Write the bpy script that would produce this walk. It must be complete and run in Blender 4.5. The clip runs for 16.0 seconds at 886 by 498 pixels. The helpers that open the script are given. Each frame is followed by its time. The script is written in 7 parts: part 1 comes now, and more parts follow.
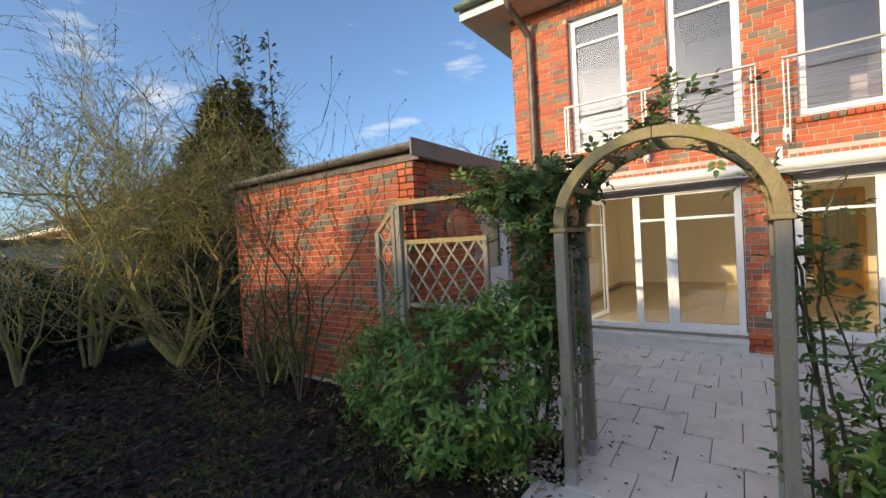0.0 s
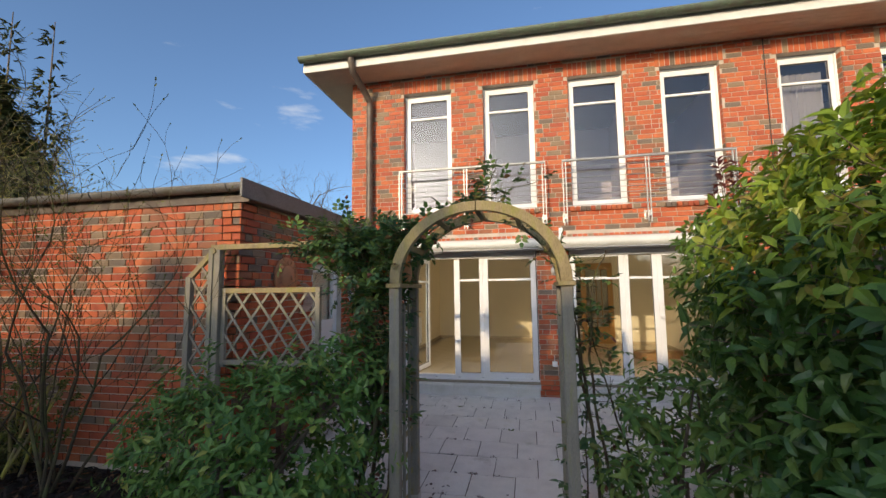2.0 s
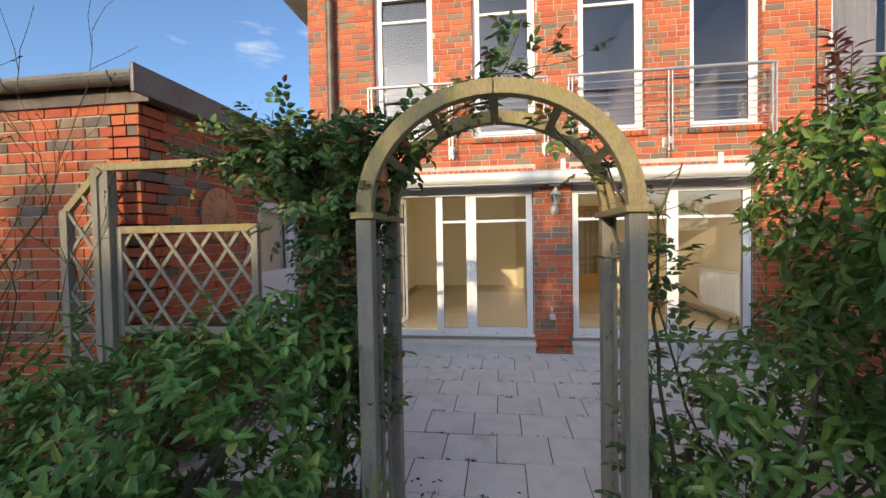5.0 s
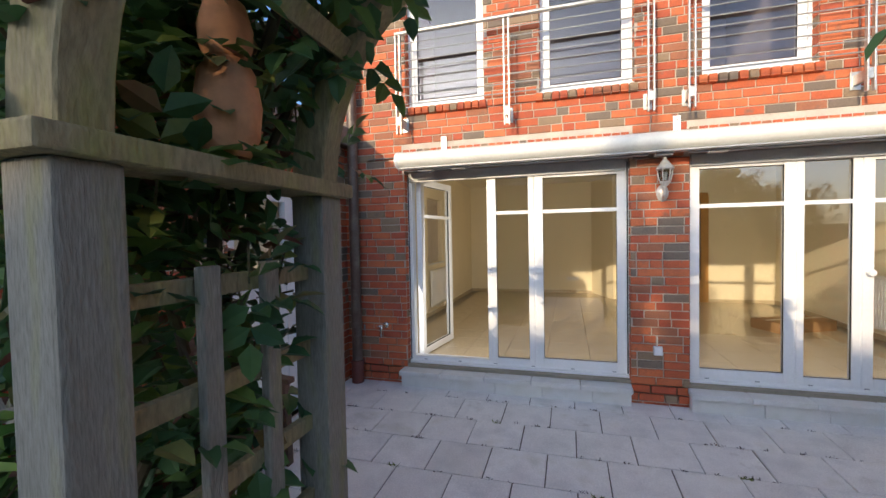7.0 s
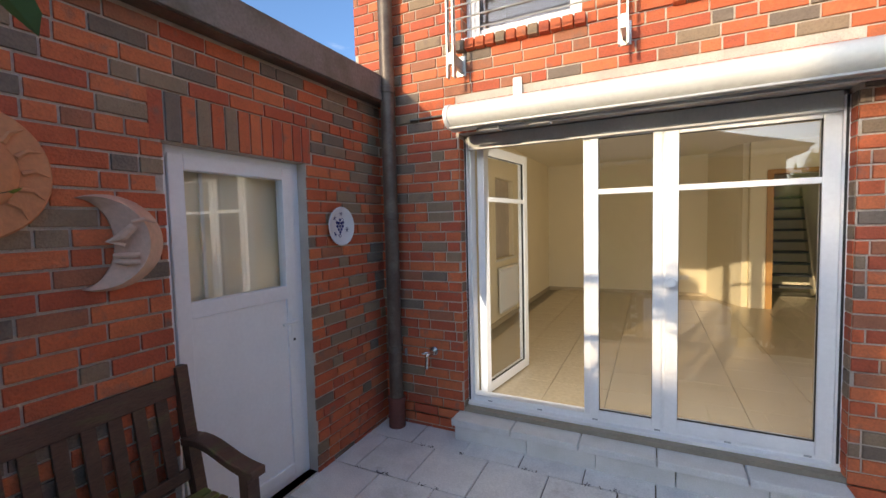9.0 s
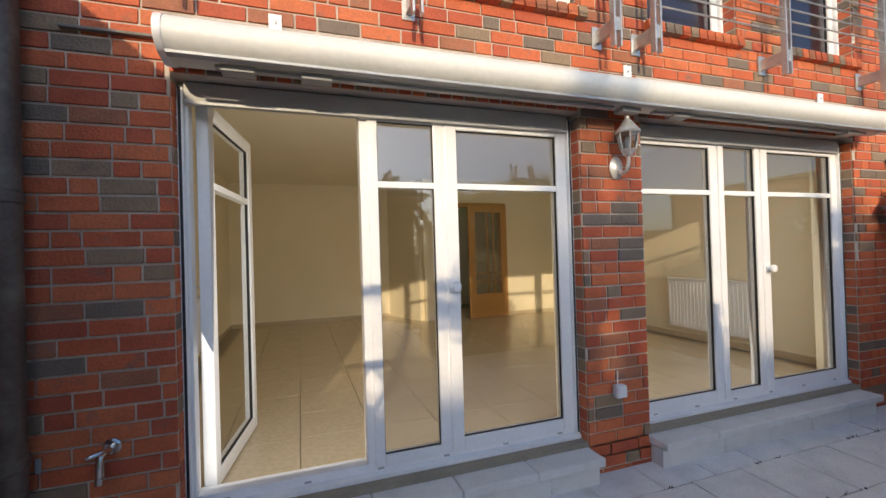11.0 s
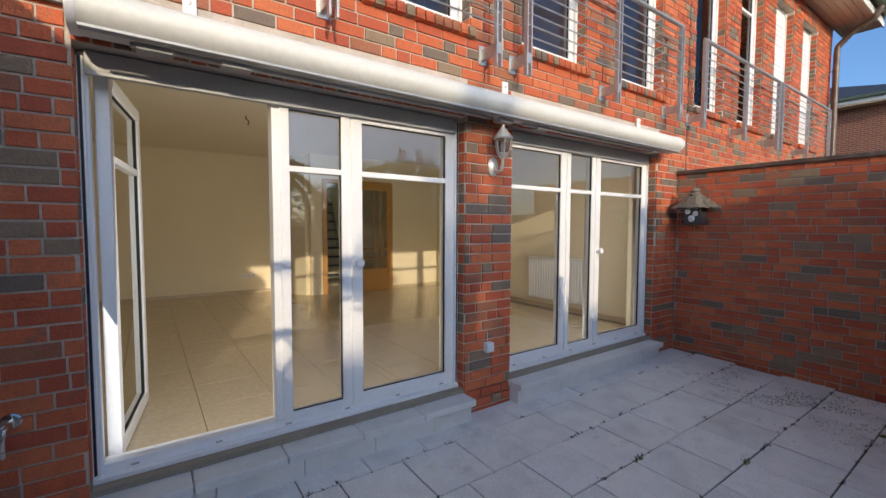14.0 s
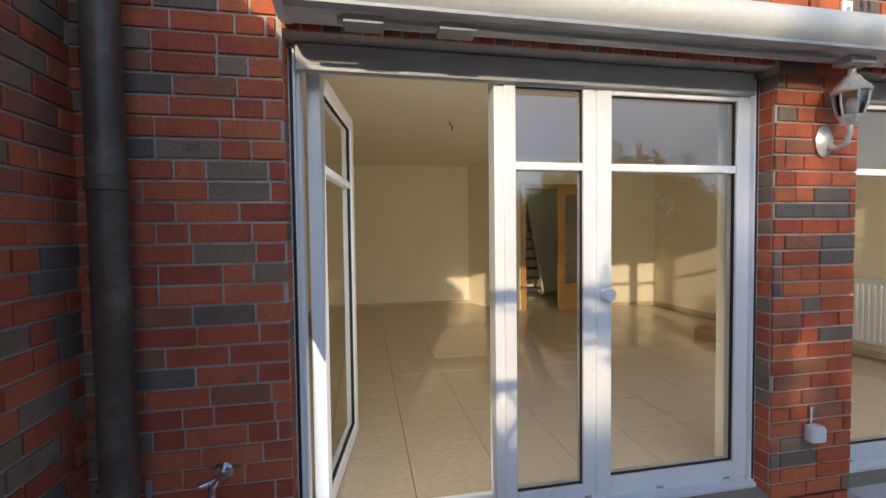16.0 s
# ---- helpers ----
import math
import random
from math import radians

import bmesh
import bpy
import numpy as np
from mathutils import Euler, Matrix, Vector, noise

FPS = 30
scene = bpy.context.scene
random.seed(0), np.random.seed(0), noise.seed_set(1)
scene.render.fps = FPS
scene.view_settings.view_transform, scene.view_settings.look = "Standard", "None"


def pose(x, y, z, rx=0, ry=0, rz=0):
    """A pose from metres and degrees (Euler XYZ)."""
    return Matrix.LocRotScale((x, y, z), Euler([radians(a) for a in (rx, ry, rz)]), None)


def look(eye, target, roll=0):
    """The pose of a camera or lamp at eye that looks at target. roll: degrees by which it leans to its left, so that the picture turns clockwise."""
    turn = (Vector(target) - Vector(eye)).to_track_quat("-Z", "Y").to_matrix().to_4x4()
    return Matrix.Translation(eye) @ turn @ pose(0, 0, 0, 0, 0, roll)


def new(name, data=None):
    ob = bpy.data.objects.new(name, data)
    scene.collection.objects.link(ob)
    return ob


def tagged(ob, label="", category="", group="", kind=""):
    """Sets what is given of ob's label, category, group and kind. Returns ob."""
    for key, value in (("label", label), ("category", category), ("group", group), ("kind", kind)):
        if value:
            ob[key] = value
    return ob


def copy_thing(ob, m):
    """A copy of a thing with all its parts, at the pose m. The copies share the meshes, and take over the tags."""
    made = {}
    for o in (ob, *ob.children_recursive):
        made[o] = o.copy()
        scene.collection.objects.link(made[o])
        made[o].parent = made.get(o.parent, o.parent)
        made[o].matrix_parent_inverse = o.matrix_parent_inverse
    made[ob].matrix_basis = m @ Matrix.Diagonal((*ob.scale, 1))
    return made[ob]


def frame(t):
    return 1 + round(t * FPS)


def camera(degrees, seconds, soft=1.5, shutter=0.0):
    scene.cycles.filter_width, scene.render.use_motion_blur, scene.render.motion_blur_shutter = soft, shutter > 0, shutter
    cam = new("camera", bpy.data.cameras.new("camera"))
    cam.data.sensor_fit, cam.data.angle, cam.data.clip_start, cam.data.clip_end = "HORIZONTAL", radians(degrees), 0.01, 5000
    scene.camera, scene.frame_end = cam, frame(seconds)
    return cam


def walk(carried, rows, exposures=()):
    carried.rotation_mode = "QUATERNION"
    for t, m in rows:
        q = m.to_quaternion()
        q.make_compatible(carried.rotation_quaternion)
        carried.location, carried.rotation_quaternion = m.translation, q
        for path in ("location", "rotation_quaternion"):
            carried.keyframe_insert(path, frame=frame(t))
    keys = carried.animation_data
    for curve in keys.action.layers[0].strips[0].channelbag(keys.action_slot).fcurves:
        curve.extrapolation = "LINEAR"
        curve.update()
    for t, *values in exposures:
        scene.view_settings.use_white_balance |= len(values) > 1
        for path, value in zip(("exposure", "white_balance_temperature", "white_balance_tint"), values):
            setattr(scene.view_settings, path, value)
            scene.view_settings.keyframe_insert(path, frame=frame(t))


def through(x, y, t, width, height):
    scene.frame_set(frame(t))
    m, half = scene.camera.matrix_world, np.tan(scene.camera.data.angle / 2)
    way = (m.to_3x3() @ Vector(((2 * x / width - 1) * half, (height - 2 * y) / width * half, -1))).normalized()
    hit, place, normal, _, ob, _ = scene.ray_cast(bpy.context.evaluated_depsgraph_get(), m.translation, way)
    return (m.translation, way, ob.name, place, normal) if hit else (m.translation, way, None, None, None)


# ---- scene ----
cam = camera(93.1, 16.0)
PATH = [
    (0, (-0.044, -0.39, 1.675), (-1.196, 1.245, 1.644), -3.1),
    (0.5, (-0.215, -0.386, 1.67), (-1.061, 1.427, 1.7), -2.3),
    (1, (-0.251, -0.412, 1.681), (-0.861, 1.49, 1.786), -1.5),
    (1.5, (-0.194, -0.439, 1.669), (-0.663, 1.497, 1.847), -1.1),
    (2, (-0.091, -0.477, 1.683), (-0.491, 1.473, 1.876), -0.7),
    (2.5, (-0.19, -0.437, 1.661), (-0.516, 1.53, 1.824), -0.7),
    (3, (-0.231, -0.411, 1.656), (-0.529, 1.565, 1.742), -0.7),
    (3.5, (-0.243, -0.357, 1.638), (-0.531, 1.622, 1.652), -0.7),
    (4, (-0.223, -0.182, 1.624), (-0.513, 1.796, 1.583), -0.8),
    (4.2, (-0.298, -0.031, 1.614), (-0.567, 1.951, 1.57), -1.0),
    (6.3, (-0.457, 1.512, 1.598), (-0.795, 3.485, 1.532), -1.0),
    (6.5, (-0.460, 1.696, 1.585), (-0.858, 3.659, 1.52), -1.1),
    (7, (-0.514, 2.081, 1.613), (-1.088, 4.004, 1.549), -1.1),
    (7.5, (-0.514, 2.496, 1.628), (-1.296, 4.34, 1.544), -1.4),
    (8, (-0.615, 2.813, 1.665), (-1.549, 4.578, 1.554), -1.5),
    (8.2, (-0.655, 2.934, 1.677), (-1.636, 4.672, 1.547), -1.5),
    (10.3, (-1.425, 3.923, 1.511), (-1.515, 5.92, 1.472), -1.2),
    (10.5, (-1.488, 3.988, 1.491), (-1.36, 5.984, 1.469), -1.3),
    (11, (-1.629, 4.037, 1.446), (-0.98, 5.928, 1.464), -1.7),
    (11.5, (-1.751, 3.983, 1.495), (-0.675, 5.668, 1.466), -2.0),
    (12, (-1.806, 3.882, 1.51), (-0.416, 5.32, 1.46), -1.8),
    (12.5, (-1.819, 3.757, 1.517), (-0.285, 5.037, 1.443), -1.4),
    (13, (-1.853, 3.689, 1.512), (-0.321, 4.969, 1.41), -0.7),
    (13.5, (-1.872, 3.685, 1.5), (-0.481, 5.118, 1.383), -0.1),
    (14, (-1.915, 3.743, 1.491), (-0.762, 5.373, 1.383), 0.2),
    (14.5, (-1.948, 3.801, 1.487), (-1.049, 5.585, 1.398), 0.0),
    (15, (-1.972, 3.947, 1.466), (-1.316, 5.836, 1.415), -0.2),
    (15.5, (-1.931, 4.222, 1.484), (-1.453, 6.163, 1.425), -0.3),
    (16, (-1.872, 4.545, 1.533), (-1.505, 6.51, 1.461), -0.7),
]
walk(cam, [(t, look(eye, target, roll)) for t, eye, target, roll in PATH], [(0.0, 1.32, 8800, 10), (2.0, 0.98, 8500, 10), (4.2, 1.12, 8500, 10), (6.5, 1.55, 7900, 10), (7.2, 1.36, 7800, 10), (8.0, 1.62, 7900, 10), (10.5, 1.22, 8300, 10), (11.2, 1.08, 7600, 10), (12.0, 0.97, 7400, 10), (14.5, 1.05, 7300, 10), (16.0, 1.08, 7300, 10)])

# ---- light ----
SUN_TO = Vector((-0.287, -1.0, 0.255)).normalized()      # towards the sun
SUN_EL = math.asin(SUN_TO.z)
world = bpy.data.worlds.new("sky_world")
scene.world = world
world.use_nodes = True
wn = world.node_tree
wn.nodes.clear()
w_out = wn.nodes.new("ShaderNodeOutputWorld")
w_bg = wn.nodes.new("ShaderNodeBackground")
w_sky = wn.nodes.new("ShaderNodeTexSky")
w_sky.sky_type = "NISHITA"
w_sky.sun_disc = False
w_sky.sun_elevation = SUN_EL
w_sky.sun_rotation = math.atan2(SUN_TO.x, SUN_TO.y)
w_sky.air_density, w_sky.dust_density, w_sky.ozone_density = 0.80, 2.2, 5.5
# thin cirrus: lighten the sky where a stretched noise is high
w_co = wn.nodes.new("ShaderNodeTexCoord")
w_map = wn.nodes.new("ShaderNodeMapping")
w_map.inputs["Scale"].default_value = (1.6, 1.6, 6.0)
w_map.inputs["Location"].default_value = (0.35, 0.2, 0.1)
w_noise = wn.nodes.new("ShaderNodeTexNoise")
w_noise.inputs["Scale"].default_value, w_noise.inputs["Detail"].default_value = 2.2, 7.0
w_noise.inputs["Roughness"].default_value = 0.55
w_ramp = wn.nodes.new("ShaderNodeValToRGB")
w_ramp.color_ramp.elements[0].position, w_ramp.color_ramp.elements[1].position = 0.60, 0.92
w_mix = wn.nodes.new("ShaderNodeMixRGB")
w_mix.inputs["Color2"].default_value = (3.6, 3.9, 4.3, 1)
wn.links.new(w_co.outputs["Generated"], w_map.inputs["Vector"])
wn.links.new(w_map.outputs["Vector"], w_noise.inputs["Vector"])
wn.links.new(w_noise.outputs["Fac"], w_ramp.inputs["Fac"])
wn.links.new(w_ramp.outputs["Color"], w_mix.inputs["Fac"])
wn.links.new(w_sky.outputs["Color"], w_mix.inputs["Color1"])
wn.links.new(w_mix.outputs["Color"], w_bg.inputs["Color"])
wn.links.new(w_bg.outputs["Background"], w_out.inputs["Surface"])
w_bg.inputs["Strength"].default_value = 0.15

sun_data = bpy.data.lights.new("sun", "SUN")
sun_data.energy, sun_data.angle, sun_data.color = 1.25, radians(0.6), (1.0, 0.88, 0.70)
sun_lamp = new("sun", sun_data)
# area lamps added behind the two terrace doors to brighten the room, besides the sky
for k, (x0, x1) in enumerate(((-2.1, -0.08), (0.55, 2.67))):
    sky_data = bpy.data.lights.new("door_fill_lamp", "AREA")
    sky_data.shape, sky_data.size, sky_data.size_y = "RECTANGLE", x1 - x0, 1.85
    sky_data.energy, sky_data.color = 6.2, (0.95, 0.97, 1.0)
    new("door_fill_lamp", sky_data).matrix_world = look(((x0 + x1) / 2, 6.43, 1.27), ((x0 + x1) / 2, 9.0, 1.1))
sun_lamp.matrix_world = look(SUN_TO * 30, (0, 0, 0))


# ---- materials ----
def srgb(r, g, b):
    return tuple((c / 255 / 12.92) if c / 255 <= 0.04045 else ((c / 255 + 0.055) / 1.055) ** 2.4 for c in (r, g, b)) + (1,)


def material(name, base, rough=0.6, metal=0.0, vary=0.12, scale=6.0, fine=60.0, bump=0.15, other=None, other_at=(0.45, 0.7), stretch=(1, 1, 1), per="", ramp=(), spec=0.5):
    """Two scales of noise on a base colour; other: a second tone in patches; per: object or island random over a ramp of (place, colour)."""
    m = bpy.data.materials.new(name)
    m.use_nodes = True
    nt = m.node_tree
    bsdf = nt.nodes["Principled BSDF"]
    bsdf.inputs["Roughness"].default_value, bsdf.inputs["Metallic"].default_value = rough, metal
    bsdf.inputs["Specular IOR Level"].default_value = spec
    co = nt.nodes.new("ShaderNodeTexCoord")
    mp = nt.nodes.new("ShaderNodeMapping")
    mp.inputs["Scale"].default_value = stretch
    nt.links.new(co.outputs["Object"], mp.inputs["Vector"])
    vec = mp.outputs["Vector"]
    src = None
    if per:
        info = nt.nodes.new("ShaderNodeObjectInfo" if per == "object" else "ShaderNodeNewGeometry")
        src = info.outputs["Random" if per == "object" else "Random Per Island"]
        add = nt.nodes.new("ShaderNodeVectorMath")
        add.operation = "MULTIPLY_ADD"
        comb = nt.nodes.new("ShaderNodeCombineXYZ")
        for k in range(3):
            nt.links.new(src, comb.inputs[k])
        nt.links.new(comb.outputs[0], add.inputs[0])
        add.inputs[1].default_value = (37.0, 91.0, 53.0)
        nt.links.new(vec, add.inputs[2])
        vec = add.outputs[0]
    big = nt.nodes.new("ShaderNodeTexNoise")
    big.inputs["Scale"].default_value, big.inputs["Detail"].default_value = scale, 5.0
    small = nt.nodes.new("ShaderNodeTexNoise")
    small.inputs["Scale"].default_value, small.inputs["Detail"].default_value = fine, 4.0
    nt.links.new(vec, big.inputs["Vector"])
    nt.links.new(vec, small.inputs["Vector"])
    if ramp:
        rp = nt.nodes.new("ShaderNodeValToRGB")
        rp.color_ramp.interpolation = "CONSTANT" if len(ramp) > 4 else "LINEAR"
        while len(rp.color_ramp.elements) < len(ramp):
            rp.color_ramp.elements.new(0.5)
        for e, (p, c) in zip(rp.color_ramp.elements, ramp):
            e.position, e.color = p, c
        nt.links.new(src, rp.inputs["Fac"])
        col = rp.outputs["Color"]
    else:
        rgb = nt.nodes.new("ShaderNodeRGB")
        rgb.outputs[0].default_value = base
        col = rgb.outputs[0]
    if other:
        sel = nt.nodes.new("ShaderNodeMapRange")
        sel.inputs["From Min"].default_value, sel.inputs["From Max"].default_value = other_at
        nt.links.new(big.outputs["Fac"], sel.inputs["Value"])
        mx = nt.nodes.new("ShaderNodeMixRGB")
        nt.links.new(sel.outputs["Result"], mx.inputs["Fac"])
        nt.links.new(col, mx.inputs["Color1"])
        mx.inputs["Color2"].default_value = other
        col = mx.outputs["Color"]
    mean = nt.nodes.new("ShaderNodeMath")
    mean.operation = "ADD"
    nt.links.new(big.outputs["Fac"], mean.inputs[0])
    nt.links.new(small.outputs["Fac"], mean.inputs[1])
    tone = nt.nodes.new("ShaderNodeMapRange")
    tone.inputs["From Min"].default_value, tone.inputs["From Max"].default_value = 0.6, 1.4
    tone.inputs["To Min"].default_value, tone.inputs["To Max"].default_value = 1 - vary * 1.6, 1 + vary * 1.6
    nt.links.new(mean.outputs[0], tone.inputs["Value"])
    mul = nt.nodes.new("ShaderNodeVectorMath")
    mul.operation = "SCALE"
    nt.links.new(col, mul.inputs[0])
    nt.links.new(tone.outputs["Result"], mul.inputs["Scale"])
    nt.links.new(mul.outputs[0], bsdf.inputs["Base Color"])
    rr = nt.nodes.new("ShaderNodeMapRange")
    rr.inputs["To Min"].default_value, rr.inputs["To Max"].default_value = max(rough - 0.12, 0.02), min(rough + 0.12, 1)
    nt.links.new(big.outputs["Fac"], rr.inputs["Value"])
    nt.links.new(rr.outputs["Result"], bsdf.inputs["Roughness"])
    if bump:
        bp = nt.nodes.new("ShaderNodeBump")
        bp.inputs["Strength"].default_value, bp.inputs["Distance"].default_value = bump, 0.01
        nt.links.new(small.outputs["Fac"], bp.inputs["Height"])
        nt.links.new(bp.outputs["Normal"], bsdf.inputs["Normal"])
    return m


def glass_material(name, tint=(0.96, 0.98, 0.97, 1), gloss=0.09, slant=True):
    """A thin pane: clear, with a mirror coat that grows at a slant."""
    m = bpy.data.materials.new(name)
    m.use_nodes = True
    nt = m.node_tree
    nt.nodes.clear()
    out = nt.nodes.new("ShaderNodeOutputMaterial")
    clear = nt.nodes.new("ShaderNodeBsdfTransparent")
    clear.inputs["Color"].default_value = tint
    shine = nt.nodes.new("ShaderNodeBsdfGlossy")
    shine.inputs["Roughness"].default_value = 0.01
    fr = nt.nodes.new("ShaderNodeLayerWeight")
    fr.inputs["Blend"].default_value = gloss
    mix = nt.nodes.new("ShaderNodeMixShader")
    add = nt.nodes.new("ShaderNodeMath")
    add.operation = "ADD"
    add.inputs[1].default_value = gloss * 0.8
    add.use_clamp = True
    add.inputs[0].default_value = 0.0
    if slant:
        nt.links.new(fr.outputs["Fresnel"], add.inputs[0])
    nt.links.new(add.outputs[0], mix.inputs["Fac"])
    nt.links.new(clear.outputs[0], mix.inputs[1])
    nt.links.new(shine.outputs[0], mix.inputs[2])
    nt.links.new(mix.outputs[0], out.inputs["Surface"])
    return m


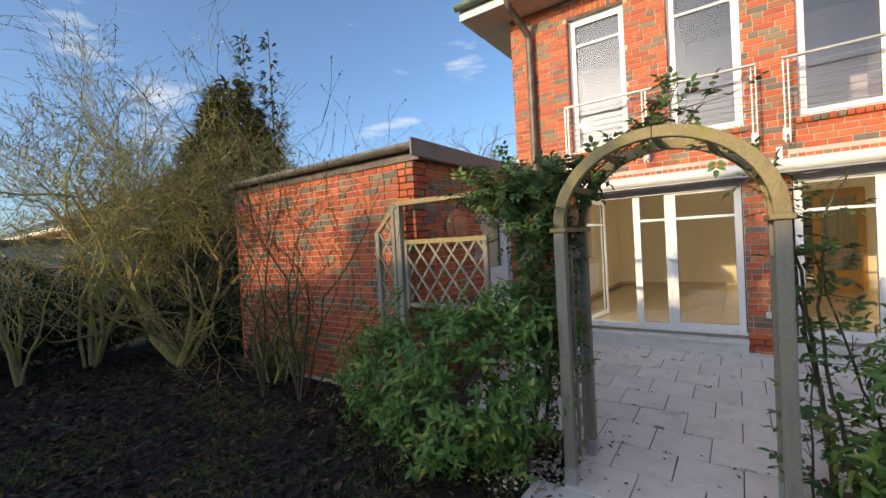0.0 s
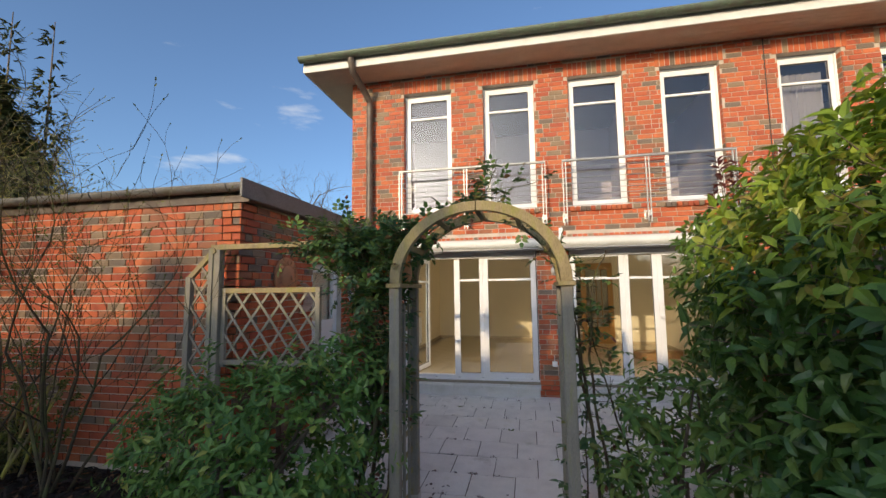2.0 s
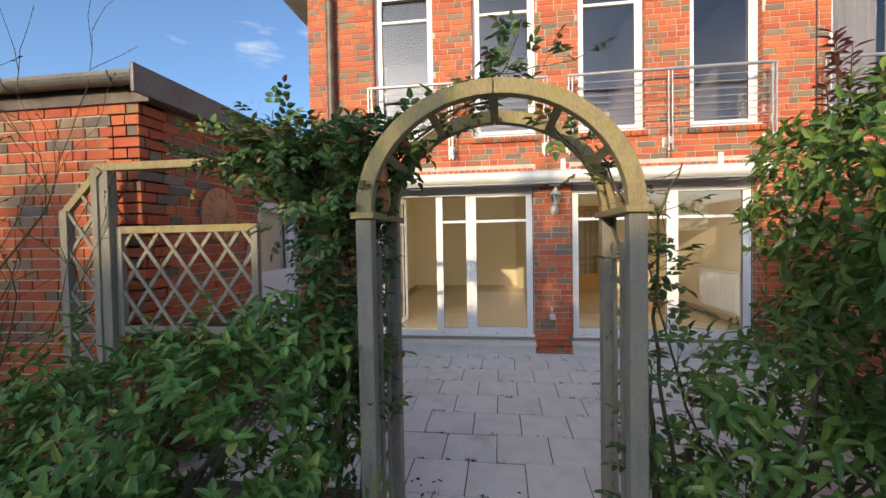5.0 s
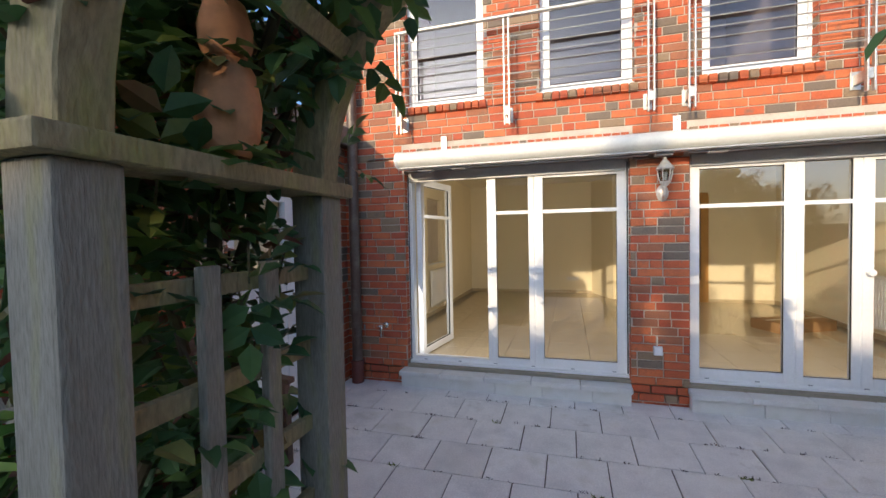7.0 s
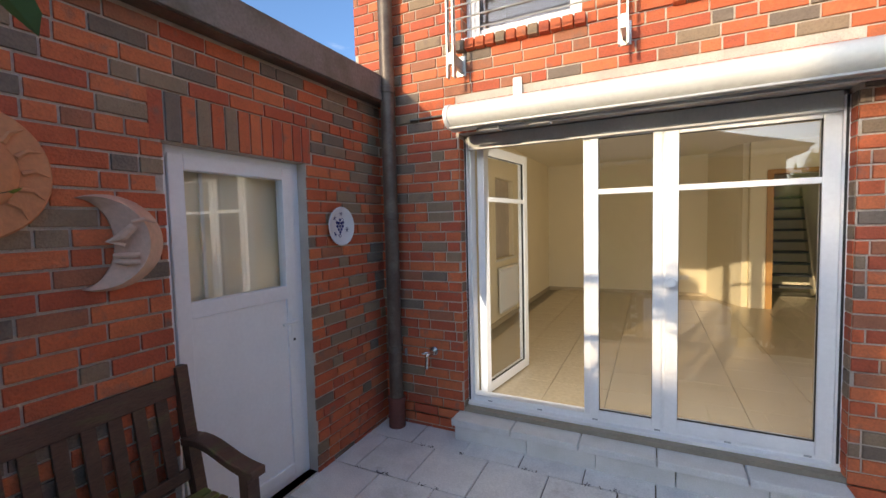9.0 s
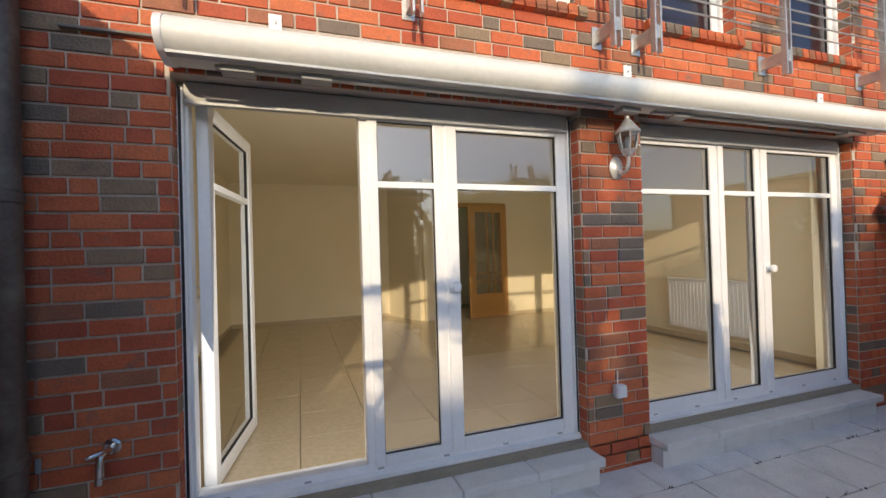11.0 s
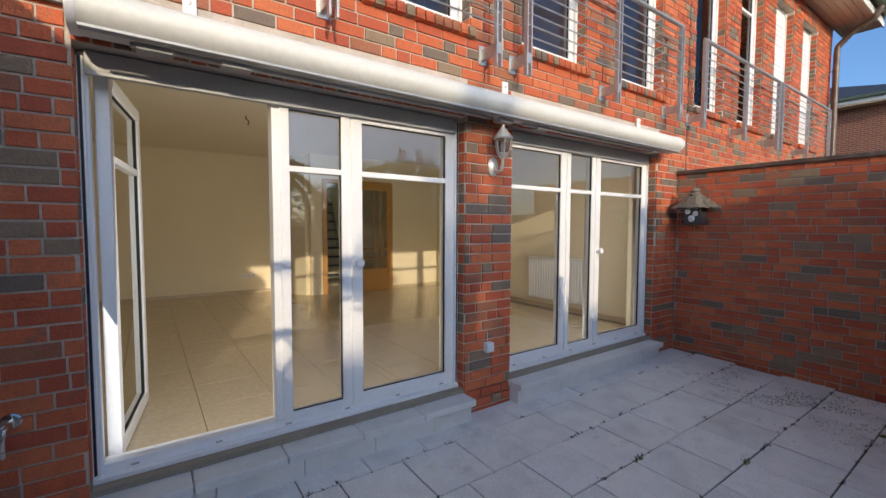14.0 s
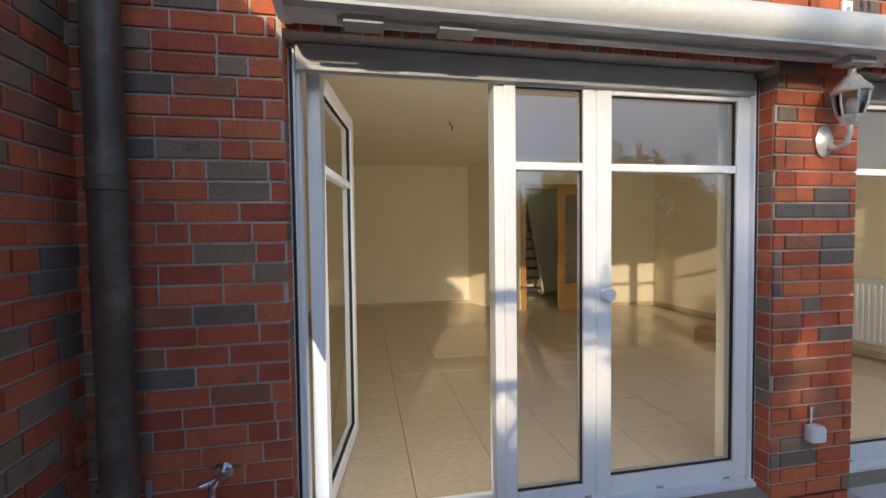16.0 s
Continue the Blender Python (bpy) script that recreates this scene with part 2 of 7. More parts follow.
BRICK_TONES = [(0.0, (0.53, 0.112, 0.044, 1)), (0.22, (0.60, 0.155, 0.060, 1)), (0.42, (0.46, 0.092, 0.042, 1)), (0.58, (0.57, 0.130, 0.050, 1)), (0.72, (0.36, 0.13, 0.068, 1)),
               (0.81, (0.19, 0.140, 0.105, 1)), (0.90, (0.28, 0.190, 0.120, 1))]
BRICK_DARK = (0.16, 0.105, 0.080, 1)
M = {
    "brick": material("red_brick", None, 0.75, vary=0.16, scale=9, fine=90, bump=0.5, per="object", ramp=BRICK_TONES, other=BRICK_DARK, other_at=(0.60, 0.78)),
    "brick_far": material("red_brick_joined", None, 0.75, vary=0.16, scale=9, fine=90, bump=0.5, per="island", ramp=BRICK_TONES, other=BRICK_DARK, other_at=(0.60, 0.78)),
    "mortar": material("mortar", (0.58, 0.50, 0.42, 1), 0.95, vary=0.15, fine=150, bump=0.6),
    "plaster": material("cream_plaster", (0.86, 0.76, 0.56, 1), 0.9, vary=0.03, scale=2, fine=200, bump=0.08),
    "ceiling": material("ceiling_paint", (0.84, 0.77, 0.62, 1), 0.9, vary=0.03, scale=2, fine=200, bump=0.05),
    "room_tile": material("beige_room_tile", (0.60, 0.49, 0.34, 1), 0.22, vary=0.10, scale=4, fine=30, bump=0.02, other=(0.52, 0.42, 0.29, 1)),
    "grout": material("grout", (0.30, 0.26, 0.2, 1), 0.9, vary=0.1),
    "slab": material("concrete_slab", None, 0.85, vary=0.14, scale=5, fine=120, bump=0.35, per="object", ramp=[(0.0, (0.80, 0.78, 0.74, 1)), (0.5, (0.85, 0.83, 0.79, 1)), (1.0, (0.76, 0.735, 0.69, 1))], other=(0.58, 0.55, 0.47, 1), other_at=(0.58, 0.88)),
    "joint": material("slab_joint", (0.13, 0.115, 0.085, 1), 1.0, vary=0.3, fine=80, bump=0.6),
    "soil": material("soil", (0.030, 0.021, 0.016, 1), 1.0, vary=0.45, scale=3, fine=40, bump=1.0, other=(0.05, 0.065, 0.02, 1), other_at=(0.52, 0.66)),
    "upvc": material("white_plastic", (0.88, 0.88, 0.87, 1), 0.35, vary=0.03, scale=5, fine=50, bump=0.02),
    "seal": material("black_rubber", (0.02, 0.02, 0.02, 1), 0.6, vary=0.1),
    "alu": material("grey_aluminium", (0.42, 0.42, 0.42, 1), 0.5, metal=0.3, vary=0.06, bump=0.03),
    "shutter": material("grey_shutter", (0.50, 0.50, 0.48, 1), 0.5, vary=0.08, bump=0.03),
    "awning": material("cream_coated_metal", (0.80, 0.78, 0.71, 1), 0.45, vary=0.05, scale=3, fine=40, bump=0.02, other=(0.77, 0.74, 0.66, 1), other_at=(0.6, 0.85)),
    "steel": material("galvanised_steel", (0.52, 0.52, 0.50, 1), 0.42, metal=0.75, vary=0.15, scale=14, fine=80, bump=0.05),
    "stone": material("grey_cast_stone", (0.74, 0.74, 0.72, 1), 0.8, vary=0.10, scale=6, fine=150, bump=0.3, other=(0.60, 0.60, 0.57, 1)),
    "copper": material("green_copper", (0.12, 0.16, 0.11, 1), 0.6, metal=0.2, vary=0.15, scale=8, bump=0.05, other=(0.10, 0.10, 0.08, 1)),
    "pipe": material("brown_metal_pipe", (0.12, 0.085, 0.065, 1), 0.45, metal=0.2, vary=0.2, scale=8, bump=0.05, other=(0.16, 0.13, 0.10, 1)),
    "soffit": material("soffit_board", (0.62, 0.50, 0.36, 1), 0.6, vary=0.06, bump=0.05),
    "fascia": material("white_fascia", (0.72, 0.70, 0.66, 1), 0.5, vary=0.06),
    "roof": material("dark_roof_tile", (0.05, 0.045, 0.042, 1), 0.5, vary=0.25, scale=10, bump=0.3),
    "zinc": material("grey_zinc", (0.22, 0.21, 0.20, 1), 0.6, metal=0.3, vary=0.2, scale=6, bump=0.1, other=(0.13, 0.125, 0.10, 1)),
    "wood": material("weathered_wood", (0.30, 0.27, 0.22, 1), 0.85, vary=0.22, scale=5, fine=45, bump=0.5, stretch=(6, 6, 1), other=(0.26, 0.24, 0.13, 1), other_at=(0.52, 0.72)),
    "wood_moss": material("mossy_wood", (0.37, 0.285, 0.155, 1), 0.9, vary=0.25, scale=6, fine=45, bump=0.5, stretch=(3, 3, 1), other=(0.26, 0.235, 0.08, 1), other_at=(0.48, 0.70)),
    "bench": material("dark_stained_wood", (0.10, 0.048, 0.030, 1), 0.55, vary=0.3, scale=5, fine=40, bump=0.3, stretch=(4, 1, 4), other=(0.075, 0.075, 0.028, 1), other_at=(0.55, 0.75)),
    "bench_seat": material("mossy_bench_wood", (0.12, 0.08, 0.045, 1), 0.75, vary=0.3, scale=7, fine=50, bump=0.4, stretch=(4, 1, 4), other=(0.17, 0.19, 0.05, 1), other_at=(0.34, 0.52)),
    "terracotta": material("terracotta", (0.62, 0.27, 0.13, 1), 0.85, vary=0.1, scale=8, bump=0.2),
    "terracotta_pale": material("pale_terracotta", (0.68, 0.46, 0.34, 1), 0.85, vary=0.1, scale=8, bump=0.2, other=(0.60, 0.40, 0.30, 1)),
    "standpipe": material("dark_red_pipe", (0.17, 0.055, 0.04, 1), 0.6, vary=0.15, scale=9, bump=0.1),
    "glaze": material("white_glaze", (0.74, 0.74, 0.76, 1), 0.15, vary=0.03, bump=0.0),
    "glaze_blue": material("blue_glaze", (0.03, 0.035, 0.16, 1), 0.15, vary=0.1, bump=0.0),
    "chrome": material("chrome", (0.65, 0.65, 0.63, 1), 0.2, metal=1.0, vary=0.05, bump=0.0),
    "lamp_metal": material("cream_lamp_metal", (0.74, 0.71, 0.64, 1), 0.35, metal=0.3, vary=0.15, scale=20, bump=0.05, other=(0.58, 0.50, 0.38, 1)),
    "door_wood": material("beech_door", (0.50, 0.25, 0.08, 1), 0.4, vary=0.12, scale=3, fine=30, bump=0.05, stretch=(8, 8, 1)),
    "card": material("cardboard", (0.36, 0.20, 0.09, 1), 0.85, vary=0.08, bump=0.05),
    "straw": material("grey_straw", (0.22, 0.19, 0.15, 1), 0.95, vary=0.35, scale=20, fine=120, bump=0.8, stretch=(1, 1, 0.3)),
    "dark_grey": material("dark_grey_paint", (0.05, 0.05, 0.055, 1), 0.6, vary=0.1),
    "curtain": material("white_curtain", (0.75, 0.75, 0.72, 1), 0.9, vary=0.05),
    "room_dark": material("shaded_room", (0.62, 0.58, 0.60, 1), 0.9, vary=0.1, scale=1.5),
    "render_wall": material("pale_render", (0.42, 0.43, 0.36, 1), 0.9, vary=0.1, scale=2, bump=0.2),
    "fence_green": material("green_coated_wire", (0.01, 0.04, 0.02, 1), 0.5, vary=0.1),
    "pebble": material("pale_pebble", None, 0.8, vary=0.1, per="island", ramp=[(0.0, (0.55, 0.48, 0.42, 1)), (0.4, (0.3, 0.22, 0.17, 1)), (1.0, (0.72, 0.69, 0.64, 1))]),
    "glass": glass_material("clear_glass", (0.985, 0.99, 0.985, 1), 0.13, slant=False),
    "glass_leaf": glass_material("leaf_glass", (0.985, 0.99, 0.985, 1), 0.06, slant=False),
    "glass_up": glass_material("upper_glass", (0.86, 0.84, 0.86, 1), 0.085),
    "glass_lamp": glass_material("lamp_glass", (0.9, 0.9, 0.85, 1), 0.1),
}


# ---- building helpers ----
def box(bm, x0, x1, y0, y1, z0, z1, m=None):
    vs = [bm.verts.new(v) for v in ((x0, y0, z0), (x1, y0, z0), (x1, y1, z0), (x0, y1, z0), (x0, y0, z1), (x1, y0, z1), (x1, y1, z1), (x0, y1, z1))]
    for f in ((3, 2, 1, 0), (4, 5, 6, 7), (0, 1, 5, 4), (1, 2, 6, 5), (2, 3, 7, 6), (3, 0, 4, 7)):
        bm.faces.new([vs[i] for i in f])
    if m is not None:
        bmesh.ops.transform(bm, matrix=m, verts=vs)
    return vs


def bevelled(bm, width, segments=2):
    bmesh.ops.bevel(bm, geom=bm.edges[:], offset=width, segments=segments, affect="EDGES", profile=0.6)
    return bm


def bbox(x0, x1, y0, y1, z0, z1, width=0.004, m=None):
    bm = bmesh.new()
    box(bm, x0, x1, y0, y1, z0, z1)
    bevelled(bm, min(width, 0.45 * min(abs(x1 - x0), abs(y1 - y0), abs(z1 - z0))), 2)
    if m is not None:
        bm.transform(m)
    return bm


def tube(bm, points, radii, seg=8, cap=True):
    """A swept tube through points with a radius at each."""
    pts = [Vector(p) for p in points]
    if not isinstance(radii, (list, tuple)):
        radii = [radii] * len(pts)
    rings, side = [], None
    for i, p in enumerate(pts):
        d = (pts[min(i + 1, len(pts) - 1)] - pts[max(i - 1, 0)]).normalized()
        if side is None:
            side = d.orthogonal().normalized()
        else:
            side = (side - d * side.dot(d))
            side = side.normalized() if side.length > 1e-5 else d.orthogonal().normalized()
        up = d.cross(side)
        rings.append([bm.verts.new(p + (side * math.cos(a) + up * math.sin(a)) * radii[i]) for a in (2 * math.pi * k / seg for k in range(seg))])
    for a, b in zip(rings, rings[1:]):
        for k in range(seg):
            bm.faces.new((a[k], a[(k + 1) % seg], b[(k + 1) % seg], b[k]))
    if cap:
        bm.faces.new(rings[0][::-1])
        bm.faces.new(rings[-1])
    return bm


def lathe(bm, profile, seg=24, m=None):
    """Turns (radius, height) pairs round z."""
    rings, made = [], []
    for r, z in profile:
        ring = [bm.verts.new((r * math.cos(a), r * math.sin(a), z)) for a in (2 * math.pi * k / seg for k in range(seg))] if r > 1e-6 else [bm.verts.new((0, 0, z))]
        rings.append(ring)
        made += ring
    for a, b in zip(rings, rings[1:]):
        if len(a) == 1 and len(b) == 1:
            continue
        for k in range(seg):
            if len(a) == 1:
                bm.faces.new((a[0], b[(k + 1) % seg], b[k]))
            elif len(b) == 1:
                bm.faces.new((a[k], a[(k + 1) % seg], b[0]))
            else:
                bm.faces.new((a[k], a[(k + 1) % seg], b[(k + 1) % seg], b[k]))
    if m is not None:
        bmesh.ops.transform(bm, matrix=m, verts=made)
    return bm


def part(name, bm, mat, parent=None, label="", smooth=False, at=None):
    me = bpy.data.meshes.new(name)
    if bm.faces:
        bmesh.ops.recalc_face_normals(bm, faces=bm.faces[:])
    bm.to_mesh(me)
    bm.free()
    me.materials.append(mat)
    if smooth:
        me.polygons.foreach_set("use_smooth", [True] * len(me.polygons))
        me.set_sharp_from_angle(angle=radians(38))
    ob = new(name, me)
    if parent is not None:
        ob.parent = parent
    if at is not None:
        ob.matrix_basis = at
    if label:
        ob["label"] = label
    return ob


def thing(name, label, category, at=(0, 0, 0), group="", kind="", turn=0.0):
    ob = new(name)
    ob.empty_display_size = 0.1
    ob.matrix_basis = pose(*at, 0, 0, turn)
    return tagged(ob, label, category, group, kind)


def structure(name, bm, mat, label, category, smooth=False):
    return tagged(part(name, bm, mat, None, "", smooth), label, category, "", "structure")


def holed(bm, u0, u1, z0, z1, d0, d1, holes, axis):
    """A wall slab with rectangular holes (ua, ub, za, zb); axis is the one it runs along."""
    us = sorted({u0, u1, *[h[0] for h in holes], *[h[1] for h in holes]})
    zs = sorted({z0, z1, *[h[2] for h in holes], *[h[3] for h in holes]})
    us, zs = [u for u in us if u0 <= u <= u1], [z for z in zs if z0 <= z <= z1]
    for ua, ub in zip(us, us[1:]):
        for za, zb in zip(zs, zs[1:]):
            if any(h[0] <= (ua + ub) / 2 <= h[1] and h[2] <= (za + zb) / 2 <= h[3] for h in holes):
                continue
            if axis == "x":
                box(bm, ua, ub, d0, d1, za, zb)
            else:
                box(bm, d0, d1, ua, ub, za, zb)
    bmesh.ops.remove_doubles(bm, verts=bm.verts[:], dist=1e-5)
    bm.verts.index_update()
    seen = {}
    for f in bm.faces:
        seen.setdefault(frozenset(v.index for v in f.verts), []).append(f)
    bmesh.ops.delete(bm, geom=[f for fs in seen.values() if len(fs) > 1 for f in fs], context="FACES_ONLY")
    return bm


def weathered(mat, stain, at, scale, seed):
    """Broad patches of dirt or moss that run on across neighbouring pieces."""
    nt = mat.node_tree
    bs = nt.nodes["Principled BSDF"]
    src = bs.inputs["Base Color"].links[0].from_socket
    geo = nt.nodes.new("ShaderNodeNewGeometry")
    shift = nt.nodes.new("ShaderNodeVectorMath")
    shift.operation = "ADD"
    shift.inputs[1].default_value = seed
    nt.links.new(geo.outputs["Position"], shift.inputs[0])
    wide = nt.nodes.new("ShaderNodeTexNoise")
    wide.inputs["Scale"].default_value, wide.inputs["Detail"].default_value = scale, 7.0
    wide.inputs["Roughness"].default_value = 0.65
    nt.links.new(shift.outputs[0], wide.inputs["Vector"])
    sel = nt.nodes.new("ShaderNodeMapRange")
    sel.inputs["From Min"].default_value, sel.inputs["From Max"].default_value = at
    sel.inputs["To Max"].default_value = 0.75
    nt.links.new(wide.outputs["Fac"], sel.inputs["Value"])
    mx = nt.nodes.new("ShaderNodeMixRGB")
    nt.links.new(sel.outputs["Result"], mx.inputs["Fac"])
    nt.links.new(src, mx.inputs["Color1"])
    mx.inputs["Color2"].default_value = stain
    nt.links.new(mx.outputs["Color"], bs.inputs["Base Color"])


weathered(M["slab"], (0.34, 0.33, 0.19, 1), (0.60, 0.78), 0.9, (3.0, 1.0, 0.0))
weathered(M["slab"], (0.38, 0.31, 0.24, 1), (0.62, 0.76), 2.2, (9.0, 4.0, 0.0))
weathered(M["brick"], (0.17, 0.13, 0.09, 1), (0.62, 0.82), 1.1, (1.0, 7.0, 2.0))

# ---- the setting ----
FACE = 6.20                      # outer face of the house's bricks
BACK = FACE + 0.010              # mortar behind them
GAR_X, GAR_Y, GAR_X0 = -2.84, 3.10, -6.40   # garage: side face, front face, far end
WALL_X = 3.17                    # garden wall's face
OPEN_1, OPEN_2 = (-2.16, 0.028, 0.20, 2.2955), (0.50, 2.72, 0.20, 2.2955)
WIN_W = 0.83
WINS = [(-2.12 + 1.357 * k, -2.12 + 1.357 * k + WIN_W, 2.9495, 5.043) for k in range(4)]
WINS_N = [(3.53 + 1.27 * k, 3.53 + 1.27 * k + 0.80, 2.9495, 5.043) for k in range(4)]
HOUSE_X0, HOUSE_X1, HOUSE_TOP = -3.06, 9.05, 5.36
GAR_DOOR = (4.51, 5.38, 0.045, 2.0435)



def terrace_z(y):
    """The terrace falls gently away from the house."""
    return -0.015 + 0.025 * max(0.0, y - 3.2)


def ground_z(x, y):
    on_terrace = -3.2 < x < 9.2 and 2.85 < y < 12.2
    if on_terrace or (-6.6 < x < -2.7 and y > 2.95):
        return -0.05
    z = -0.025 + 0.03 * noise.noise((x * 1.7, y * 1.7, 0)) + 0.02 * noise.noise((x * 6, y * 6, 3))
    return min(z, -0.05) if -1.3 < x < 0.5 and -0.9 < y < 2.9 else z


ground_bm = bmesh.new()
bmesh.ops.create_grid(ground_bm, x_segments=150, y_segments=150, size=1)
for v in ground_bm.verts:
    r = max(abs(v.co.x), abs(v.co.y))
    k = 8 if r < 0.5 else 8 * (abs(r) / 0.5) ** 6
    v.co.x, v.co.y = v.co.x * 2 * k, v.co.y * 2 * k
    v.co.z = ground_z(v.co.x, v.co.y)
structure("ground", ground_bm, M["soil"], "dark garden soil with moss and dead leaves", "ground", smooth=True)

bm = holed(bmesh.new(), HOUSE_X0, HOUSE_X1, -0.05, HOUSE_TOP, BACK, BACK + 0.24, [OPEN_1, OPEN_2, *WINS, *WINS_N], "x")
wall_south = structure("wall_south", bm, M["mortar"], "red and brown brick house facade with pale joints", "wall")
bm = holed(bmesh.new(), -2.75, 3.05, 0.20, 2.78, BACK + 0.245, BACK + 0.30, [(OPEN_1[0] + 0.02, OPEN_1[1] - 0.02, 0.2, 2.36), (OPEN_2[0] + 0.02, OPEN_2[1] - 0.02, 0.2, 2.36)], "x")
structure("wall_room_south", bm, M["plaster"], "cream plastered inner face of the facade wall", "wall")

# room behind the doors
bm = bmesh.new()
box(bm, -2.75, 3.06, BACK, 13.2, 0.10, 0.256)
structure("floor", bm, M["grout"], "grout bed under beige room tiles", "floor")
bm = bmesh.new()
box(bm, -3.0, 3.3, BACK + 0.2, 13.4, 2.74, 2.84)
structure("ceiling", bm, M["ceiling"], "cream painted room ceiling", "ceiling")
bm = holed(bmesh.new(), BACK + 0.24, 13.2, 0.1, 2.74, -3.0, -2.75, [(8.7, 9.5, 1.15, 2.25)], "y")
structure("wall_room_west", bm, M["plaster"], "cream plastered room wall with a small window", "wall")
bm = bmesh.new()
box(bm, 3.06, 3.26, BACK + 0.245, 13.2, 0.1, 2.74)
structure("wall_room_east", bm, M["plaster"], "cream plastered room wall lit by low sun", "wall")
bm = bmesh.new()
box(bm, -2.75, 0.05, 11.95, 12.15, 0.1, 2.74)
structure("wall_room_north", bm, M["plaster"], "cream plastered rear room wall", "wall")
bm = bmesh.new()
box(bm, -0.03, 1.02, -0.1, 0.1, 0.1, 2.74, Matrix.Translation((0.05, 12.05, 0)) @ Matrix.Rotation(radians(-68), 4, "Z"))
structure("wall_room_pier", bm, M["plaster"], "cream slanted wall beside the hall opening", "wall")
bm = holed(bmesh.new(), 0.42, 3.06, 0.1, 2.74, 11.0, 11.15, [(0.62, 1.98, 0.1, 2.32)], "x")
structure("wall_room_hall", bm, M["plaster"], "cream wall with a doorway to the hall", "wall")
bm = bmesh.new()
box(bm, 0.3, 3.06, 13.0, 13.2, 0.1, 2.74)
structure("wall_hall", bm, M["plaster"], "cream hall wall", "wall")
for nm, a in (("baseboard_north", (-2.75, 0.0, 11.935, 11.95)), ("baseboard_hall", (1.98, 3.06, 10.985, 11.0))):
    structure(nm, bbox(a[0], a[1], a[2], a[3], 0.26, 0.33, 0.003), M["room_tile"], "beige tile skirting", "baseboard")
structure("baseboard_east", bbox(3.045, 3.06, BACK + 0.3, 10.98, 0.26, 0.33, 0.003), M["room_tile"], "beige tile skirting", "baseboard")
structure("baseboard_west", bbox(-2.75, -2.735, BACK + 0.3, 11.93, 0.26, 0.33, 0.003), M["room_tile"], "beige tile skirting", "baseboard")

# upper storey rooms, plain and dim
bm = bmesh.new()
box(bm, HOUSE_X0 + 0.24, HOUSE_X1, 9.5, 9.7, 2.84, 5.36)
structure("wall_upper_rear", bm, M["room_dark"], "plain dim upper room wall", "wall")
bm = bmesh.new()
box(bm, HOUSE_X0 + 0.24, HOUSE_X1, BACK + 0.25, 9.7, 2.845, 2.88)
structure("floor_upper", bm, M["room_dark"], "plain upper room floor", "floor")
bm = bmesh.new()
for x in (-0.9, 1.8, 3.2, 5.9):
    box(bm, x, x + 0.1, BACK + 0.25, 9.5, 2.88, 5.36)
structure("wall_upper_partition", bm, M["room_dark"], "plain dividing walls of upper rooms", "wall")

# house sides, rear and roof
bm = bmesh.new()
box(bm, HOUSE_X0, HOUSE_X0 + 0.24, BACK + 0.24, 14.0, -0.05, HOUSE_TOP)
box(bm, HOUSE_X1 - 0.24, HOUSE_X1, BACK + 0.24, 14.0, -0.05, HOUSE_TOP)
box(bm, HOUSE_X0, HOUSE_X1, 14.0, 14.24, -0.05, HOUSE_TOP)
box(bm, 3.27, 3.4, BACK + 0.25, 14.0, -0.05, HOUSE_TOP)
structure("wall_house_sides", bm, M["mortar"], "brick side and rear walls of the house", "wall")


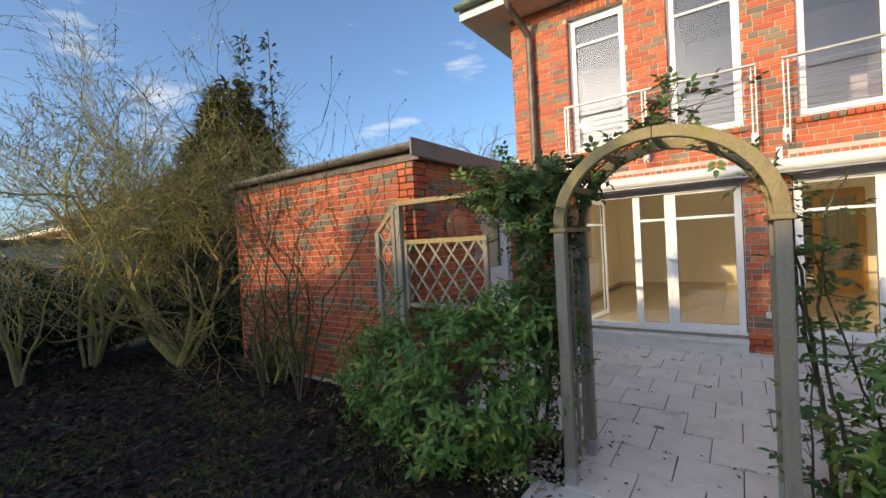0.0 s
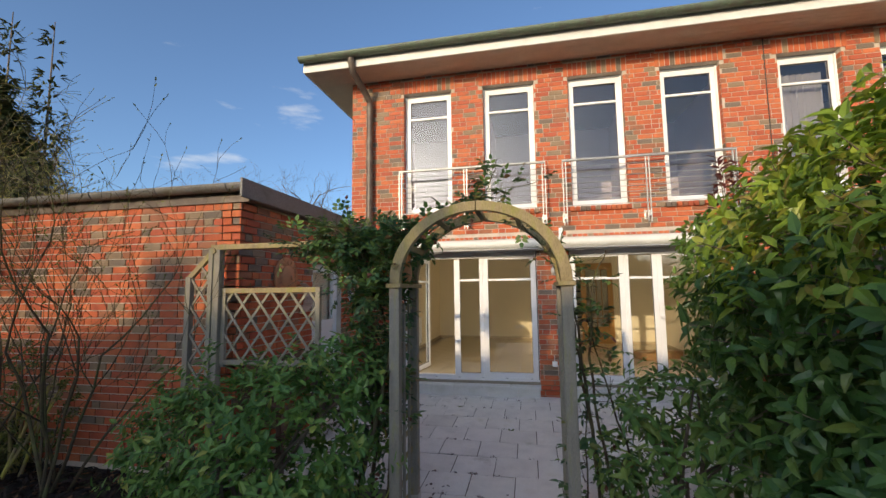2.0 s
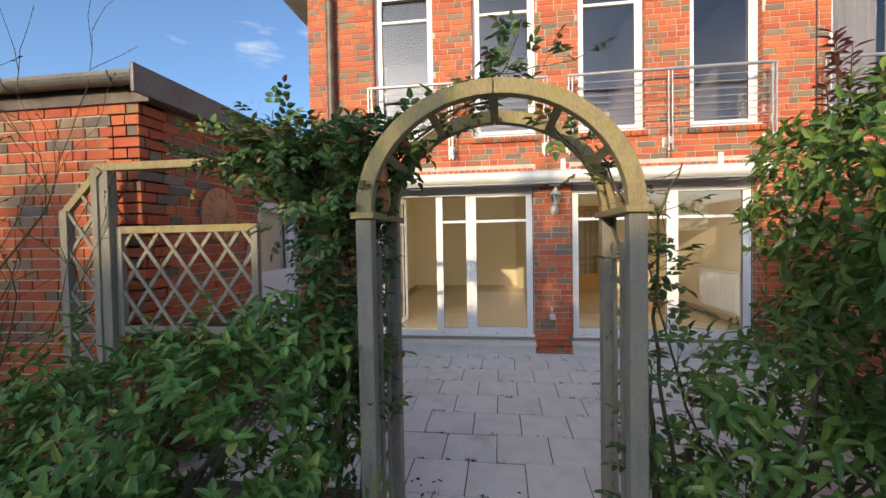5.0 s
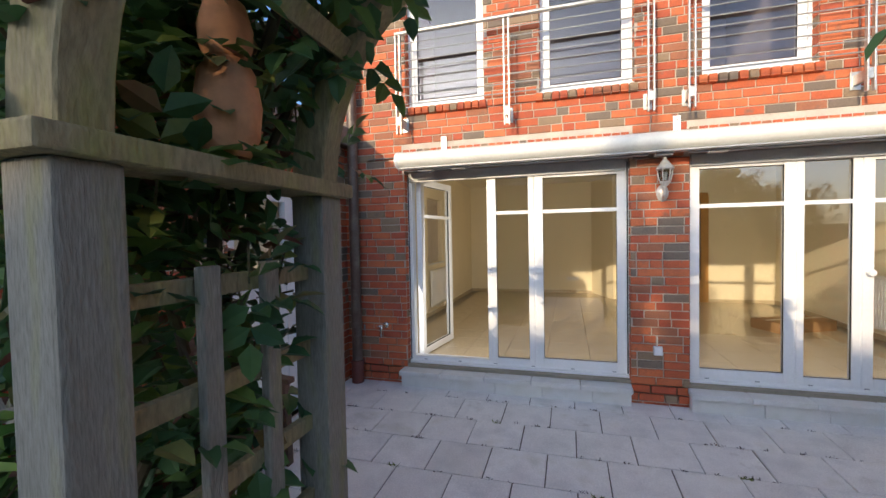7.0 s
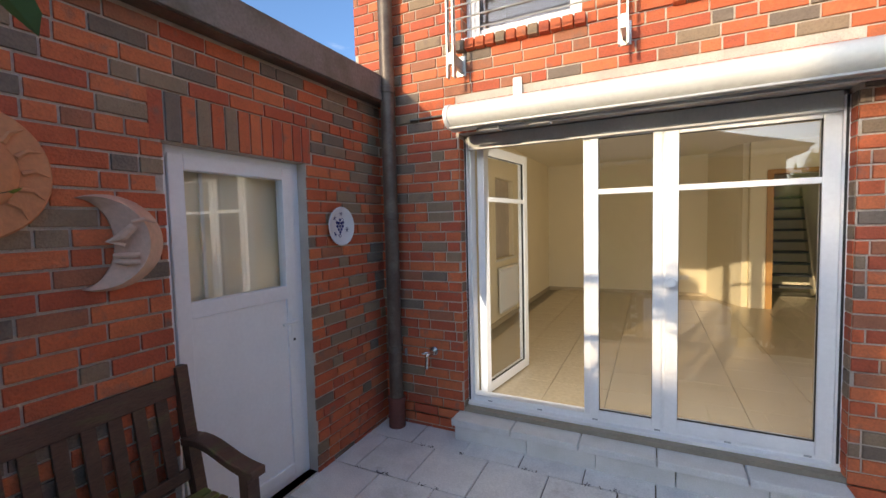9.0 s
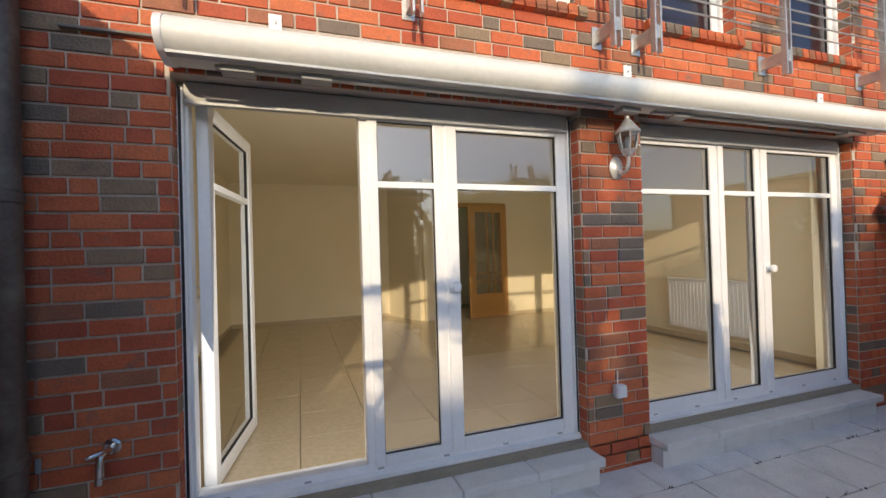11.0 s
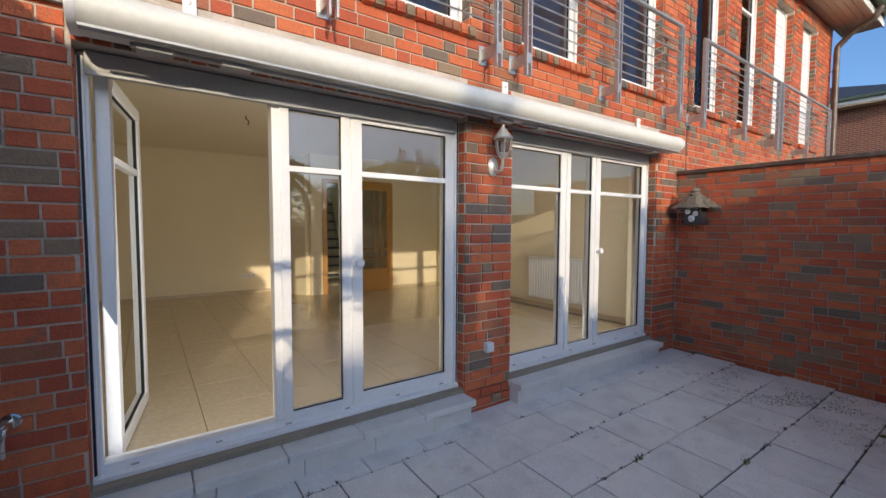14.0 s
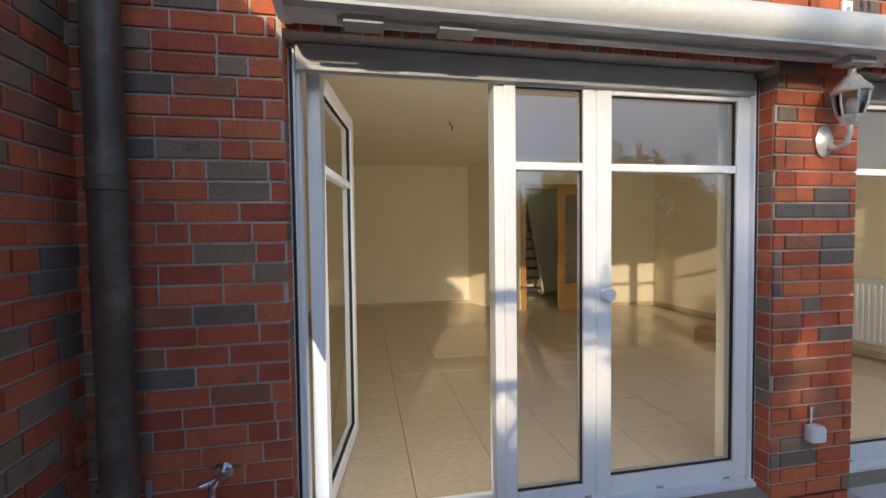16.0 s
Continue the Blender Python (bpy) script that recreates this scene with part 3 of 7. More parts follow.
def eaves(x0, x1, y_wall, z, name, out=0.62):
    """A hipped roof with a boarded soffit, fascia and half-round gutter."""
    roof = thing(name, "low hipped roof with dark tiles, boarded soffit and green copper gutter", "roof", (0, 0, 0), kind="structure")
    yf = y_wall - out
    n = 6
    for k in range(n):
        a, b = yf + 0.05 + k * (out - 0.05) / n, yf + 0.05 + (k + 1) * (out - 0.05) / n
        part("soffit_board", bbox(x0 - out, x1 + out, a + 0.003, b, z, z + 0.02, 0.004), M["soffit"], roof)
    part("soffit_board", bbox(x0 - out, x0 - 0.01, y_wall, 14.2, z, z + 0.02, 0.004), M["soffit"], roof)
    part("fascia", bbox(x0 - out, x1 + out, yf + 0.02, yf + 0.045, z - 0.02, z + 0.17, 0.004), M["fascia"], roof, "white fascia board")
    part("fascia", bbox(x0 - out, x0 - out + 0.025, yf + 0.05, 14.2, z - 0.02, z + 0.17, 0.004), M["fascia"], roof, "white fascia board")
    g = bmesh.new()
    prof = [(0.075 * math.cos(a), 0.075 * math.sin(a)) for a in (math.pi * (1 + k / 10) for k in range(11))] + [(0.082, 0.02), (0.062, 0.0)] + [(0.062 * math.cos(a), 0.062 * math.sin(a)) for a in (math.pi * (2 - k / 10) for k in range(11))]
    ends = []
    for x in (x0 - out - 0.02, x1 + out + 0.02):
        ends.append([g.verts.new((x, yf - 0.06 + a, z + 0.185 + b)) for a, b in prof])
    for k in range(len(prof)):
        g.faces.new((ends[0][k], ends[0][(k + 1) % len(prof)], ends[1][(k + 1) % len(prof)], ends[1][k]))
    for e in ends:
        g.faces.new(e)
    gutter = part("gutter", g, M["copper"], roof, "green weathered copper gutter")
    for k in range(int((x1 - x0 + 2 * out) / 0.75)):
        x = x0 - out + 0.3 + 0.75 * k
        c = bmesh.new()
        tube(c, [(x, yf - 0.06 + 0.079 * math.cos(a), z + 0.185 + 0.079 * math.sin(a)) for a in (math.pi * (1 + j / 8) for j in range(9))], 0.006, 5)
        part("gutter_clip", c, M["copper"], gutter)
    r = bmesh.new()
    zt, zr, yr = z + 0.19, z + 2.4, (yf + 14.4) / 2
    a, b, c, d = (r.verts.new(p) for p in ((x0 - out, yf + 0.02, zt), (x1 + out, yf + 0.02, zt), (x1 + out, 14.8, zt), (x0 - out, 14.8, zt)))
    e, f = r.verts.new((x0 + 4.2, yr, zr)), r.verts.new((x1 - 4.2, yr, zr))
    for q in ((a, b, f, e), (b, c, f), (c, d, e, f), (d, a, e), (a, d, c, b)):
        r.faces.new(q)
    part("roof_slope", r, M["roof"], roof, "dark tiled hipped slope")
    return roof


eaves(HOUSE_X0, HOUSE_X1, FACE, 5.32, "house_roof")

# garage
bm = holed(bmesh.new(), GAR_Y + 0.01, BACK, -0.05, 2.60, GAR_X - 0.25, GAR_X - 0.01, [GAR_DOOR], "y")
wall_garage_side = structure("wall_garage_side", bm, M["mortar"], "red brick garage wall with a white side door", "wall")
bm = bmesh.new()
box(bm, GAR_X0, GAR_X - 0.01, GAR_Y + 0.01, GAR_Y + 0.25, -0.05, 2.60)
wall_garage_front = structure("wall_garage_front", bm, M["mortar"], "red brick garage end wall lit by low sun", "wall")
bm = bmesh.new()
box(bm, GAR_X0, GAR_X0 + 0.24, GAR_Y + 0.25, 9.0, -0.05, 2.60)
box(bm, GAR_X0 + 0.24, HOUSE_X0, 8.76, 9.0, -0.05, 2.60)
structure("wall_garage_rear", bm, M["mortar"], "rear brick walls of the garage", "wall")
bm = bmesh.new()
box(bm, GAR_X0 + 0.24, GAR_X - 0.25, GAR_Y + 0.25, 8.7, -0.05, 0.0)
structure("floor_garage", bm, M["joint"], "plain concrete garage floor", "floor")

# flat garage roof with zinc edge and gutter
groof = thing("garage_roof", "flat garage roof with mossy grey gutter and metal edge", "roof", (0, 0, 0), kind="structure")
bm = bmesh.new()
box(bm, GAR_X0 - 0.12, GAR_X + 0.10, GAR_Y - 0.02, BACK - 0.02, 2.60, 2.70)
box(bm, GAR_X0 - 0.12, HOUSE_X0 - 0.01, BACK - 0.02, 9.0, 2.60, 2.70)
part("roof_deck", bm, M["zinc"], groof)
part("edge_trim", bbox(GAR_X + 0.10, GAR_X + 0.125, GAR_Y - 0.16, FACE - 0.003, 2.58, 2.765, 0.006), M["zinc"], groof, "grey metal roof edge")
part("edge_trim", bbox(GAR_X - 0.02, GAR_X + 0.10, GAR_Y - 0.02, FACE - 0.003, 2.72, 2.755, 0.006), M["zinc"], groof, "grey metal roof edge")
part("soffit_board", bbox(GAR_X + 0.004, GAR_X + 0.10, GAR_Y - 0.02, FACE - 0.003, 2.575, 2.597, 0.003), M["pipe"], groof)
bm = bmesh.new()
prof = [(-0.07 * math.cos(a), -0.07 * math.sin(a)) for a in (math.pi * k / 10 for k in range(11))]
prof += [(p[0] * 0.86, p[1] * 0.86) for p in prof[::-1]]
ends = [[bm.verts.new((x, GAR_Y - 0.095 + a, 2.72 + b)) for a, b in prof] for x in (GAR_X0 - 0.2, GAR_X + 0.10)]
for k in range(len(prof)):
    bm.faces.new((ends[0][k], ends[0][(k + 1) % len(prof)], ends[1][(k + 1) % len(prof)], ends[1][k]))
bm.faces.new(ends[0]), bm.faces.new(ends[1])
part("gutter", bm, M["zinc"], groof, "mossy grey half-round gutter")
for k in range(5):
    x = GAR_X0 + 0.3 + 0.8 * k
    bm = bmesh.new()
    tube(bm, [(x, GAR_Y - 0.095 - 0.074 * math.cos(a), 2.72 - 0.074 * math.sin(a)) for a in (math.pi * j / 8 for j in range(9))], 0.006, 5)
    part("gutter_clip", bm, M["zinc"], groof)
part("fascia", bbox(GAR_X0 - 0.1, GAR_X + 0.1, GAR_Y - 0.022, GAR_Y - 0.003, 2.56, 2.72, 0.003), M["pipe"], groof, "dark wooden fascia")

# garden wall with its step, and the neighbour's wall behind it
bm = bmesh.new()
box(bm, WALL_X + 0.01, WALL_X + 0.24, 4.30, FACE - 0.004, -0.05, 2.10)
box(bm, WALL_X + 0.01, WALL_X + 0.24, 0.6, 4.30, -0.05, 1.64)
wall_garden = structure("wall_garden", bm, M["mortar"], "stepped red brick garden wall with dark coping", "wall")
part("coping", bbox(WALL_X - 0.03, WALL_X + 0.28, 4.27, FACE - 0.006, 2.10, 2.14, 0.006), M["pipe"], wall_garden, "dark flat metal coping")
part("coping", bbox(WALL_X - 0.03, WALL_X + 0.28, 0.58, 4.298, 1.64, 1.68, 0.006), M["pipe"], wall_garden, "dark flat metal coping")
part("coping", bbox(WALL_X - 0.02, WALL_X + 0.26, 4.28, 4.298, 1.68, 2.10, 0.004), M["pipe"], wall_garden, "dark flat metal coping")
bm = bmesh.new()
box(bm, 9.3, 9.54, 0.5, 5.4, -0.05, 2.75)
wall_far = structure("wall_neighbour", bm, M["mortar"], "neighbour's sunlit brick wall with pale coping", "wall")
part("coping", bbox(9.24, 9.6, 0.4, 5.5, 2.75, 2.86, 0.01), M["fascia"], wall_far, "pale stone coping")

# ---- doors and windows ----
FRAME_Y = 6.32


def frame_ring(x0, x1, z0, z1, y0, y1, w, bevel=0.006):
    """A mitred rectangular frame as one mesh."""
    bm = bmesh.new()
    box(bm, x0, x0 + w, y0, y1, z0, z1)
    box(bm, x1 - w, x1, y0, y1, z0, z1)
    box(bm, x0 + w, x1 - w, y0, y1, z0, z0 + w)
    box(bm, x0 + w, x1 - w, y0, y1, z1 - w, z1)
    bevelled(bm, bevel, 2)
    return bm


def pane(name, x0, x1, z0, z1, y, mat, parent):
    bm = bmesh.new()
    box(bm, x0, x1, y, y + 0.006, z0, z1)
    ob = part(name, bm, mat, parent)
    ob.visible_shadow = False
    return ob


def sash(parent, name, x0, x1, z0, z1, y, w=0.075, bar=None, glass="glass", handle=None):
    """A glazed sash with a glazing bar and rubber seal; local to its parent."""
    s = part(name, frame_ring(x0, x1, z0, z1, y, y + 0.06, w), M["upvc"], parent)
    part("seal", frame_ring(x0 + w - 0.002, x1 - w + 0.002, z0 + w - 0.002, z1 - w + 0.002, y + 0.012, y + 0.03, 0.005, 0.001), M["seal"], s)
    pane("pane", x0 + w, x1 - w, z0 + w, z1 - w, y + 0.03, M[glass], s)
    if bar:
        part("glazing_bar", bbox(x0 + w - 0.002, x1 - w + 0.002, y + 0.005, y + 0.055, bar - 0.018, bar + 0.018, 0.005), M["upvc"], s)
    return s


def knob(parent, x, y, z):
    b = bmesh.new()
    lathe(b, [(0.0, 0.0), (0.02, 0.0), (0.022, 0.01), (0.013, 0.014), (0.013, 0.03), (0.026, 0.034), (0.03, 0.045), (0.026, 0.056), (0.0, 0.06)], 16, pose(x, y, z, 90, 0, 0))
    part("knob", b, M["upvc"], parent, "round white knob", smooth=True)


def terrace_door(name, o, mulls, label, open_leaf):
    x0, x1, z0, z1 = o
    d = thing(name, label, "door", (0, 0, 0), kind="structure")
    zb, zt, y = 0.272, 2.262, FRAME_Y
    outer = bmesh.new()
    box(outer, x0 + 0.002, x0 + 0.045, y, y + 0.09, zb, zt)
    box(outer, x1 - 0.045, x1 - 0.002, y, y + 0.09, zb, zt)
    box(outer, x0 + 0.045, x1 - 0.045, y, y + 0.09, zb, zb + 0.05)
    box(outer, x0 + 0.045, x1 - 0.045, y, y + 0.09, zt - 0.05, zt)
    for a, b in mulls:
        m0 = (a + b) / 2
        box(outer, m0 - 0.035, m0 + 0.035, y, y + 0.09, zb + 0.05, zt - 0.05)
    bevelled(outer, 0.005, 2)
    part("door_frame", outer, M["upvc"], d, "white plastic outer frame")
    for side, xs in ((-1, x0 + 0.002), (1, x1 - 0.032)):
        part("shutter_rail", bbox(xs, xs + 0.03, y - 0.035, y - 0.002, zb, zt, 0.004), M["upvc"], d, "white roller shutter guide rail")
        part("rail_slot", bbox(xs + 0.009, xs + 0.021, y - 0.0375, y - 0.034, zb + 0.02, zt, 0.001), M["seal"], d)
    part("shutter_box", bbox(x0 + 0.034, x1 - 0.034, y - 0.034, y - 0.003, zt - 0.08, z1 - 0.006, 0.006), M["shutter"], d, "grey lowered shutter slats")
    part("shutter_box", bbox(x0 + 0.004, x1 - 0.004, y - 0.002, y + 0.10, zt, z1 - 0.004, 0.005), M["shutter"], d, "grey roller shutter box edge")
    part("shutter_slat", bbox(x0 + 0.034, x1 - 0.034, y - 0.042, y - 0.035, zt - 0.08, zt - 0.06, 0.003), M["alu"], d, "grey bottom slat of the raised shutter")
    part("threshold", bbox(x0 + 0.003, x1 - 0.003, y - 0.05, y + 0.01, zb - 0.028, zb + 0.006, 0.006), M["upvc"], d, "white threshold ledge")
    for k in range(6):
        xx = x0 + 0.15 + k * (x1 - x0 - 0.3) / 5
        part("drain_cap", bbox(xx, xx + 0.035, y - 0.004, y + 0.002, zb + 0.012, zb + 0.022, 0.002), M["alu"], d)
    edges = [x0 + 0.03] + [v for m in mulls for v in ((m[0] + m[1]) / 2 - 0.006, (m[0] + m[1]) / 2 + 0.006)] + [x1 - 0.03]
    for k in range(len(edges) // 2):
        a, b = edges[2 * k], edges[2 * k + 1]
        if open_leaf == k:
            leaf = new("door_leaf")
            leaf.parent = d
            leaf.matrix_basis = pose(a + 0.015, y + 0.10, 0, 0, 0, 82)
            leaf["label"] = "glazed leaf standing open into the room"
            sash(leaf, "leaf_frame", 0.0, b - a - 0.02, zb + 0.02, zt - 0.02, -0.07, 0.075, 1.83, "glass_leaf")
        else:
            w = 0.075 if b - a > 0.6 else 0.055
            s = sash(d, "sash", a, b, zb + 0.03, zt - 0.03, y - 0.012, w, 1.83)
            if k == 2:
                knob(s, a + 0.035, y - 0.014, 1.25)
    return d


terrace_door("door_1", OPEN_1, [(-1.345, -1.20), (-0.915, -0.745)], "white glazed terrace door, one leaf open, above stone step", 0)
terrace_door("door_2", OPEN_2, [(1.22, 1.42), (1.67, 1.87)], "closed white glazed terrace door above stone step", None)


def upper_window(name, o, curtain=False, blind=False):
    x0, x1, z0, z1 = o
    w = thing(name, "tall white plastic upper window with a top glazing bar", "window", (0, 0, 0), kind="structure")
    part("window_frame", frame_ring(x0 + 0.002, x1 - 0.002, z0 + 0.002, z1 - 0.03, 6.33, 6.40, 0.05), M["upvc"], w)
    part("shutter_box", bbox(x0 + 0.003, x1 - 0.003, 6.315, 6.40, z1 - 0.03, z1 - 0.003, 0.005), M["alu"], w, "grey roller shutter slot")
    part("shutter_rail", bbox(x0 + 0.003, x0 + 0.03, 6.30, 6.329, z0 + 0.002, z1 - 0.03, 0.003), M["upvc"], w)
    part("shutter_rail", bbox(x1 - 0.03, x1 - 0.003, 6.30, 6.329, z0 + 0.002, z1 - 0.03, 0.003), M["upvc"], w)
    sash(w, "sash", x0 + 0.035, x1 - 0.035, z0 + 0.035, z1 - 0.06, 6.322, 0.06, z1 - 0.42, "glass_up")
    part("window_sill", bbox(x0 + 0.003, x1 - 0.003, 6.19, 6.33, z0 - 0.016, z0 + 0.002, 0.003), M["upvc"], w, "white inner sill strip")
    if curtain:
        c = bmesh.new()
        n = 40
        top, low = [], []
        for k in range(n + 1):
            xx = x0 + 0.06 + (x1 - x0 - 0.12) * k / n
            yy = 6.52 + 0.03 * math.sin(k * 1.3)
            top.append(c.verts.new((xx, yy, z1 - 0.2)))
            low.append(c.verts.new((xx, yy + 0.01, z0 + 0.05)))
        for k in range(n):
            c.faces.new((top[k], top[k + 1], low[k + 1], low[k]))
        bmesh.ops.solidify(c, geom=c.faces[:], thickness=0.004)
        part("curtain", c, M["curtain"], w, "pale gathered curtain", smooth=True)
    if blind:
        for k in range(24):
            zz = z0 + 0.08 + k * (z1 - z0 - 0.22) / 24
            part("blind_slat", bbox(x0 + 0.05, x1 - 0.05, 6.306, 6.318, zz, zz + 0.072, 0.004), M["upvc"], w)
    return w


for k, o in enumerate(WINS):
    upper_window("window_%d" % (k + 1), o)
for k, o in enumerate(WINS_N):
    upper_window("window_%d" % (k + 5), o, curtain=k < 2, blind=k >= 2)

# ---- stone steps under the doors ----
def stone_step(x0, x1):
    s = thing("stone_step", "grey cast stone step under the terrace door", "step", (0, 0, 0), group="stone steps")
    n = round((x1 - x0) / 0.45)
    for k in range(n):
        a, b = x0 + k * (x1 - x0) / n, x0 + (k + 1) * (x1 - x0) / n
        part("tread_stone", bbox(a + 0.003, b - 0.003, 6.055, 6.30, 0.175, 0.225, 0.010), M["stone"], s)
        part("riser_stone", bbox(a + 0.10 + 0.002 if k else a + 0.012, min(b + 0.10, x1 - 0.012) - 0.002, 6.10, 6.198, 0.0, 0.171, 0.005), M["stone"], s)
    return s


stone_step(-2.205, 0.03)
stone_step(0.485, 2.70)

# ---- balcony rails ----
def railing(x0, x1, posts, label):
    r = thing("balcony_rail", label, "railing", (0, 0, 0), group="balcony rails")
    y = 6.02
    for x in posts:
        for dx in (-0.028, 0.016):
            part("post", bbox(x + dx, x + dx + 0.012, y - 0.02, y + 0.02, 2.63, 3.60, 0.002), M["steel"], r)
        part("bracket", bbox(x - 0.016, x + 0.016, y - 0.012, FACE - 0.004, 2.72, 2.80, 0.003), M["steel"], r)
        part("wall_plate", bbox(x - 0.035, x + 0.035, FACE - 0.012, FACE - 0.002, 2.69, 2.83, 0.002), M["steel"], r)
    b = bmesh.new()
    tube(b, [(x0 - 0.03, y, 3.62), (x1 + 0.03, y, 3.62)], 0.021, 12)
    part("handrail", b, M["steel"], r, smooth=True)
    for k in range(8):
        b = bmesh.new()
        z = 2.92 + k * 0.085
        tube(b, [(x0 - 0.02, y - 0.005, z), (x1 + 0.02, y - 0.005, z)], 0.006, 8)
        part("bar", b, M["steel"], r, smooth=True)
    return r


railing(-2.12, 0.17, (-2.12, -1.045, 0.17), "galvanised steel balcony rail in front of two windows")
railing(0.475, 2.80, (0.475, 1.65, 2.80), "galvanised steel balcony rail in front of two windows")
railing(3.36, 5.72, (3.36, 4.54, 5.72), "galvanised steel balcony rail in front of two windows")
railing(5.88, 8.32, (5.88, 7.1, 8.32), "galvanised steel balcony rail in front of two windows")

# ---- awning cassette ----
awn = thing("awning", "closed cream awning cassette above the terrace doors", "awning", (-2.15, 6.0, 2.285))
prof = [(0.19, 0.165), (0.10, 0.168)] + [(0.045 - 0.115 * math.cos(radians(c)), 0.085 + 0.083 * math.sin(radians(c))) for c in range(70, -71, -14)] + [(0.10, 0.0), (0.19, 0.03)]


def extrude(prof, x0, x1):
    bm = bmesh.new()
    ends = [[bm.verts.new((x, a, b)) for a, b in prof] for x in (x0, x1)]
    for k in range(len(prof)):
        bm.faces.new((ends[0][k], ends[0][(k + 1) % len(prof)], ends[1][(k + 1) % len(prof)], ends[1][k]))
    bm.faces.new(ends[0]), bm.faces.new(ends[1])
    return bm


part("cassette", extrude(prof, 0.03, 4.87), M["awning"], awn, "cream coated cassette", smooth=True)
part("drop_rail", bbox(0.035, 4.865, -0.045, 0.0, -0.008, 0.006, 0.003), M["alu"], awn, "slim grey drop rail under the cassette")
for a, b in ((0.0, 0.03), (4.87, 4.90)):
    part("end_cap", extrude([(p[0] * 1.05 - 0.002, p[1] * 1.04 - 0.003) for p in prof], a, b), M["upvc"], awn, "white plastic end cap", smooth=True)
part("seam", bbox(0.04, 4.86, 0.02, 0.03, 0.158, 0.166, 0.002), M["seal"], awn)
for x in (0.22, 0.55, 2.35, 2.75, 4.45):
    part("arm_joint", bbox(x, x + 0.14, 0.02, 0.10, -0.032, -0.002, 0.008), M["alu"], awn, "grey folded awning arm joint")
part("arm_tube", bbox(0.2, 2.3, 0.03, 0.07, -0.022, -0.004, 0.006), M["alu"], awn)
part("arm_tube", bbox(2.6, 4.7, 0.03, 0.07, -0.022, -0.004, 0.006), M["alu"], awn)
for x in (0.44, 2.55, 4.45):
    part("wall_bracket", bbox(x - 0.03, x + 0.03, 0.183, 0.196, 0.15, 0.33, 0.003), M["upvc"], awn, "white wall bracket with bolt holes")
    for z in (0.20, 0.29):
        b = bmesh.new()
        lathe(b, [(0, 0), (0.009, 0), (0.009, 0.006), (0, 0.008)], 10, pose(x, 0.183, z, 90, 0, 0))
        part("bolt", b, M["steel"], awn)

# flashing strip on the wall beside the awning
fl = thing("flashing_strip", "thin grey metal strip fixed on the brick wall", "strip", (-2.55, 6.19, 2.43))
part("strip", bbox(0, 0.42, -0.02, 0.008, 0, 0.012, 0.003), M["zinc"], fl)

# ---- downpipes ----
def downpipe(name, x, y, z_top, z_low, swan, label, r=0.048):
    p = thing(name, label, "downpipe", (x, y, z_low))
    b = bmesh.new()
    pts = [(0, 0, 0), (0, 0, z_top - z_low - 0.45)]
    if swan:
        pts += [(-0.0, -0.01, z_top - z_low - 0.36), (-0.06, -0.20, z_top - z_low - 0.18), (-0.10, -0.50, z_top - z_low - 0.06), (-0.10, -0.56, z_top - z_low + 0.06), (-0.10, -0.58, z_top - z_low + 0.14)]
    else:
        pts += [(0, 0, z_top - z_low)]
    tube(b, pts, r, 16)
    part("pipe", b, M["pipe"], p, smooth=True)
    for z in (0.42, 1.45, 2.4, 3.5, 4.5):
        if z < z_top - z_low - 0.5:
            c = bmesh.new()
            lathe(c, [(r + 0.001, -0.025), (r + 0.007, -0.02), (r + 0.007, 0.02), (r + 0.001, 0.025)], 16, pose(0, 0, z))
            box(c, -0.012, 0.012, r, 0.12, z - 0.008, z + 0.008)
            part("pipe_clip", c, M["pipe"], p, smooth=True)
    return p


dp = downpipe("downpipe", -2.70, 6.11, 5.28, 0.26, True, "brown metal downpipe with a bent top in the house corner", 0.055)
b = bmesh.new()
lathe(b, [(0.066, -0.26), (0.066, 0.0), (0.072, 0.002), (0.072, 0.03), (0.057, 0.034)], 18)
part("standpipe", b, M["standpipe"], dp, "dark red standpipe at the foot", smooth=True)
downpipe("downpipe", 8.93, 6.10, 5.28, -0.02, True, "grey metal downpipe at the far house corner", 0.05)

# ---- wall lamp ----
lamp = thing("wall_lamp", "cream metal coach lantern on a curved wall arm", "wall lamp", (0.285, 6.195, 1.95))
b = bmesh.new()
lathe(b, [(0, 0), (0.048, 0), (0.05, 0.008), (0.035, 0.02), (0.02, 0.03), (0, 0.032)], 20, pose(0, 0, 0, 90, 0, 0) @ Matrix.Diagonal((1, 1.5, 1, 1)))
part("back_plate", b, M["lamp_metal"], lamp, smooth=True)
b = bmesh.new()
tube(b, [(0, -0.02, -0.02), (0, -0.06, -0.045), (0, -0.10, -0.03), (0, -0.115, 0.02), (0, -0.115, 0.06)], [0.012, 0.013, 0.013, 0.012, 0.011], 12)
part("arm", b, M["lamp_metal"], lamp, smooth=True)
b = bmesh.new()
lathe(b, [(0, 0.045), (0.02, 0.05), (0.036, 0.068), (0.044, 0.085), (0.046, 0.092), (0.0, 0.094)], 6, pose(0, -0.115, 0))
part("gallery", b, M["lamp_metal"], lamp, smooth=True)
b = bmesh.new()
lathe(b, [(0.040, 0.094), (0.052, 0.14), (0.058, 0.19), (0.056, 0.192), (0.050, 0.14), (0.038, 0.094)], 6, pose(0, -0.115, 0))
part("lantern_glass", b, M["glass_lamp"], lamp)
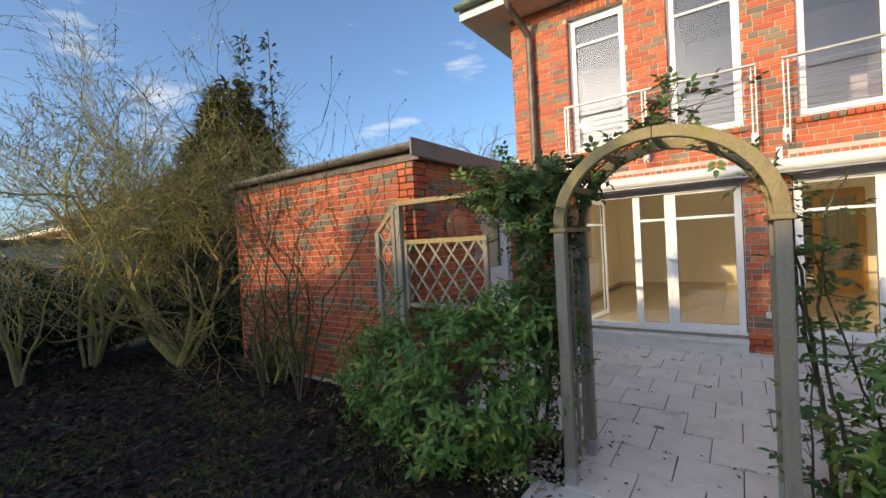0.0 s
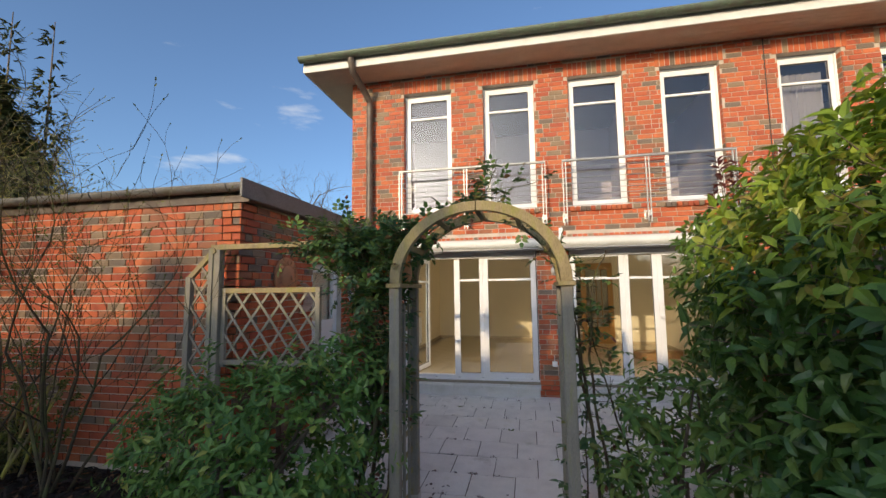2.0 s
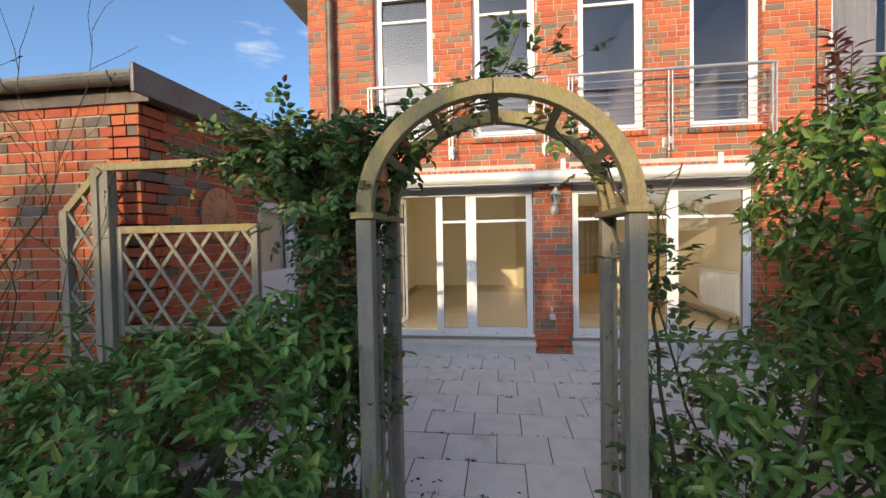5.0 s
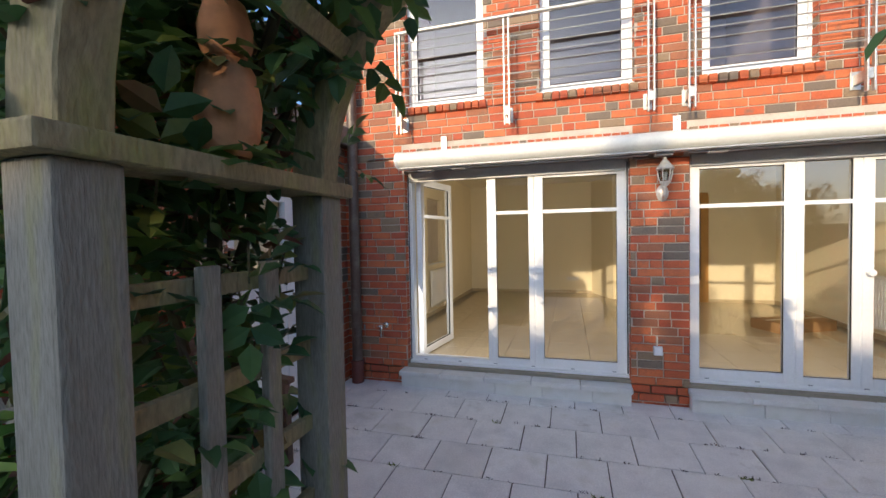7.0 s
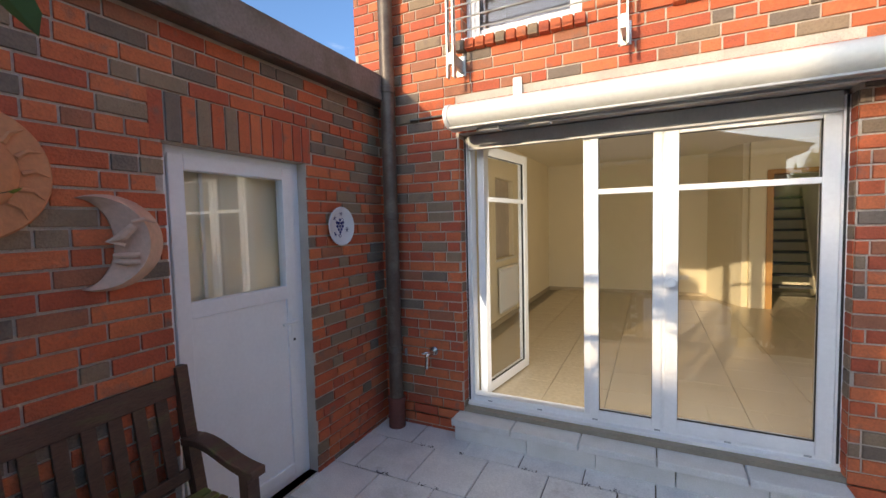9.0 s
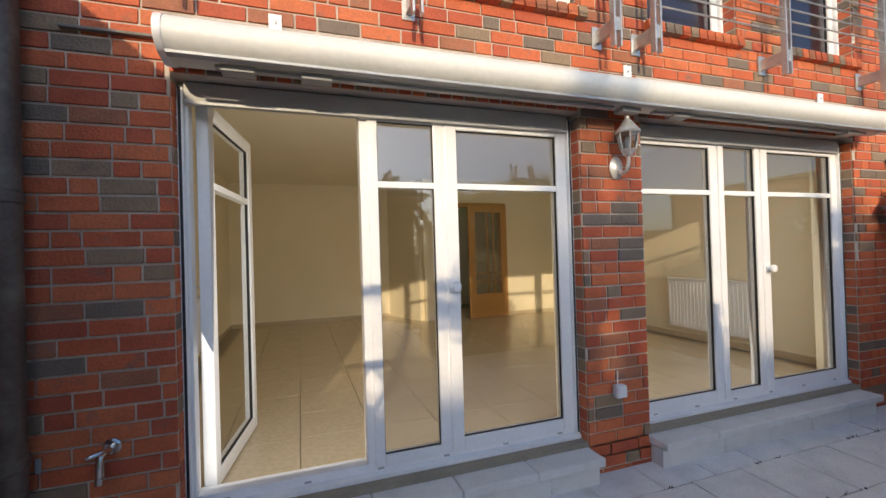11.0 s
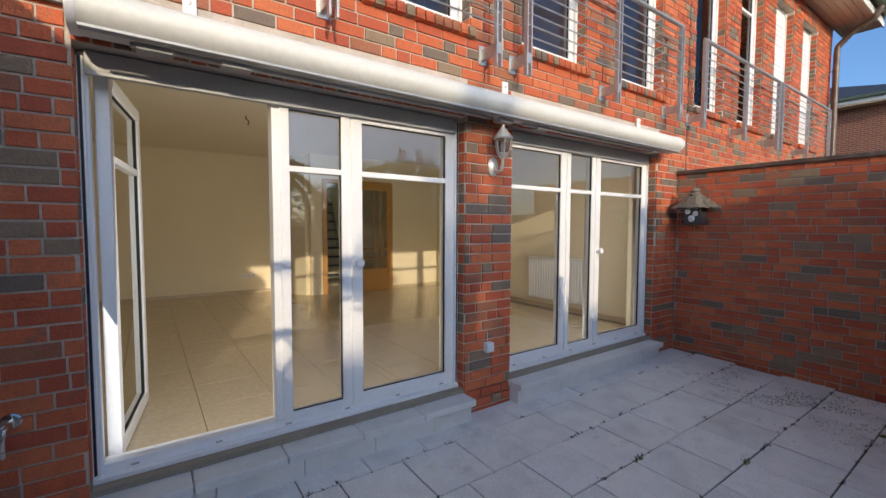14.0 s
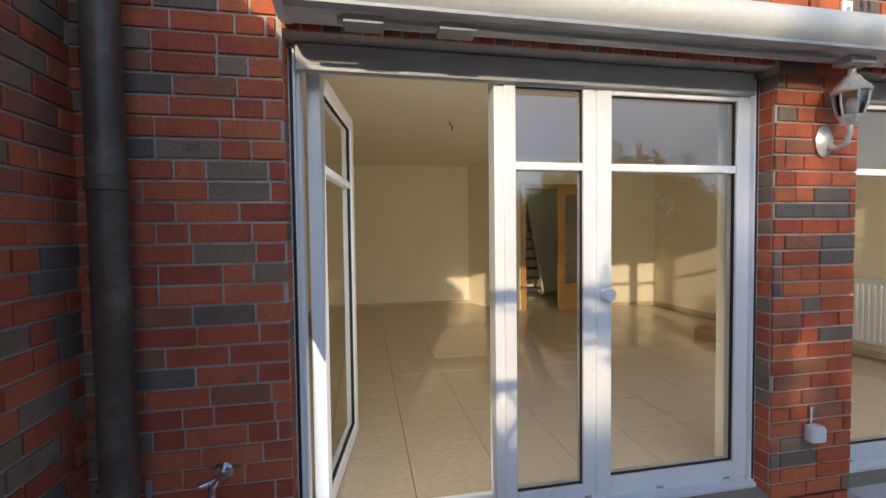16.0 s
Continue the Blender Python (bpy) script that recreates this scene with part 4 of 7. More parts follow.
for k in range(6):
    a = math.pi / 3 * k
    b = bmesh.new()
    tube(b, [(0.043 * math.cos(a), -0.115 + 0.043 * math.sin(a), 0.09), (0.055 * math.cos(a), -0.115 + 0.055 * math.sin(a), 0.14), (0.061 * math.cos(a), -0.115 + 0.061 * math.sin(a), 0.195)], 0.005, 6)
    part("rib", b, M["lamp_metal"], lamp, smooth=True)
b = bmesh.new()
lathe(b, [(0.0, 0.19), (0.07, 0.19), (0.074, 0.2), (0.06, 0.22), (0.04, 0.245), (0.028, 0.265), (0.02, 0.27), (0.014, 0.285), (0.016, 0.295), (0.008, 0.305), (0.006, 0.32), (0, 0.33)], 18, pose(0, -0.115, 0))
part("cap", b, M["lamp_metal"], lamp, smooth=True)
b = bmesh.new()
lathe(b, [(0, 0.1), (0.018, 0.1), (0.02, 0.15), (0.012, 0.17), (0, 0.175)], 12, pose(0, -0.115, 0))
part("bulb", b, M["glaze"], lamp, "unlit white bulb", smooth=True)
b = bmesh.new()
tube(b, [(0, -0.112, 0.045), (0, -0.112, 0.02)], [0.012, 0.005], 8)
part("finial", b, M["lamp_metal"], lamp)

# ---- outdoor socket and tap ----
so = thing("outdoor_socket", "white surface socket box on the brick pier", "socket", (0.205, 6.195, 0.512))
part("socket_box", bbox(0, 0.075, -0.045, 0.0, 0, 0.078, 0.008), M["upvc"], so)
part("flap", bbox(0.006, 0.069, -0.053, -0.046, 0.006, 0.072, 0.004), M["upvc"], so)
part("cable", bbox(0.034, 0.042, -0.008, -0.002, 0.08, 0.16, 0.002), M["fascia"], so, "short grey cable")
tap = thing("garden_tap", "chrome garden tap with round wall plate", "tap", (-2.40, 6.195, 0.665))
b = bmesh.new()
lathe(b, [(0, 0), (0.035, 0), (0.035, 0.005), (0.028, 0.012), (0, 0.014)], 20, pose(0, 0, 0, 90, 0, 0))
part("wall_plate", b, M["chrome"], tap, smooth=True)
b = bmesh.new()
tube(b, [(0, -0.01, 0), (0, -0.06, 0), (-0.01, -0.09, -0.005), (-0.012, -0.10, -0.04), (-0.012, -0.10, -0.085)], [0.013, 0.013, 0.014, 0.012, 0.011], 12)
part("spout", b, M["chrome"], tap, smooth=True)
b = bmesh.new()
tube(b, [(-0.005, -0.065, 0.005), (-0.03, -0.09, 0.005), (-0.055, -0.095, 0.0)], [0.009, 0.011, 0.008], 10)
part("handle", b, M["chrome"], tap, smooth=True)
b = bmesh.new()
lathe(b, [(0.0, -0.11), (0.014, -0.11), (0.015, -0.085), (0.0, -0.084)], 12, pose(-0.012, -0.10, 0))
part("hose_union", b, M["chrome"], tap, smooth=True)
lab = thing("pipe_tag", "small grey plastic tag on the brick wall", "tag", (-2.66, 6.195, 0.60))
part("tag_plate", bbox(0, 0.02, -0.006, 0, 0, 0.06, 0.002), M["alu"], lab)

# ---- garage side door ----
gy0, gy1, gz0, gz1 = GAR_DOOR
gd = thing("door_3", "white panelled garage side door with glazed top", "door", (GAR_X - 0.10, gy0, gz0), kind="structure", turn=90)
W = gy1 - gy0
part("door_frame", frame_ring(0.0, W, 0.0, gz1 - gz0, -0.02, 0.05, 0.055), M["upvc"], gd)
leaf = part("door_leaf", frame_ring(0.06, W - 0.06, 0.04, gz1 - 0.08, -0.03, 0.03, 0.075), M["upvc"], gd)
part("door_panel", bbox(0.13, W - 0.13, -0.018, 0.015, 0.11, 1.16, 0.006), M["upvc"], leaf, "plain white lower panel")
part("middle_rail", bbox(0.13, W - 0.13, -0.03, 0.03, 1.16, 1.24, 0.006), M["upvc"], leaf)
pane("pane", 0.135, W - 0.135, 1.24, gz1 - 0.155, 0.0, M["glass"], leaf)
# pale upright strips imitate the white frames mirrored in the pane
for k in range(2):
    bb = bbox(0.14 + 0.12 * k, 0.16 + 0.12 * k, 0.05, 0.06, 1.24, gz1 - 0.155, 0.003)
    part("inner_curtain", bb, M["curtain"], leaf, "pale upright strip imitating a reflection in the pane")
b = bmesh.new()
tube(b, [(W - 0.10, -0.03, 1.02), (W - 0.10, -0.075, 1.02), (W - 0.13, -0.08, 1.02), (W - 0.22, -0.08, 1.02)], 0.009, 10)
part("door_handle", b, M["upvc"], leaf, "white lever handle", smooth=True)
# cream board, added so that the pane looks light instead of dark
part("inner_blind", bbox(0.10, W - 0.10, 0.07, 0.075, 1.2, gz1 - 0.1, 0.002), M["plaster"], leaf, "cream board added behind the pane to lighten it")
part("lock_plate", bbox(W - 0.118, W - 0.084, -0.036, -0.03, 0.86, 1.08, 0.004), M["upvc"], leaf)
b = bmesh.new()
lathe(b, [(0, 0), (0.008, 0), (0.008, 0.004), (0, 0.004)], 10, pose(W - 0.10, -0.036, 0.90, 90, 0, 0))
part("keyhole", b, M["seal"], leaf)
part("door_sill", bbox(-0.0, W, -0.09, 0.05, -0.018, 0.0, 0.004), M["stone"], gd, "grey stone door sill")

# ---- wall ornaments on the garage ----
TO_WALL = Matrix.Rotation(radians(90), 4, "Z") @ Matrix.Rotation(radians(90), 4, "X")   # local z towards +x, local y up, local x along +y


def ornament(name, label, category, y, z):
    ob = new(name)
    ob.matrix_basis = Matrix.Translation((GAR_X + 0.002, y, z)) @ TO_WALL
    return tagged(ob, label, category)


sunp = ornament("sun_plaque", "round terracotta sun plaque with rays on brick wall", "plaque", 3.885, 1.845)
b = bmesh.new()
lathe(b, [(0, 0), (0.225, 0), (0.23, 0.012), (0.222, 0.026), (0.19, 0.03), (0.135, 0.034), (0.128, 0.045), (0.10, 0.062), (0.05, 0.072), (0, 0.075)], 48)
disc = part("disc", b, M["terracotta"], sunp, smooth=True)
for k in range(16):
    a = 2 * math.pi * k / 16
    b = bmesh.new()
    tube(b, [(0.14 * math.cos(a), 0.14 * math.sin(a), 0.032), (0.175 * math.cos(a + 0.06), 0.175 * math.sin(a + 0.06), 0.036), (0.215 * math.cos(a - 0.02), 0.215 * math.sin(a - 0.02), 0.028)], [0.011, 0.008, 0.002], 6)
    part("ray", b, M["terracotta"], disc, smooth=True)
b = bmesh.new()
for sx in (-1, 1):
    tube(b, [(sx * 0.02, 0.028, 0.070), (sx * 0.04, 0.036, 0.068), (sx * 0.062, 0.027, 0.06)], [0.004, 0.006, 0.003], 6)
    lathe(b, [(0, 0.006), (0.012, 0.003), (0.015, 0)], 10, pose(sx * 0.04, 0.014, 0.064))
tube(b, [(0, 0.03, 0.07), (0, 0.0, 0.084), (0, -0.018, 0.086), (0, -0.024, 0.074)], [0.006, 0.01, 0.014, 0.006], 8)
tube(b, [(-0.035, -0.045, 0.064), (0, -0.052, 0.074), (0.035, -0.045, 0.064)], [0.003, 0.009, 0.003], 8)
tube(b, [(-0.022, -0.058, 0.066), (0, -0.064, 0.07), (0.022, -0.058, 0.066)], [0.003, 0.007, 0.003], 8)
part("relief", b, M["terracotta"], disc, smooth=True)

moon = ornament("moon_plaque", "pale terracotta crescent moon plaque on brick wall", "plaque", 4.31, 1.60)
moon.matrix_basis = moon.matrix_basis @ Matrix.Diagonal((1.45, 1.32, 1.1, 1))
b = bmesh.new()
outer, inner = [], []
n = 24
for k in range(n + 1):
    a, c = radians(115 - 230 * k / n), radians(90 - 180 * k / n)
    outer.append((0.15 * math.cos(a) - 0.03, 0.145 * math.sin(a)))
    inner.append((-0.0934 + 0.085 * math.cos(c), 0.1314 * math.sin(c)))
rings = []
for (ox, oy), (ix, iy) in zip(outer, inner):
    mx, my = (ox + ix) / 2, (oy + iy) / 2
    wd = math.hypot(ox - ix, oy - iy)
    rings.append([b.verts.new(p) for p in ((ox, oy, 0), (ox, oy, 0.008), (mx, my, 0.022 + 0.42 * wd), (ix, iy, 0.008), (ix, iy, 0))])
for p, q in zip(rings, rings[1:]):
    for k in range(4):
        b.faces.new((p[k], p[k + 1], q[k + 1], q[k]))
    b.faces.new((p[4], p[0], q[0], q[4]))
# nose, lips and brow of the profile
tube(b, [(0.02, 0.05, 0.065), (-0.005, 0.02, 0.055), (-0.03, 0.005, 0.035), (0.0, -0.008, 0.05)], [0.012, 0.014, 0.012, 0.008], 8)
tube(b, [(0.03, -0.04, 0.066), (-0.005, -0.04, 0.05), (-0.022, -0.038, 0.03)], [0.008, 0.01, 0.006], 8)
tube(b, [(0.03, -0.06, 0.064), (0.0, -0.06, 0.05), (-0.018, -0.058, 0.03)], [0.008, 0.01, 0.006], 8)
tube(b, [(0.015, 0.062, 0.06), (0.045, 0.07, 0.072), (0.075, 0.06, 0.066)], [0.004, 0.007, 0.004], 8)
bmesh.ops.recalc_face_normals(b, faces=b.faces)
part("crescent", b, M["terracotta_pale"], moon, smooth=True)

plate = ornament("wall_plate", "white ceramic plate with blue grape painting on brick wall", "plate", 5.66, 1.645)
plate.matrix_basis = plate.matrix_basis @ Matrix.Diagonal((1.08, 1.08, 1, 1))
b = bmesh.new()
lathe(b, [(0, 0.004), (0.06, 0.004), (0.10, 0.022), (0.122, 0.026), (0.124, 0.03), (0.118, 0.034), (0.098, 0.028), (0.07, 0.014), (0, 0.012)], 40)
dish = part("dish", b, M["glaze"], plate, smooth=True)
dots = [(-0.012, 0.02), (0.012, 0.02), (-0.026, 0.0), (0.0, 0.0), (0.026, 0.0), (-0.014, -0.02), (0.012, -0.02), (0.0, -0.038), (-0.03, 0.024), (0.03, 0.024), (0.0, 0.04)]
for dx, dy in dots:
    b = bmesh.new()
    lathe(b, [(0, 0.003), (0.008, 0.002), (0.0105, 0.0)], 12, pose(dx, dy, 0.0135))
    part("painted_grape", b, M["glaze_blue"], dish)
for cx, cy in ((0.062, -0.02), (-0.06, 0.055), (0.0, 0.085), (-0.055, -0.05)):
    b = bmesh.new()
    for k in range(6):
        a = math.pi / 3 * k
        tube(b, [(cx, cy, 0.0175 + 0.2 * max(0, math.hypot(cx, cy) - 0.07)), (cx + 0.016 * math.cos(a), cy + 0.016 * math.sin(a), 0.0185 + 0.25 * max(0, math.hypot(cx, cy) - 0.07))], 0.002, 5)
    part("painted_flower", b, M["glaze_blue"], dish)
b = bmesh.new()
tube(b, [(0.0, -0.05, 0.0145), (0.006, -0.065, 0.0155), (-0.012, -0.07, 0.0165), (-0.018, -0.055, 0.015), (-0.008, -0.05, 0.0145)], 0.002, 5)
part("painted_tendril", b, M["glaze_blue"], dish)
b = bmesh.new()
tube(b, [(0.0, 0.045, 0.0145), (0.02, 0.05, 0.015), (0.035, 0.04, 0.0145)], 0.002, 5)
part("painted_tendril", b, M["glaze_blue"], dish)

# ---- bench ----
bench = thing("garden_bench", "dark-stained slatted wooden bench with a mossy seat", "bench", (-2.85, 3.18, 0.0))
bench.matrix_basis = pose(-2.85, 3.18, -0.012, 1.43, 0, 0)          # stands on the sloping slabs
BL = 1.40                                             # length along y
for y in (0.0, BL - 0.06):
    leg = part("front_leg", bbox(0.40, 0.455, y, y + 0.06, 0.0, 0.60, 0.006), M["bench"], bench)
    bp = bmesh.new()
    tube(bp, [(0.08, y + 0.03, 0.0), (0.08, y + 0.03, 0.42), (0.03, y + 0.03, 0.75), (0.005, y + 0.03, 1.0)], 0.036, 4)
    part("back_leg", bp, M["bench"], bench)
    ar = bmesh.new()
    n = 10
    tops = []
    for k in range(n + 1):
        x = 0.03 + 0.46 * k / n
        z = 0.66 - 0.05 * (k / n) ** 2 + 0.015 * math.sin(k / n * 6.0)
        tops.append([ar.verts.new((x, yy, zz)) for yy, zz in ((y - 0.008, z - 0.02), (y + 0.068, z - 0.02), (y + 0.068, z + 0.018), (y - 0.008, z + 0.018))])
    for p, q in zip(tops, tops[1:]):
        for k in range(4):
            ar.faces.new((p[k], p[(k + 1) % 4], q[(k + 1) % 4], q[k]))
    ar.faces.new(tops[0]), ar.faces.new(tops[-1])
    bevelled(ar, 0.005, 1)
    part("armrest", ar, M["bench"], bench)
    part("stretcher", bbox(0.08, 0.42, y + 0.012, y + 0.048, 0.14, 0.19, 0.004), M["bench"], bench)
part("front_rail", bbox(0.405, 0.44, 0.06, BL - 0.06, 0.32, 0.41, 0.005), M["bench"], bench)
part("back_seat_rail", bbox(0.07, 0.10, 0.06, BL - 0.06, 0.34, 0.42, 0.005), M["bench"], bench)
for k in range(6):
    x = 0.11 + k * 0.058
    part("seat_slat", bbox(x, x + 0.046, 0.02, BL - 0.02, 0.415, 0.438, 0.005), M["bench_seat"], bench, "mossy green-brown seat slat")
tilt = Matrix.Translation((0.072, 0, 0.45)) @ Matrix.Rotation(radians(-8.0), 4, "Y")
part("top_rail", bbox(-0.018, 0.018, 0.06, BL - 0.06, 0.43, 0.52, 0.006, tilt), M["bench"], bench)
part("lower_rail", bbox(-0.015, 0.015, 0.06, BL - 0.06, 0.04, 0.09, 0.005, tilt), M["bench"], bench)
for k in range(14):
    y = 0.085 + k * (BL - 0.2) / 13.4
    part("back_slat", bbox(-0.009, 0.009, y, y + 0.05, 0.085, 0.435, 0.004, tilt), M["bench"], bench)

# ---- rose arch ----
AX0, AX1, AY0, AY1, AZ = -1.03, 0.145, 2.40, 2.87, 1.70
arch = thing("rose_arch", "weathered wooden garden arch with lattice sides and climbing roses", "garden arch", (0, 0, 0))
for x in (AX0, AX1):
    for y in (AY0, AY1):
        p = part("post", bbox(x - 0.037, x + 0.037, y - 0.037, y + 0.037, 0.06, AZ, 0.006), M["wood"], arch)
        part("post_shoe", bbox(x - 0.042, x + 0.042, y - 0.042, y + 0.042, -0.03, 0.10, 0.004), M["steel"], p, "galvanised post shoe")
    part("cap_rail", bbox(x - 0.055, x + 0.055, AY0 - 0.06, AY1 + 0.06, AZ + 0.0, AZ + 0.03, 0.005), M["wood_moss"], arch)
    yl, yh = AY0 + 0.04, AY1 - 0.04
    ins = 1 if x < -0.4 else -1
    xa, xb = sorted((x + ins * 0.001, x + ins * 0.018))
    xc, xd = sorted((x - ins * 0.001, x - ins * 0.018))
    for k in range(2):
        y = yl + (k + 1) * (yh - yl) / 3
        part("lattice_upright", bbox(xa, xb, y - 0.017, y + 0.017, 0.10, 1.575, 0.003), M["wood"], arch)
    for k in range(10):
        z = 0.13 + k * 0.157
        part("lattice_bar", bbox(xc, xd, yl - 0.03, yh + 0.03, z - 0.016, z + 0.016, 0.003), M["wood_moss"], arch)
AR, AC = (AX1 - AX0) / 2, (AX0 + AX1) / 2


def arc_piece(a0, a1, y, r0, r1, thick):
    bm = bmesh.new()
    n, rings = 12, []
    for k in range(n + 1):
        a = a0 + (a1 - a0) * k / n
        c, s = math.cos(a), math.sin(a)
        rings.append([bm.verts.new((AC + r * c, yy, AZ + 0.03 + 0.9 * r * s)) for r, yy in ((r0, y - thick), (r1, y - thick), (r1, y + thick), (r0, y + thick))])
    for p, q in zip(rings, rings[1:]):
        for k in range(4):
            bm.faces.new((p[k], p[(k + 1) % 4], q[(k + 1) % 4], q[k]))
    bm.faces.new(rings[0][::-1]), bm.faces.new(rings[-1])
    return bevelled(bm, 0.003, 1)


for y in (AY0, AY1):
    part("arch_rib", arc_piece(0.0, math.pi / 2 - 0.004, y, AR - 0.035, AR + 0.04, 0.03), M["wood_moss"], arch)
    part("arch_rib", arc_piece(math.pi / 2 + 0.004, math.pi, y, AR - 0.035, AR + 0.04, 0.03), M["wood_moss"], arch)
for k in range(5):
    a = math.pi * (k + 1) / 6
    b = bmesh.new()
    box(b, -0.02, 0.02, AY0 + 0.02, AY1 - 0.02, -0.014, 0.014, Matrix.Translation((AC + (AR - 0.012) * math.cos(a), 0, AZ + 0.03 + 0.9 * (AR - 0.012) * math.sin(a))) @ Matrix.Rotation(-a + math.pi / 2, 4, "Y"))
    part("arch_rung", b, M["wood_moss"], arch)

# ---- trellis panels between garage and arch ----
def trellis(x0, x1, z0, z1, y, slope, label, turn=0.0, at=(0, 0, 0)):
    """slope: how far the top drops at the left end."""
    t = thing("garden_trellis", label, "trellis", at, group="trellis panels", turn=turn)
    lz = z1 - slope
    part("stile", bbox(x0, x0 + 0.045, y - 0.02, y + 0.02, z0, lz, 0.004), M["wood"], t)
    part("stile", bbox(x1 - 0.045, x1, y - 0.02, y + 0.02, z0, z1, 0.004), M["wood"], t)
    part("bottom_rail", bbox(x0 + 0.045, x1 - 0.045, y - 0.018, y + 0.018, z0 + 0.02, z0 + 0.065, 0.004), M["wood"], t)
    b = bmesh.new()
    ln = math.hypot(x1 - x0, slope)
    box(b, 0, ln, -0.018, 0.018, -0.045, 0.0, Matrix.Translation((x0, y, lz)) @ Matrix.Rotation(-math.atan2(slope, x1 - x0), 4, "Y"))
    part("top_rail", b, M["wood_moss"], t)
    step = 0.19
    wid = x1 - x0
    for sgn, yy in ((1, y + 0.008), (-1, y - 0.008)):
        k = -wid - 1
        s = z0 - wid
        while s < z1 + wid:
            # line z = s + sgn * (x - x0) cut to the panel
            pts = []
            for i in range(61):
                x = x0 + wid * i / 60
                z = s + (x - x0 if sgn > 0 else wid - (x - x0)) * 1.35
                top = lz + slope * (x - x0) / wid
                if z0 + 0.03 < z < top - 0.02:
                    pts.append((x, z))
            if len(pts) > 3:
                (xa, za), (xb, zb) = pts[0], pts[-1]
                ln = math.hypot(xb - xa, zb - za)
                b = bmesh.new()
                box(b, 0, ln, -0.005, 0.005, -0.011, 0.011, Matrix.Translation((xa, yy, za)) @ Matrix.Rotation(-math.atan2(zb - za, xb - xa), 4, "Y"))
                part("lattice_slat", b, M["wood"], t)
            s += step * 1.35
    return t


trellis(-3.25, -2.98, 0.75, 2.10, 2.93, 0.27, "narrow weathered wooden lattice panel with slanted top")
trellis(-2.92, -1.92, 1.00, 1.72, 2.99, 0.0, "weathered wooden lattice panel beside the arch")
tp = thing("trellis_post", "weathered square wooden post", "post", (-2.95, 2.96, 0), group="trellis posts")
part("post_body", bbox(-0.035, 0.035, -0.035, 0.035, -0.02, 2.08, 0.006), M["wood"], tp)
tp2 = copy_thing(tp, pose(-3.23, 2.93, 0) @ Matrix.Diagonal((0.8, 0.8, 0.88, 1)))
tb = thing("trellis_beam", "weathered wooden beam resting on the trellis posts", "beam", (0, 0, 0))
part("beam_body", bbox(-3.02, -1.05, 2.93, 3.0, 2.08, 2.13, 0.006), M["wood_moss"], tb)

# ---- bird house with straw roof on the garden wall ----
bh = thing("bird_house", "small bird house with straw roof hung on brick wall", "bird house", (3.03, 5.93, 1.52))
part("box_body", bbox(-0.07, 0.10, -0.085, 0.085, 0.0, 0.20, 0.01), M["dark_grey"], bh, "dark grey weathered box")
for dy in (-0.04, 0.04):
    b = bmesh.new()
    lathe(b, [(0, 0), (0.028, 0), (0.03, 0.006), (0.024, 0.01), (0, 0.008)], 14, pose(-0.072, dy, 0.13 + dy * 0.3, 0, -90, 0))
    part("round_cover", b, M["glaze"], bh, "pale round cover", smooth=True)
b = bmesh.new()
lathe(b, [(0, 0), (0.034, 0), (0.036, 0.006), (0.03, 0.01), (0, 0.012)], 14, pose(-0.072, 0.0, 0.065, 0, -90, 0))
part("round_cover", b, M["glaze"], bh, "pale round cover", smooth=True)
b = bmesh.new()
r2 = random.Random(3)
lathe(b, [(0.02, 0.36), (0.05, 0.33), (0.10, 0.285), (0.16, 0.235), (0.215, 0.19), (0.205, 0.18), (0.14, 0.21), (0.0, 0.23)], 40, Matrix.Diagonal((0.72, 1.15, 1, 1)))
for v in b.verts:
    v.co += Vector((r2.uniform(-1, 1), r2.uniform(-1, 1), r2.uniform(-1, 1))) * 0.007
part("straw_roof", b, M["straw"], bh, "grey weathered straw roof")
b = bmesh.new()
lathe(b, [(0, 0.30), (0.055, 0.31), (0.062, 0.335), (0.04, 0.35), (0.05, 0.37), (0.03, 0.40), (0, 0.405)], 20)
for v in b.verts:
    v.co += Vector((r2.uniform(-1, 1), r2.uniform(-1, 1), r2.uniform(-1, 1))) * 0.004
part("straw_knot", b, M["straw"], bh)
b = bmesh.new()
for k in range(150):
    a = r2.uniform(0, 2 * math.pi)
    p0 = Vector((0.10 * math.cos(a), 0.17 * math.sin(a), 0.245))
    p1 = Vector((0.165 * math.cos(a), 0.265 * math.sin(a), 0.165 + r2.uniform(-0.02, 0.02)))
    tube(b, [p0, p1], [0.002, 0.001], 3)
part("straw_fringe", b, M["straw"], bh)

# ---- inside the room ----
hd = thing("door_4", "beech wood interior door with glazed panel, standing open", "door", (1.98, 10.96, 0.278), kind="structure", turn=187)
part("door_leaf", frame_ring(0.0, 0.80, 0.0, 2.0, -0.02, 0.02, 0.13), M["door_wood"], hd)
part("lower_panel", bbox(0.13, 0.67, -0.015, 0.015, 0.13, 0.42, 0.004), M["door_wood"], hd)
pane("pane", 0.13, 0.67, 0.42, 1.87, -0.003, M["glass"], hd)
for x in (0.27, 0.40):
    part("glazing_bar", bbox(x, x + 0.02, -0.012, 0.012, 0.42, 1.87, 0.003), M["door_wood"], hd)
for z in (0.62, 0.78):
    part("glazing_bar", bbox(0.13, 0.67, -0.013, 0.013, z, z + 0.02, 0.003), M["door_wood"], hd)
b = bmesh.new()
tube(b, [(0.73, -0.02, 1.0), (0.73, -0.06, 1.0), (0.62, -0.065, 1.0)], 0.008, 8)
